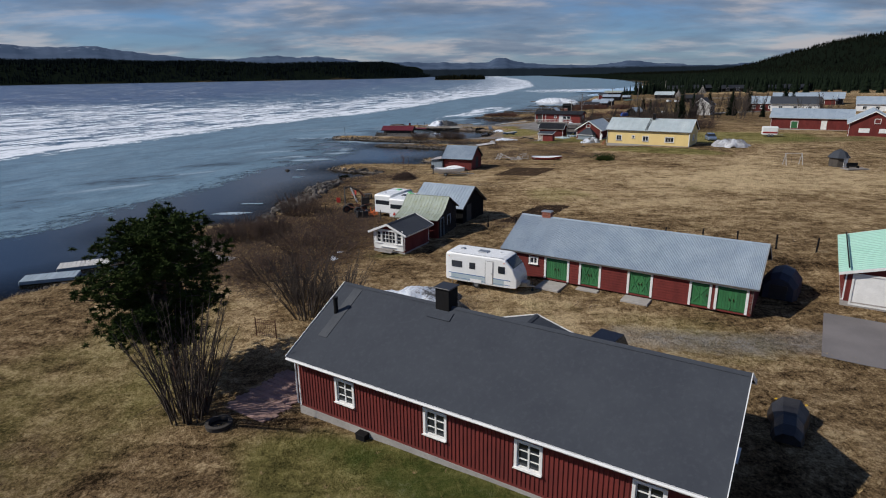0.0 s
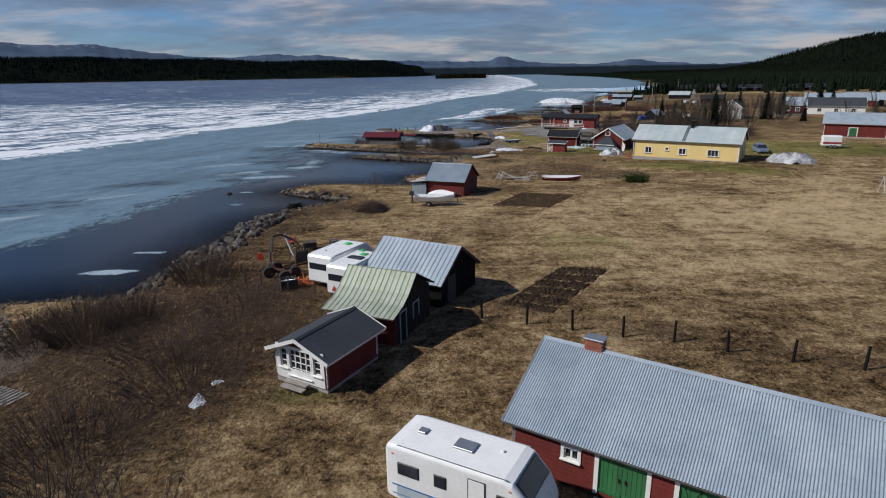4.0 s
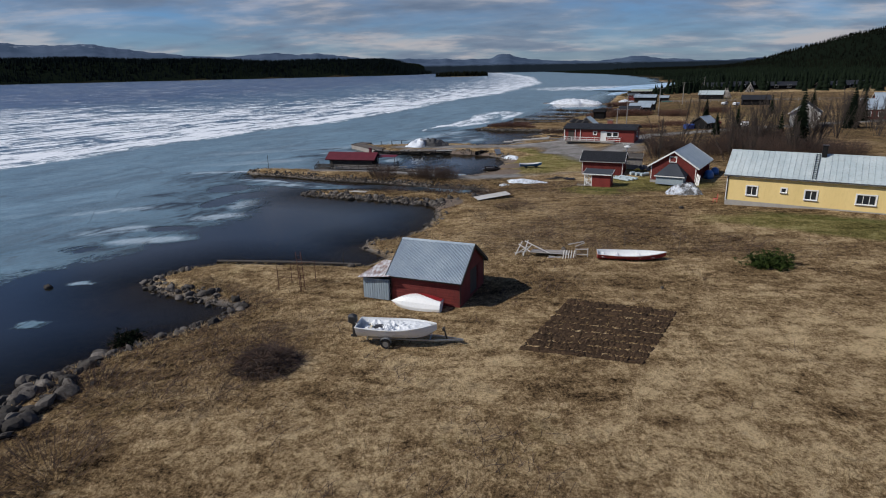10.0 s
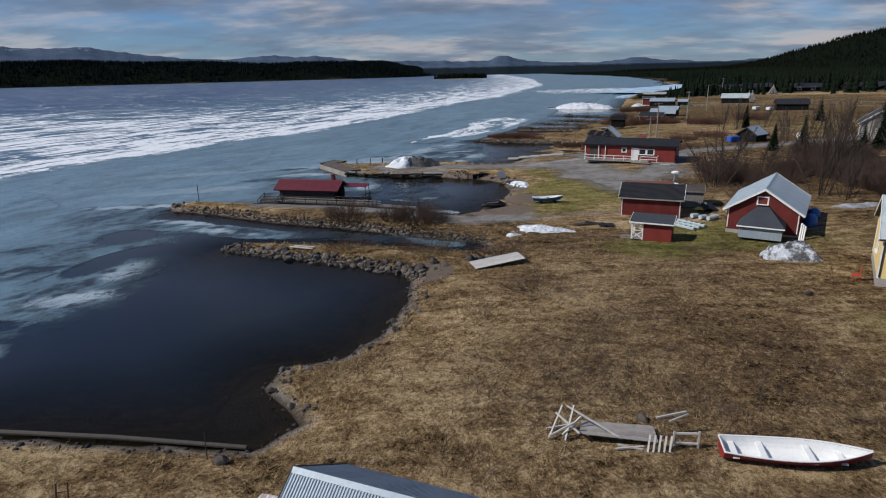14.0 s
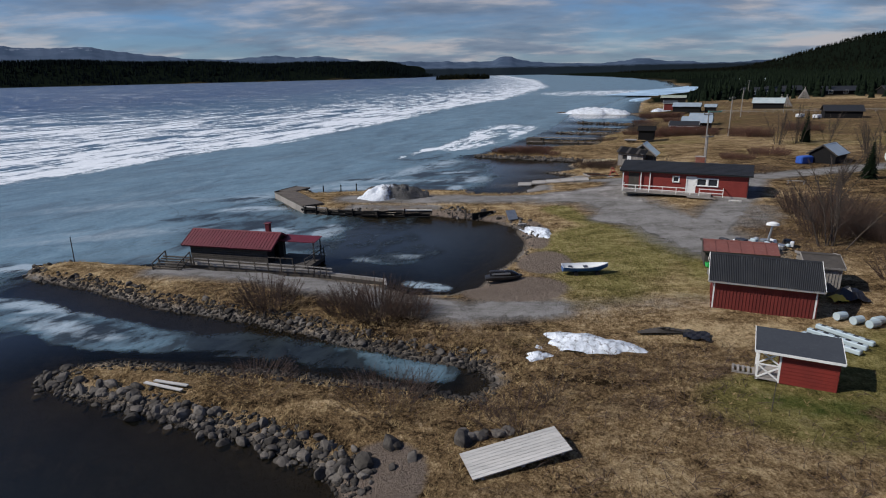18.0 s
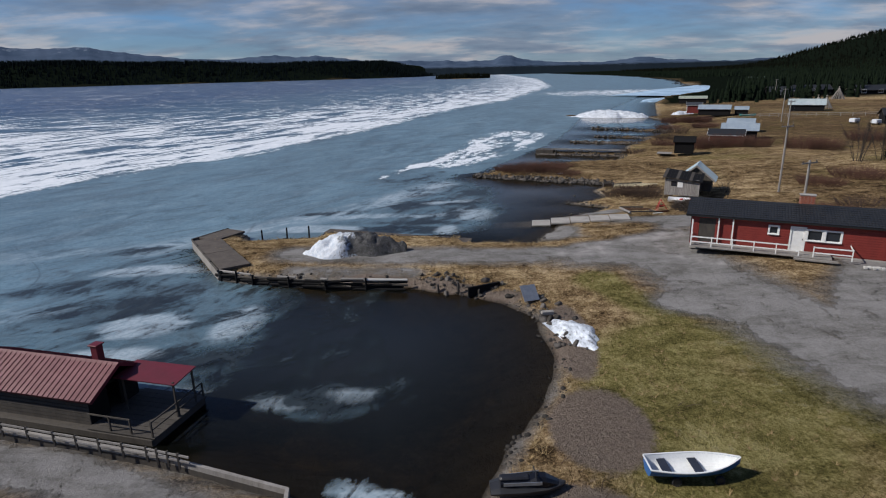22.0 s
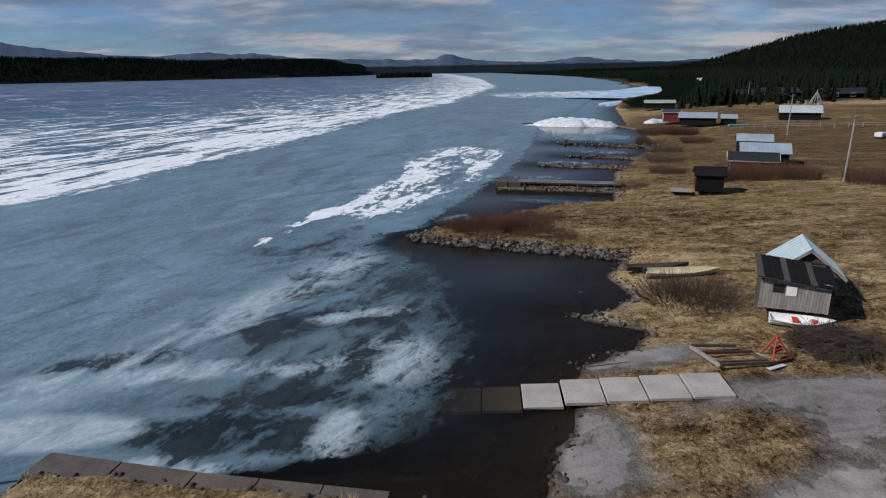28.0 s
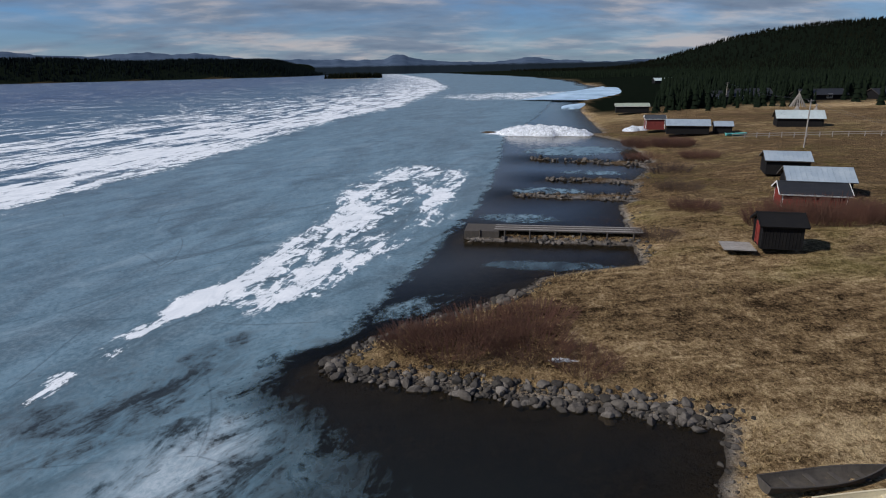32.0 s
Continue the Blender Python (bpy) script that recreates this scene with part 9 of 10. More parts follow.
def brush(x, y, r, h, n, label, material, seed, name="brush_pile"):
    g = np.random.default_rng(seed)
    t = thing(name, x, y, gz(x, y), 0, label, "brush pile")
    a, q = g.uniform(0, 6.28, n), np.sqrt(g.uniform(0, 1, n))
    p0 = np.stack([np.cos(a) * q * r, np.sin(a) * q * r, g.uniform(0, 1, n) * h * (1 - q ** 2)], 1)
    d = g.normal(0, 1, (n, 3)) * np.array([1, 1, .35])
    v, f, _ = stem_mesh(p0, d, g.uniform(.3, 1.1, n), np.full(n, .022), np.full(n, .006), g.normal(0, .2, (n, 3)), 2)
    part("brushwood", from_arrays("brushwood", v, f, M[material]), None, t)
    return t


bp = brush(-10.0, 94.5, 1.9, 1.1, 1500, "heap of dead brown spruce branches and twigs", 'willow', 71)
brush(28.9, 211.7, 2.5, .95, 1900, "heap of grey brushwood by the shed", 'bark', 73)
bp = brush(-20.6, 98.7, .8, .8, 500, "dark juniper bush on the bank", 'willow', 74, "juniper")
v, f = needle_tufts(np.stack([rng.normal(0, .4, 200), rng.normal(0, .4, 200), rng.uniform(.1, .8, 200)], 1), .28, 12, np.random.default_rng(75))
part("foliage", from_arrays("foliage", v, f, M['spruce']), None, bp)
jb = thing("juniper", 25.4, 110.3, gz(25.4, 110.3), 0, "low dark green juniper bush on the meadow", "shrub")
v, f = needle_tufts(np.stack([rng.normal(0, .75, 420), rng.normal(0, .55, 420), np.abs(rng.normal(.25, .3, 420))], 1), .3, 12, np.random.default_rng(76))
part("needle_mass", from_arrays("needle_mass", v, f, M['needles']), None, jb)

# pile of old drying racks
RK = thing("hay_rack_pile", 8.6, 114.7, gz(8.6, 114.7), -6, "pile of collapsed grey wooden racks in the grass", "rack pile")
for i in range(9):
    part("plank", MB().beam((-1.7 + .02 * i, -.45 + i * .13, .42 - .01 * i), (1.6, -.55 + i * .14, .30), .12, .03), M['grey_wood'], RK)
for (a, b) in (((-3.0, -.5, .1), (-2.4, .6, 1.1)), ((-2.3, -.6, .1), (-1.9, .5, 1.2)), ((-3.0, -.5, .2), (-1.9, -.4, .9)), ((-2.7, .3, .9), (-1.7, -.6, .5)), ((-2.2, .5, 1.15), (.1, -.5, .3)), ((-3.1, .2, .1), (-2.0, .6, .15)), ((-2.4, -.2, .1), (-1.6, .1, .9)),
               ((3.2, -.6, .05), (3.2, -.6, .95)), ((2.2, -.6, .05), (2.2, -.6, .9)), ((2.2, -.6, .8), (3.2, -.6, .85)), ((2.2, -.6, .35), (3.2, -.6, .35)), ((2.2, .3, .8), (3.0, .5, 1.1)), ((1.6, .2, 1.0), (2.9, .5, 1.2)), ((-.2, -1.0, .12), (1.0, -.7, .12)), ((-.1, -.8, .2), (.9, -.9, .1))):
    part("rail", MB().beam(a, b, .07, .07), M['pale_wood'], RK)
for i in range(5):
    part("slat", MB().beam((1.1 + i * .22, -1.0, .05), (1.2 + i * .22, -.75, .75), .08, .03), M['pale_wood'], RK)

# drying frame of iron poles at the point
DF = thing("net_drying_frame", -11.8, 107.9, gz(-11.8, 107.9), 0, "rusty iron pole frame with a ladder for drying nets", "frame")
for dx, dy, h in ((-1.5, -.6, 1.9), (1.1, .7, 1.9), (-.9, .9, 1.6), (.4, -1.0, 1.8)):
    part("pole", MB().tube([(dx, dy, -.1), (dx, dy, h)], .035, .03, 6), M['rust'], DF)
lad = MB().tube([(.3, -.95, 0), (-.25, .4, 2.7)], .03, .03, 6).tube([(.65, -.85, 0), (.1, .5, 2.7)], .03, .03, 6)
for i in range(8):
    u = (i + .7) / 8.5
    lad.tube([(.3 - .55 * u, -.95 + 1.35 * u, 2.7 * u), (.65 - .55 * u, -.85 + 1.35 * u, 2.7 * u)], .02, .02, 5)
part("ladder", lad, M['rust'], DF)
part("wire", MB().tube([(-1.5, -.6, 1.8), (-.9, .9, 1.5), (1.1, .7, 1.8)], .015, .015, 4).tube([(-1.5, -.6, 1.0), (.4, -1.0, 1.0)], .015, .015, 4), M['rust'], DF)
for x, y, h, lb in ((-9.6, 113.9, 1.4, "iron pole on the shore"), (-34.6, 169.4, 2.4, "weathered pole on the end of the spit"), (16.8, 143.4, 1.6, "thin rusty pole standing in the meadow"), (6.2, 128.8, 1.3, "thin stick in the meadow grass"), (10.6, 121, 1.4, "thin stick in the meadow grass"), (15.5, 116.5, 1.6, "thin stick in the meadow grass"), (19.5, 114, 1.5, "thin stick in the meadow grass")):
    po = thing("pole", x, y, gz(x, y), 0, lb, "pole")
    part("pole", MB().tube([(0, 0, -.2), (.04, .02, h)], .05 if h > 2 else .025, .04 if h > 2 else .02, 7), M['dark_wood'], po)
log = thing("shore_log", -15.0, 115.7, .12, -3, "long grey log edging the shore", "log")
part("log", MB().tube([(-7, .2, 0), (0, .05, .05), (6.8, -.3, .02)], .13, .11, 9), M['dark_wood'], log)

# patio, fire ring, trellis, barbecue beside the long house
PT = thing("patio", -10.1, 28.1, gz(-10.1, 28.1), -30, "reddish paved patio with a zigzag edge", "patio")
me = MB().cbox((0, 0, 0), (.39, .29, .08), .012).mesh("paver", M['pavers'])
for i in range(8):
    for j in range(15):
        xx, yy = -1.5 + i * .4 + .1 * ((j % 3) - 1), -2.3 + j * .3
        if abs(xx) + .35 * abs(yy) < 2.2:
            c, s = math.cos(radians(-30)), math.sin(radians(-30))
            part("paver", me, None, PT, m=pose(xx, yy, gz(-10.1 + xx * c - yy * s, 28.1 + xx * s + yy * c) - gz(-10.1, 28.1) + .02, 0, 0, rng.normal(0, 1.5)))
FRG = thing("fire_ring", -12.2, 25.0, gz(-12.2, 25), 0, "round stone fire ring in the grass", "fire ring")
part("ring", MB().loft([[(r * math.cos(a), r * math.sin(a), z) for a in [2 * math.pi * i / 22 for i in range(22)]] for r, z in ((.62, -.05), (.66, .22), (.48, .24), (.46, .02))], caps=False), M['stone'], FRG)
part("ash", MB().tube([(0, 0, 0), (0, 0, .05)], .46, .44, 20), M['black_wood'], FRG)
TR = thing("trellis", -13.1, 35.0, gz(-13.1, 35), -20, "rusty iron trellis panel standing in the lawn", "trellis")
tm = MB()
for i in range(11):
    tm.tube([(-.75 + i * .15, 0, .1), (-.75 + i * .15, 0, 1.2)], .012, .012, 4)
for h in (.25, .95, 1.2):
    tm.tube([(-.8, 0, h), (.8, 0, h)], .018, .018, 5)
part("grille", tm, M['rust'], TR)
for s in (-.8, .8):
    part("post", MB().tube([(s, 0, -.1), (s, 0, 1.35)], .035, .03, 6), M['rust'], TR)
GRL = thing("barbecue", -9.6, 30.9, gz(-9.6, 30.9), -30, "black barbecue with a grey lid beside the house", "barbecue")
part("lid", MB().cbox((0, 0, .95), (1.0, .6, .14), .05), M['tarp'], GRL)
part("body", MB().cbox((0, 0, .65), (.9, .5, .45), .05), M['black_cover'], GRL)
for sx in (-.4, .4):
    for sy in (-.2, .2):
        part("leg", MB().tube([(sx, sy, 0), (sx, sy, .5)], .025, .025, 6), M['dark_plastic'], GRL)
FIG = thing("wood_stump", -9.5, 33.4, gz(-9.5, 33.4), 0, "dark carved wood stump by the gable", "stump")
part("stump", MB().tube([(0, 0, 0), (.05, 0, .6), (-.05, .05, 1.15)], .2, .12, 8), M['dark_wood'], FIG)

# landing stage on the river and duckboards on the beach
for x, y, a, lb in ((-36.9, 48.2, 20, "grey floating landing stage pulled to the shore"), (-36.1, 51.9, 25, "pale floating landing stage pulled to the shore")):
    ls = thing("landing_stage", x, y, .12, a, lb, "landing stage", "landing stages")
    part("float", MB().cbox((0, 0, .05), (4.4, 1.9, .3), .05), M['grey_siding'], ls)
    for i in range(12):
        part("plank", MB().box((-2.0 + i * .365, 0, .22), (.33, 2.0, .04)), M['pale_wood'] if y > 50 else M['grey_siding'], ls)
DK = thing("duckboard", -22.9, 51.7, gz(-22.9, 51.7) + .04, -20, "grey wooden duckboards on the beach", "duckboard")
for i in range(9):
    part("plank", MB().box((-1.2 + i * .3, .02 * (i % 3), .05), (.16, 1.3, .05)), M['grey_wood'], DK)

# tent-like cover behind the barn, covered snowmobile, black car
TN = thing("storage_tent", 22.6, 40.9, gz(22.6, 40.9), 55, "navy canvas storage tent behind the barn", "tent")
rings = []
for x, s in ((-1.5, .70), (-1.0, .86), (1.0, .86), (1.5, .70)):
    rings.append([(x, -1.35 * s, 0), (x, -1.35 * s, 1.2 * s), (x, -.75 * s, 1.95 * s), (x, 0, 2.2 * s), (x, .75 * s, 1.95 * s), (x, 1.35 * s, 1.2 * s), (x, 1.35 * s, 0)])
part("canvas", MB().loft(rings), M['navy'], TN)
part("flap", MB().box((-1.52, 0, .55), (.04, 1.1, 1.0)), M['black_cover'], TN)
SM = thing("snowmobile", 14.9, 24.6, gz(14.9, 24.6), 62, "snowmobile under a black fitted cover", "snowmobile")
rings = []
for x, b, z in ((-1.6, .35, .55), (-1.2, .42, .85), (-.4, .42, .9), (.1, .5, 1.05), (.5, .55, 1.3), (.9, .55, 1.0), (1.5, .45, .6), (1.7, .3, .35)):
    b = b * 1.4
    rings.append([(x, -b * 1.15, .1), (x, -b, z * .62), (x, -b * .45, z), (x, b * .45, z), (x, b, z * .62), (x, b * 1.15, .1)])
part("cover", MB().loft(rings), M['black_cover'], SM)
for s in (-1, 1):
    part("ski", MB().tube([(.6, s * .5, .06), (1.7, s * .5, .06), (2.0, s * .5, .22)], .06, .05, 6), M['dark_plastic'], SM)
    part("mirror", MB().cbox((.6, s * .62, 1.05), (.06, .12, .08), .02), M['yellow_plastic'], SM)


def car(x, y, ang, label, paint, L=4.4, W=1.75, H=1.45):
    c = thing("car", x, y, gz(x, y), ang, label, "car")
    def sec(xx, w, z0, z1):
        return [(xx, -w, z0), (xx, w, z0), (xx, w, z1 - .08), (xx, w - .08, z1), (xx, -w + .08, z1), (xx, -w, z1 - .08)]
    w = W / 2
    part("body", MB().loft([sec(-L / 2, w * .9, .35, .85), sec(-L / 2 + .15, w, .25, .95), sec(-.9, w, .22, .95), sec(.9, w, .22, .92), sec(L / 2 - .3, w, .25, .78), sec(L / 2, w * .85, .35, .62)]), M[paint], c)
    cab = part("cabin", MB().loft([[(xx, s * ww, zz) for s, ww in ((-1, a), (1, a))] + [(x2, s * b2, H) for s, b2 in ((1, b), (-1, b))] for xx, x2, a, b, zz in ((-L / 2 + .1, -L / 2 + .45, w * .95, w * .76, .93), (.95, .3, w * .95, w * .76, .9))]), M['glass'], c)
    part("roof_panel", MB().cbox(((-L / 2 + .45 + .3) / 2, 0, H + .01), (L / 2 - .1, W * .77, .06), .025), M[paint], cab)
    for xx in (-L / 2 + .8, L / 2 - .85):
        for s in (-1, 1):
            wheel(c, xx, s * (w - .1), .32, .32, .2)
    for s in (-1, 1):
        part("headlight", MB().cbox((L / 2 - .06, s * .6, .62), (.08, .3, .12), .02), M['galv'], c)
        part("tail_light", MB().cbox((-L / 2 + .04, s * .68, .75), (.06, .2, .2), .02), M['machine_red'], c)
    return c


car(7.35, 30.5, -127, "black estate car parked behind the long house", 'black_car', 4.6, 1.85, 1.6)
car(54.3, 135.2, -100, "blue-grey car parked beside the yellow house", 'car_paint')
car(64, 222, 20, "dark red car at the edge of the field", 'boat_red')
HT = thing("horse_trailer", 68.8, 139.0, gz(68.8, 139), -20, "white and purple horse trailer by the red house", "trailer")
part("body", MB().cbox((0, 0, 1.35), (3.2, 1.7, 1.9), .15), M['plastic_white'], HT)
part("stripe", MB().box((0, -.86, 1.0), (3.0, .02, .35)), M['boat_red'], HT)
for s in (-1, 1):
    wheel(HT, -.2, s * .8, .32, .32, .18)
    wheel(HT, .5, s * .8, .32, .32, .18)
part("drawbar", MB().beam((1.5, 0, .5), (2.8, 0, .45), .08, .1), M['galv'], HT)
GZB = thing("playhouse_hut", 59.2, 96.6, gz(59.2, 96.6), 10, "small round dark playhouse with a white door", "hut")
part("wall", MB().loft([[(1.3 * math.cos(a), 1.3 * math.sin(a), z) for a in [2 * math.pi * i / 8 for i in range(8)]] for z in (0, 1.5)]), M['dark_wood'], GZB)
part("roof", MB().loft([[(r * math.cos(a), r * math.sin(a), z) for a in [2 * math.pi * i / 8 for i in range(8)]] for r, z in ((1.6, 1.4), (.9, 2.3), (.1, 2.7))]), M['felt'], GZB)
part("door", MB().box((.2, -1.25, .8), (.7, .08, 1.6)), M['white_paint'], GZB)
GZD = thing("deck_bench", 59.9, 93.4, gz(59.9, 93.4), 5, "wooden terrace with a dark bench", "terrace")
part("deck", MB().box((0, 0, .12), (3.4, 1.8, .16)), M['grey_wood'], GZD)
part("bench", MB().box((-.2, .2, .5), (1.8, .5, .08)).box((-.2, .45, .75), (1.8, .08, .5)).box((-1, .2, .3), (.08, .5, .4)).box((.6, .2, .3), (.08, .5, .4)), M['black_wood'], GZD)
SW = thing("swing_set", 53.4, 99, gz(53.4, 99), 0, "pale wooden swing frame on the meadow", "swing")
for s in (-1.3, 1.3):
    for q in (-.6, .6):
        part("leg", MB().beam((s, q, 0), (s, 0, 1.9), .08, .08), M['pale_wood'], SW)
part("crossbar", MB().beam((-1.4, 0, 1.9), (1.4, 0, 1.9), .09, .09), M['pale_wood'], SW)
for q in (-.25, .25):
    part("rope", MB().tube([(q, 0, 1.9), (q, 0, .5)], .015, .015, 4), M['dark_plastic'], SW)
part("seat", MB().box((0, 0, .48), (.55, .2, .04)), M['dark_wood'], SW)
CH = thing("garden_chair", 30.2, 133.6, gz(30.2, 133.6), 150, "red garden chair on the grass by the yellow house", "chair")
part("seat", MB().cbox((0, 0, .42), (.5, .5, .05), .02), M['machine_red'], CH)
part("backrest", MB().cbox((-.24, 0, .72), (.05, .5, .55), .02), M['machine_red'], CH)
for sx in (-.2, .2):
    for sy in (-.2, .2):
        part("leg", MB().tube([(sx, sy, 0), (sx, sy, .42)], .02, .02, 5), M['machine_red'], CH)
TRT = thing("climber_frame", 28.0, 133.0, gz(28, 133), 0, "thin rusty garden tripod by the house", "frame")
for a in (0, 2.1, 4.2):
    part("pole", MB().tube([(.35 * math.cos(a), .35 * math.sin(a), 0), (0, 0, 1.4)], .015, .015, 4), M['rust'], TRT)

# plank slab, jetty debris, boards
PK = thing("fallen_jetty_section", 4.5, 139.9, gz(4.5, 139.9) + .1, 20, "silvered plank jetty section lying on stones", "jetty section")
PK.matrix_world = pose(4.5, 139.9, gz(4.5, 139.9) + .25, 4, -5, 20)
for i in range(9):
    part("plank", MB().box((0, -.74 + i * .185, .09), (4.5, .17, .05)), M['pale_wood'], PK)
for xx in (-1.8, 0, 1.8):
    part("bearer", MB().box((xx, 0, 0), (.14, 1.6, .14)), M['grey_wood'], PK)
for x, y, a, L in ((-14.2, 146.2, -18, 2.6), (-13.9, 146.5, -14, 2.2)):
    bd = thing("board", x, y, gz(x, y) + .15, a, "pale grey board lying on the stone jetty", "board")
    part("plank", MB().box((0, 0, .05), (L, .2, .06)), M['pale_wood'], bd)
DB = thing("dark_debris", 14.6, 152.2, gz(14.6, 152.2), -20, "dark rotten planks and tarpaulin in a heap", "debris")
for i in range(6):
    part("plank", MB().beam((-1.6 + .2 * i, -.5 + .2 * i, .1), (1.4 - .3 * i, .4 - .1 * i, .22 + .05 * i), .3, .05), M['dark_wood'], DB)
part("tarpaulin", MB().loft([[(1.0 + i * .25, -.6 + k * .25, .22 + .08 * math.sin(i * 1.9 + k * 2.3)) for k in range(6)] for i in range(7)], caps=False, closed=False), M['black_cover'], DB)
MP = thing("metal_sheet", 7.3, 184.6, gz(7.3, 184.6) + .2, 20, "grey metal sheet leaning on the stones", "sheet")
part("sheet", MB().box((0, 0, .4), (1.2, 1.3, .05), m=Matrix.Rotation(.75, 4, 'X')), M['galv'], MP)
CB = thing("concrete_block", 8.3, 182.0, gz(8.3, 182.0) + .1, 10, "pale concrete pipe piece on the bank", "concrete block")
part("block", MB().cbox((0, 0, .15), (.9, .3, .3), .05), M['concrete'], CB)
for i, (x, y, a) in enumerate(((23.3, 150.2, -55), (24.0, 150.8, -53), (24.8, 151.4, -56))):
    pl = thing("float_section", x, y, gz(x, y) + .05, a, "pale grey float section on the grass beside the sheds", "float", "float sections beside the sheds")
    part("beam", MB().cbox((0, 0, .15), (3.2, .35, .28), .04), M['pale_blue'], pl)
    for k in range(5):
        part("slot", MB().box((-1.2 + k * .6, 0, .295), (.25, .22, .02)), M['dark_plastic'], pl)
PLS = thing("tarp_pile", 28.5, 157.2, gz(28.5, 157.2), 0, "pile of gear under black and yellow tarpaulins", "pile")
part("cover", MB().loft([[(-1.1 + i * .3, -.8 + k * .3, max(0, .95 * math.cos((i - 3.5) * .38) * math.cos((k - 2.5) * .5) + .1 * math.sin(i * 2 + k))) for k in range(6)] for i in range(8)], caps=False, closed=False), M['black_cover'], PLS)
part("yellow_cover", MB().loft([[(-1.5 + i * .25, -.9 + k * .25, max(.02, .5 * math.cos((i - 2) * .5) * math.cos((k - 2) * .5) + .05 * math.sin(i * 2 + k))) for k in range(5)] for i in range(5)], caps=False, closed=False), M['yellow_plastic'], PLS)
for x, y in ((26.6, 153.2), (27.2, 152.6), (26.0, 153.9), (27.8, 153.1)):
    bl = thing("pale_barrel", x, y, gz(x, y), 20, "pale plastic barrel lying in the grass", "barrel", "barrels by the sheds")
    part("barrel", MB().tube([(-.35, 0, .26), (.35, 0, .26)], .26, .26, 12), M['pale_blue'], bl)
JK = thing("machinery_heap", 28.2, 169.8, gz(28.2, 169.8), -12, "heap of boat gear with a white propeller guard", "heap")
for i in range(30):
    p = Vector((rng.normal(0, 1.7), rng.normal(0, .8), rng.uniform(.15, .8)))
    part("gear", MB().cbox(p, (rng.uniform(.3, .9), rng.uniform(.3, .7), rng.uniform(.2, .6)), .06, rng.uniform(0, 3)), M[('pale_blue', 'dark_plastic', 'galv', 'black_cover', 'tarp')[i % 5]], JK)
part("mast", MB().tube([(.6, 0, .3), (.9, .1, 2.2)], .12, .08, 8), M['galv'], JK)
part("guard", MB().loft([[(.9 + r * math.cos(a), .1 + r * .6 * math.sin(a), 2.2 + z) for a in [2 * math.pi * i / 12 for i in range(12)]] for r, z in ((.55, 0), (.5, .18), (.15, .3))]), M['plastic_white'], JK)
KP = thing("pallet_stack", 21.9, 162.7, gz(21.9, 162.7), 8, "grey weathered pallets stacked by the shed", "pallet")
for k in range(3):
    for q in range(6):
        part("slat", MB().box((0, -.5 + .2 * q, .13 + .15 * k), (1.3, .14, .025)), M['grey_wood'], KP)
    for q in (-.55, 0, .55):
        part("bearer", MB().box((q, 0, .06 + .15 * k), (.1, 1.1, .1)), M['grey_wood'], KP)
for dy, dz in ((-.35, .5), (.38, .52)):
    KY = thing("kayak", 22.7, 163.1 + dy, gz(22.7, 163) + dz, 6, "bright green plastic kayak lying on pallets", "kayak", "green kayaks")
    hull_part(KY, 3.1, .62, .26, 'green_plastic', 'green_plastic')
    part("deck", MB().loft([[(x, -.27 * w, .27), (x, 0, .27 + .07 * w), (x, .27 * w, .27)] for x, w in ((-1.5, .7), (-.7, .98), (.1, 1.0), (.8, .8), (1.5, .08))], caps=False, closed=False), M['green_plastic'], KY)
    part("cockpit_rim", MB().tube([(.1 + .45 * math.cos(a), .18 * math.sin(a), .36) for a in np.linspace(0, 2 * math.pi, 15)], .02, .02, 5), M['dark_plastic'], KY)

# houseboat fence, timber edging of the spit
TE = thing("timber_edge", -16, 166, 0, 0, "weathered timber edging with a low rail along the spit", "timber edge")
edge = [(-25.1, 168.0), (-22.3, 168.0), (-16.2, 166.6), (-11.2, 165.5), (-4.4, 163.3), (-4.1, 161.8)]
for (ax, ay), (bx, by) in zip(edge, edge[1:]):
    for k in range(3):
        part("beam", MB().beam((ax + 16, ay - 166, .12 + k * .27), (bx + 16, by - 166, .10 + k * .27), .16, .26), M['dark_wood'] if k < 2 else M['grey_wood'], TE)
rl = [(-22.3, 167.7), (-16.2, 166.3), (-11.2, 165.2), (-9.0, 164.6)]
for (ax, ay), (bx, by) in zip(rl, rl[1:]):
    for h in (.95, 1.22):
        part("rail", MB().beam((ax + 16, ay - 166, h), (bx + 16, by - 166, h), .05, .09), M['grey_wood'], TE)
    n = 4
    for i in range(n):
        x, y = ax + (bx - ax) * i / n, ay + (by - ay) * i / n
        part("post", MB().box((x + 16, y - 166, .92), (.08, .08, .8)), M['dark_wood'], TE)
SR = thing("log_steps", -23.7, 167.0, gz(-23.7, 167), -10, "grey log steps and rail to the houseboat", "steps")
for i in range(6):
    part("log", MB().tube([(-1.6, -.9 + i * .32, .25 + .12 * i), (1.2, -.8 + i * .3, .25 + .12 * i)], .08, .07, 7), M['dark_wood'], SR)
for sx in (-1.5, 1.0):
    part("rail", MB().beam((sx, -1.0, .7), (sx, .9, 1.3), .07, .09), M['dark_wood'], SR)
    for q, h in ((-1.0, .7), (-.1, 1.0), (.9, 1.3)):
        part("post", MB().box((sx, q, h / 2), (.09, .09, h)), M['dark_wood'], SR)
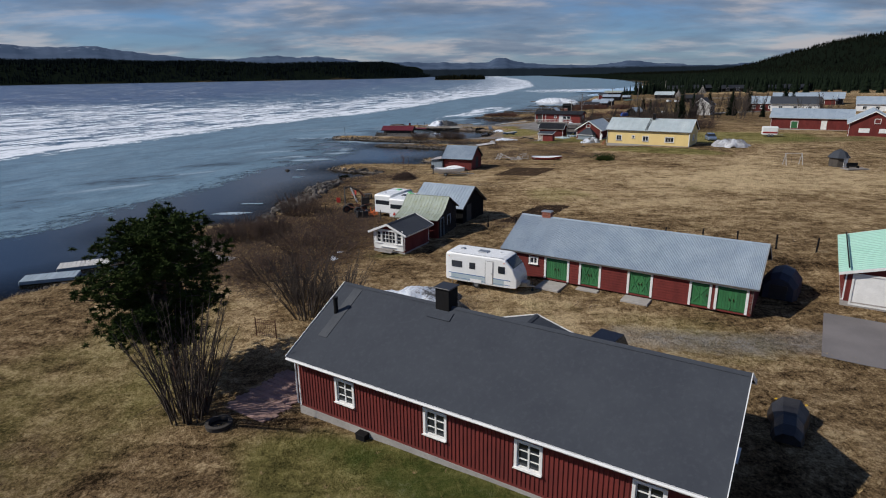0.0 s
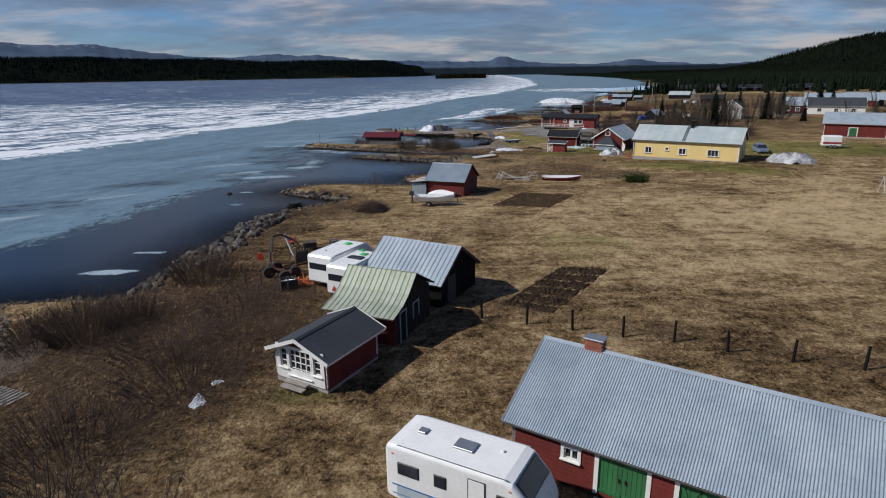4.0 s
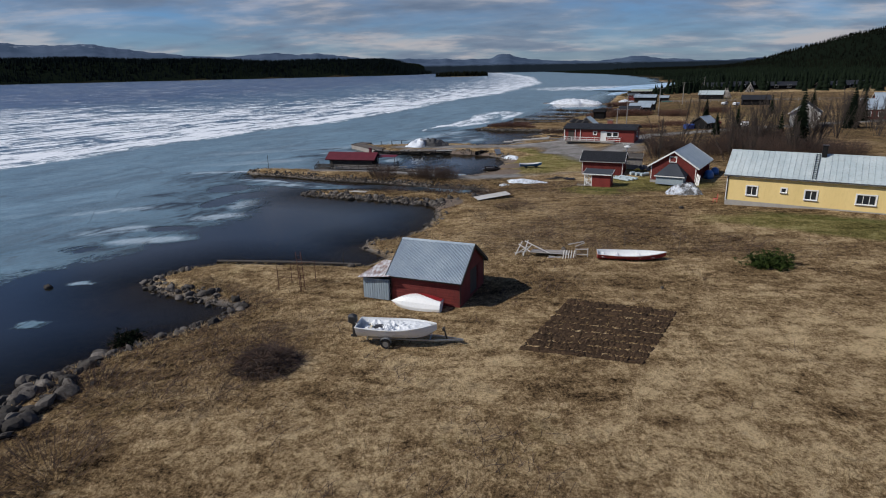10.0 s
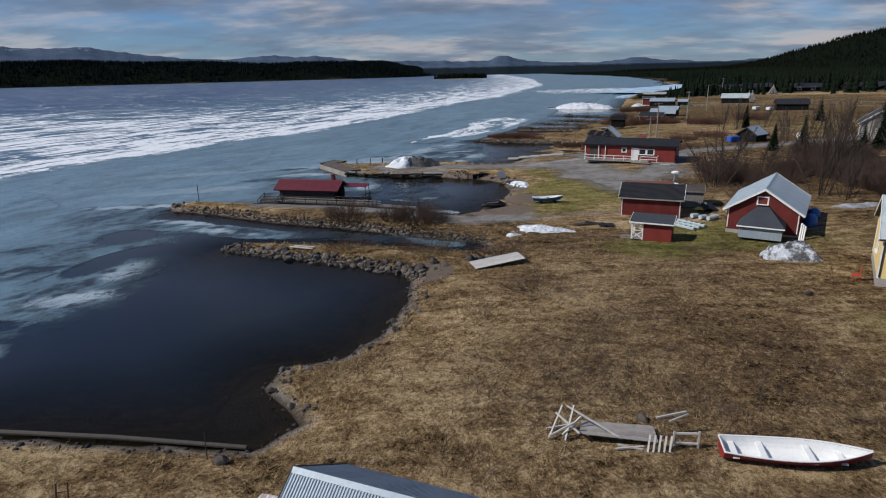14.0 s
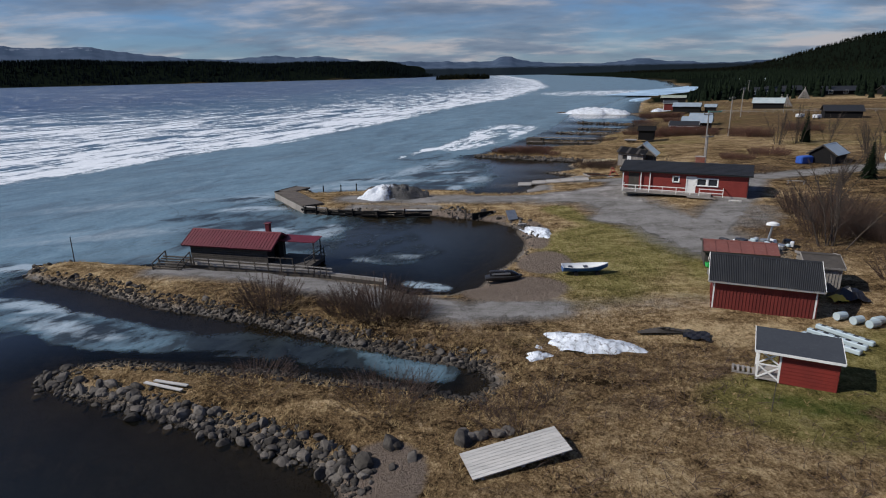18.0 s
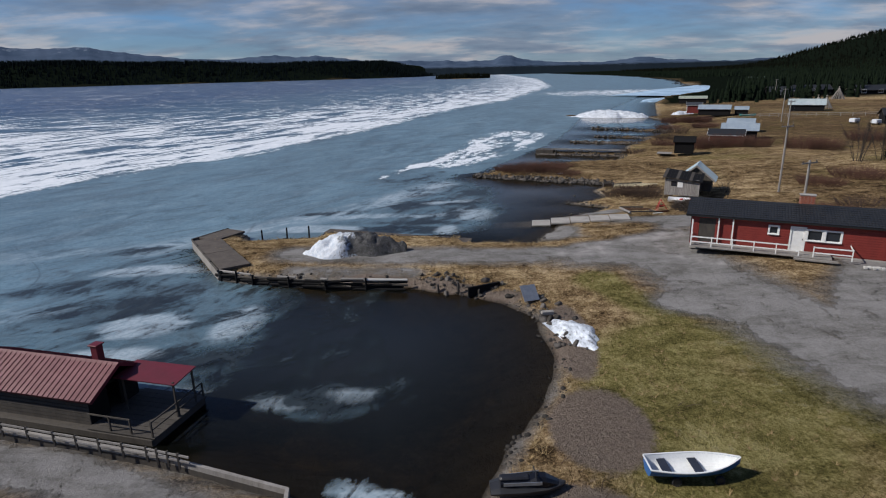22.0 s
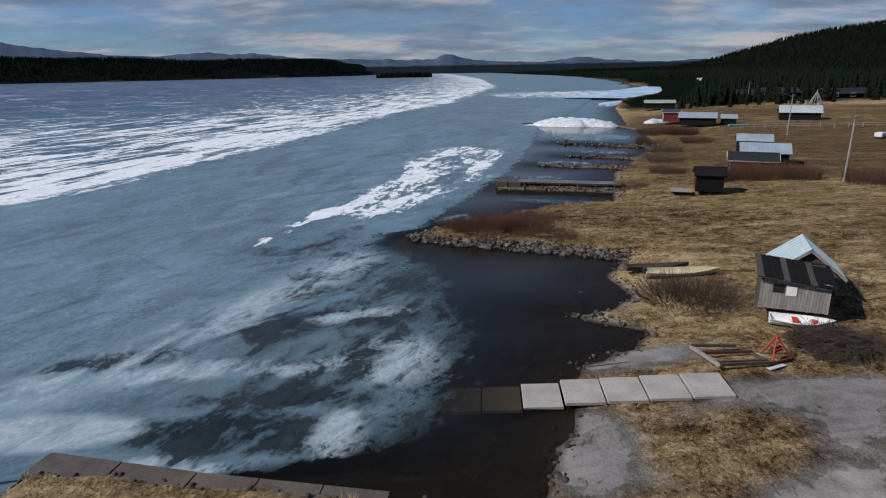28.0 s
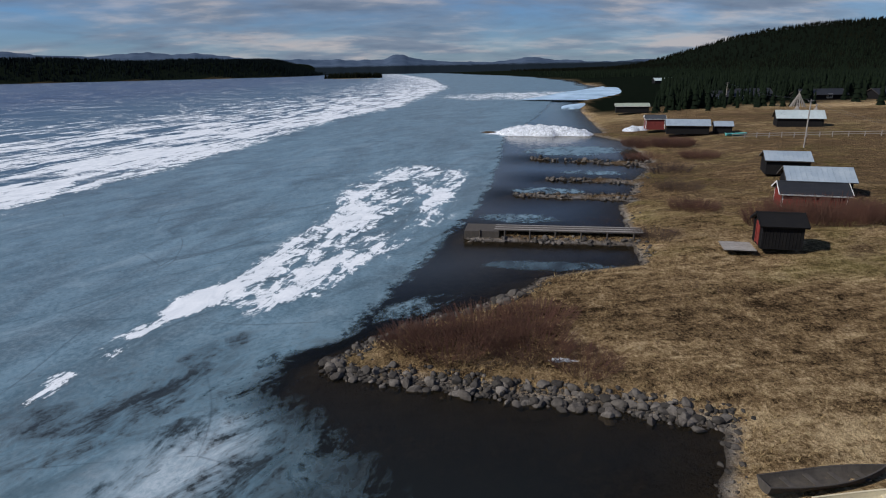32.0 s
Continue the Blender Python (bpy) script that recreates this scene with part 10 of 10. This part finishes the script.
# quay of timber and concrete
QY = thing("quay_wall", -10, 189, 0, 0, "rotting timber quay wall with dark posts", "quay")
qline = [(-18.3, 190.4), (-15.2, 189.35), (-8.7, 188.25), (-2.2, 188.1)]
for (ax, ay), (bx, by) in zip(qline, qline[1:]):
    ln = math.dist((ax, ay), (bx, by))
    ux, uy = (bx - ax) / ln, (by - ay) / ln
    for k in range(5):
        u = rng.uniform(-.6, 0)
        while u < ln - .3:
            e = min(ln + .1, u + rng.uniform(1.2, 3.6))
            o, z0, z1 = rng.normal(0, .06), rng.normal(0, .035), rng.normal(0, .035)
            if not (k == 4 and rng.uniform() < .3):
                timber = ('pale_wood' if rng.uniform() < .55 else 'grey_wood') if k == 4 else 'black_wood' if rng.uniform() < .75 else 'dark_wood'
                part("timber", MB().tube([(ax + ux * u + 10 + uy * o, ay + uy * u - 189 - ux * o, .0 + k * .21 + z0), (ax + ux * e + 10 + uy * o, ay + uy * e - 189 - ux * o, .0 + k * .21 + z1)], .125, .10, 7), M[timber], QY)
            u = e + rng.uniform(0, .06)
    n = max(2, int(ln / 2.6))
    for i in range(n):
        x, y = ax + (bx - ax) * i / n, ay + (by - ay) * i / n
        part("post", MB().tube([(x + 10, y - 189.16, -.6), (x + 10 + rng.normal(0, .05), y - 189.16, .95 + rng.normal(0, .1))], .1, .09, 8), M['black_wood'], QY)
for x, y, h in ((.4, 187.3, .7), (2.0, 186.9, 1.0), (3.6, 186.3, .6)):
    part("post", MB().tube([(x + 10, y - 189, -.6), (x + 10, y - 189, h)], .1, .09, 8), M['dark_wood'], QY)
part("plank_wall", MB().box((14.0, -2.2, .45), (2.8, .16, .8), rz=.5), M['black_wood'], QY)
QC = thing("quay_edge", -24, 198, 0, 0, "cracked brown concrete deck and edge of the quay", "quay")
cl = [(-17.4, 191.3), (-24.0, 200.5), (-22.3, 204.2)]
for (ax, ay), (bx, by) in zip(cl, cl[1:]):
    n = max(1, int(math.dist((ax, ay), (bx, by)) / 2.8))
    for i in range(n):
        p, q = i / n, (i + .985) / n
        lift = .86 + rng.normal(0, .02)
        part("deck_slab", MB().beam((ax + (bx - ax) * p + 24, ay + (by - ay) * p - 198, lift), (ax + (bx - ax) * q + 24, ay + (by - ay) * q - 198, lift + rng.normal(0, .015)), 2.6, .22), M['quay_concrete'], QC)
wl = [(-18.5, 190.3), (-25.4, 200.3), (-23.4, 204.9)]
for (ax, ay), (bx, by) in zip(wl, wl[1:]):
    n = max(1, int(math.dist((ax, ay), (bx, by)) / 3))
    for i in range(n):
        p, q = i / n, (i + .98) / n
        part("facing_board", MB().beam((ax + (bx - ax) * p + 24, ay + (by - ay) * p - 198, .34), (ax + (bx - ax) * q + 24, ay + (by - ay) * q - 198, .34), .10, 1.0), M['grey_wood'], QC, "silvered plank facing")
        part("cap_log", MB().tube([(ax + (bx - ax) * p + 24, ay + (by - ay) * p - 198, .93), (ax + (bx - ax) * q + 24, ay + (by - ay) * q - 198, .90)], .11, .09, 8), M['dark_wood'], QC)
apron = [(-12.4, 204.2), (-5.3, 202.5), (3.0, 200.9)]
for (ax, ay), (bx, by) in zip(apron, apron[1:]):
    n = max(1, int(math.dist((ax, ay), (bx, by)) / 2.7))
    for i in range(n):
        p, q = i / n, (i + .98) / n
        lift = .62 - .3 * (ax + (bx - ax) * p + 12) / 15
        part("deck_slab", MB().beam((ax + (bx - ax) * p + 24, ay + (by - ay) * p - 198, lift), (ax + (bx - ax) * q + 24, ay + (by - ay) * q - 198, lift - .05), 1.6, .2), M['quay_concrete'], QC)
for x, y in ((-18.9, 202.4), (-16.5, 203.2), (-14.3, 203.8)):
    part("mooring_post", MB().tube([(x + 24, y - 198, -.6), (x + 24.03, y - 198, 1.35)], .10, .08, 8), M['black_wood'], QC)

# launching ramp of concrete slabs
RP = thing("launching_ramp", 15, 209, 0, 0, "row of concrete slabs forming a boat ramp into the water", "boat ramp")
u = Vector((10.25, -1.15, 0)).normalized()
for i in range(7):
    c = Vector((5.6, 209.75, 0)) + u * (1.1 + i * 2.14)
    lift = [max(gz(c.x + k * u.x + q * u.y, c.y + k * u.y - q * u.x) for q in (-1.1, 0, 1.1)) + .03 if c.x > 9.2 else -.34 + .12 * i for k in (-1.1, 0, 1.1)]
    mm = pose(c.x - 15, c.y - 209, max(lift), 0, -2.5, -6.4)
    part("slab", MB().cbox((0, 0, .0), (2.07, 2.4, .2), .025), M['concrete'], RP, m=mm)
RT = thing("slipway_rail", 18.5, 211.9, gz(18.5, 211.9), 1, "rusty slipway rails running into the water", "rail")
for s in (0, .3):
    part("rail", MB().beam((-4.2, s, -.45), (3.4, s, .15), .08, .1), M['rust'], RT)
CR = thing("boat_cradle", 22.0, 211.0, gz(22, 211) + .05, 0, "old timber and iron boat cradle on the shore", "cradle")
for a, b, w, mt in (((-1.5, 1.4, .22), (-.95, -1.1, .22), .2, 'grey_wood'), ((-1.5, 1.4, .30), (1.1, 1.15, .30), .14, 'dark_wood'), ((-1.2, .55, .24), (1.7, .45, .24), .14, 'rust'), ((-.95, -1.0, .28), (2.2, -1.0, .28), .16, 'dark_wood'),
                    ((-.9, -.6, .2), (2.0, -.62, .2), .12, 'rust'), ((2.2, -1.0, .25), (3.5, -.55, .25), .12, 'rust'), ((1.6, .5, .15), (2.1, -1.0, .15), .14, 'dark_wood')):
    part("timber", MB().beam(a, b, w, .15), M[mt], CR)
AF = thing("red_winch_frame", 24.6, 210.8, gz(24.6, 210.8), 20, "red iron winch frame by the ramp", "winch")
for a, b in (((-.8, -.5, 0), (0, 0, 1.4)), ((.8, -.5, 0), (0, 0, 1.4)), ((0, .8, 0), (0, 0, 1.4)), ((-.8, -.5, .05), (.8, -.5, .05)), ((-.4, -.25, .7), (.4, -.25, .7))):
    part("strut", MB().tube([a, b], .045, .045, 6), M['machine_red'], AF)
part("drum", MB().tube([(-.25, -.1, .65), (.25, -.1, .65)], .16, .16, 12), M['rust'], AF)
part("plank", MB().box((-.9, -.9, .1), (1.2, .25, .05)), M['pale_wood'], AF)

# piers with plank decks
for x0, y0, x1, y1, w, lb in ((34.0, 263.8, 16.9, 268.9, 3.0, "stone-filled plank pier in the river"),):
    PRR = thing("plank_pier", (x0 + x1) / 2, (y0 + y1) / 2, 0, math.degrees(math.atan2(y1 - y0, x1 - x0)), lb, "pier")
    L = math.dist((x0, y0), (x1, y1))
    part("crib", MB().box((L / 2 - 1.7, 0, .35), (3.6, w, 1.1)), M['dark_wood'], PRR)
    for i in range(8):
        part("beam", MB().box((-1.5, -w / 2 + .5 + i * .28, .93), (L - 3, .26, .08)), M['dark_wood'] if i % 3 else M['grey_wood'], PRR)
    for i in range(7):
        part("post", MB().tube([(-L / 2 + 1 + i * L / 7, w / 2, -.5), (-L / 2 + 1 + i * L / 7, w / 2, 1.05)], .1, .09, 7), M['dark_wood'], PRR)

# utility poles with wires
POLES = [(40.9, 217.3, 8.2), (60.2, 255.0, 8.5), (85.5, 308.0, 8.5), (129, 403, 8.5), (34.2, 199.5, 6.5)]
for x, y, h in POLES:
    up_ = thing("utility_pole", x, y, gz(x, y), 25, "grey wooden utility pole with a crossarm", "utility pole", "utility poles along the field")
    part("pole", MB().tube([(0, 0, -.3), (.05, 0, h)], .13, .10, 9), M['grey_wood'], up_)
    part("crossarm", MB().box((.05, 0, h - .25), (2.0, .1, .12)), M['grey_wood'], up_)
    for s in (-.9, 0, .9):
        part("insulator", MB().tube([(.05 + s, 0, h - .19), (.05 + s, 0, h)], .05, .04, 7), M['dark_plastic'], up_)
for (ax, ay, ah), (bx, by, bh) in zip(POLES[:3], POLES[1:4]):
    wr = thing("power_line", ax, ay, gz(ax, ay), 0, "thin sagging power line between poles", "power line")
    for s in (-.8, .8):
        pts = [(s + (bx - ax) * k / 8, (by - ay) * k / 8 + s * .4, ah + (bh - ah) * k / 8 - .9 * math.sin(math.pi * k / 8)) for k in range(9)]
        part("wire", MB().tube(pts, .012, .012, 3), M['dark_plastic'], wr)

# far field fence, hay frames, boats and marina
FF = thing("field_fence", 92, 318, 0, 0, "low grey pole fence across the field", "fence")
fp = [(83, 326), (92, 323), (101, 320), (112, 316), (124, 312), (138, 308), (152, 303)]
for (ax, ay), (bx, by) in zip(fp, fp[1:]):
    for h in (.5, .95):
        part("rail", MB().beam((ax - 92, ay - 318, gz(ax, ay) + h), (bx - 92, by - 318, gz(bx, by) + h), .1, .1), M['grey_wood'], FF)
    for i in range(4):
        x, y = ax + (bx - ax) * i / 4, ay + (by - ay) * i / 4
        part("post", MB().box((x - 92, y - 318, gz(x, y) + .5), (.12, .12, 1.2)), M['grey_wood'], FF)
for x, y, s in ((119, 348, 1.0), (123, 360, .9), (150, 395, 1.2)):
    tp = thing("pole_tent", x, y, gz(x, y), 0, "conical hut of leaning grey poles in the field", "pole hut", "pole huts in the field")
    for i in range(16):
        a = 2 * math.pi * i / 16
        part("pole", MB().tube([(2.0 * s * math.cos(a), 2.0 * s * math.sin(a), 0), (-.25 * math.cos(a), -.25 * math.sin(a), 4.2 * s)], .12, .07, 5), M['grey_wood'], tp)
GBT = rowboat(86.5, 330.0, gz(86.5, 330), -10, 4.5, 1.4, .5, 'turquoise', 'turquoise', "turquoise boat on the grass by the far huts", (0,))
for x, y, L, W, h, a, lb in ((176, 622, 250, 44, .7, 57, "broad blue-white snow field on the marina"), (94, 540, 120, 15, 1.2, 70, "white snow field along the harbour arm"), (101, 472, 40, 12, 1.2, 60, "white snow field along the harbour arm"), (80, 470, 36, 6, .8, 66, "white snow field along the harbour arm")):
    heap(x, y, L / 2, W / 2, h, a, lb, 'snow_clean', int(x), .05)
BT = thing("blue_tarp_load", 55.2, 214.0, gz(55.2, 214), 20, "load under a bright blue tarpaulin by the shed", "tarpaulin load")
part("cover", MB().cbox((0, 0, .6), (2.4, 1.3, 1.2), .15), M['blue_plastic'], BT)
WTB = thing("wrapped_bale", 68.5, 214.0, gz(68.5, 214), 0, "white wrapped load on the field edge", "bale")
part("bale", MB().tube([(-.7, 0, .7), (.7, 0, .7)], .7, .7, 14), M['plastic_white'], WTB)
for x, y in ((97, 296), (99, 291)):
    vb = thing("field_trailer", x, y, gz(x, y), 30, "pale trailer parked by the hay barn", "trailer")
    part("box", MB().cbox((0, 0, .8), (2.2, 1.4, .9), .1), M['tarp'], vb)
    for s in (-1, 1):
        wheel(vb, 0, s * .7, .3, .3, .18)
PTD = thing("picnic_bench", 45.0, 196.5, gz(45, 196.5), -20, "grey weathered bench beside the road", "bench")
part("seat", MB().box((0, 0, .45), (2.2, .4, .06)), M['grey_wood'], PTD)
for s in (-.9, .9):
    part("leg", MB().box((s, 0, .22), (.08, .35, .44)), M['grey_wood'], PTD)
BLK = thing("block_pile", 33.4, 187.4, gz(33.4, 187.4), -20, "few pale blocks lying by the house corner", "blocks")
for i in range(5):
    part("block", MB().cbox((-.5 + i * .28, .1 * (i % 2), .1), (.26, .4, .2), .03), M['pale_wood'], BLK)
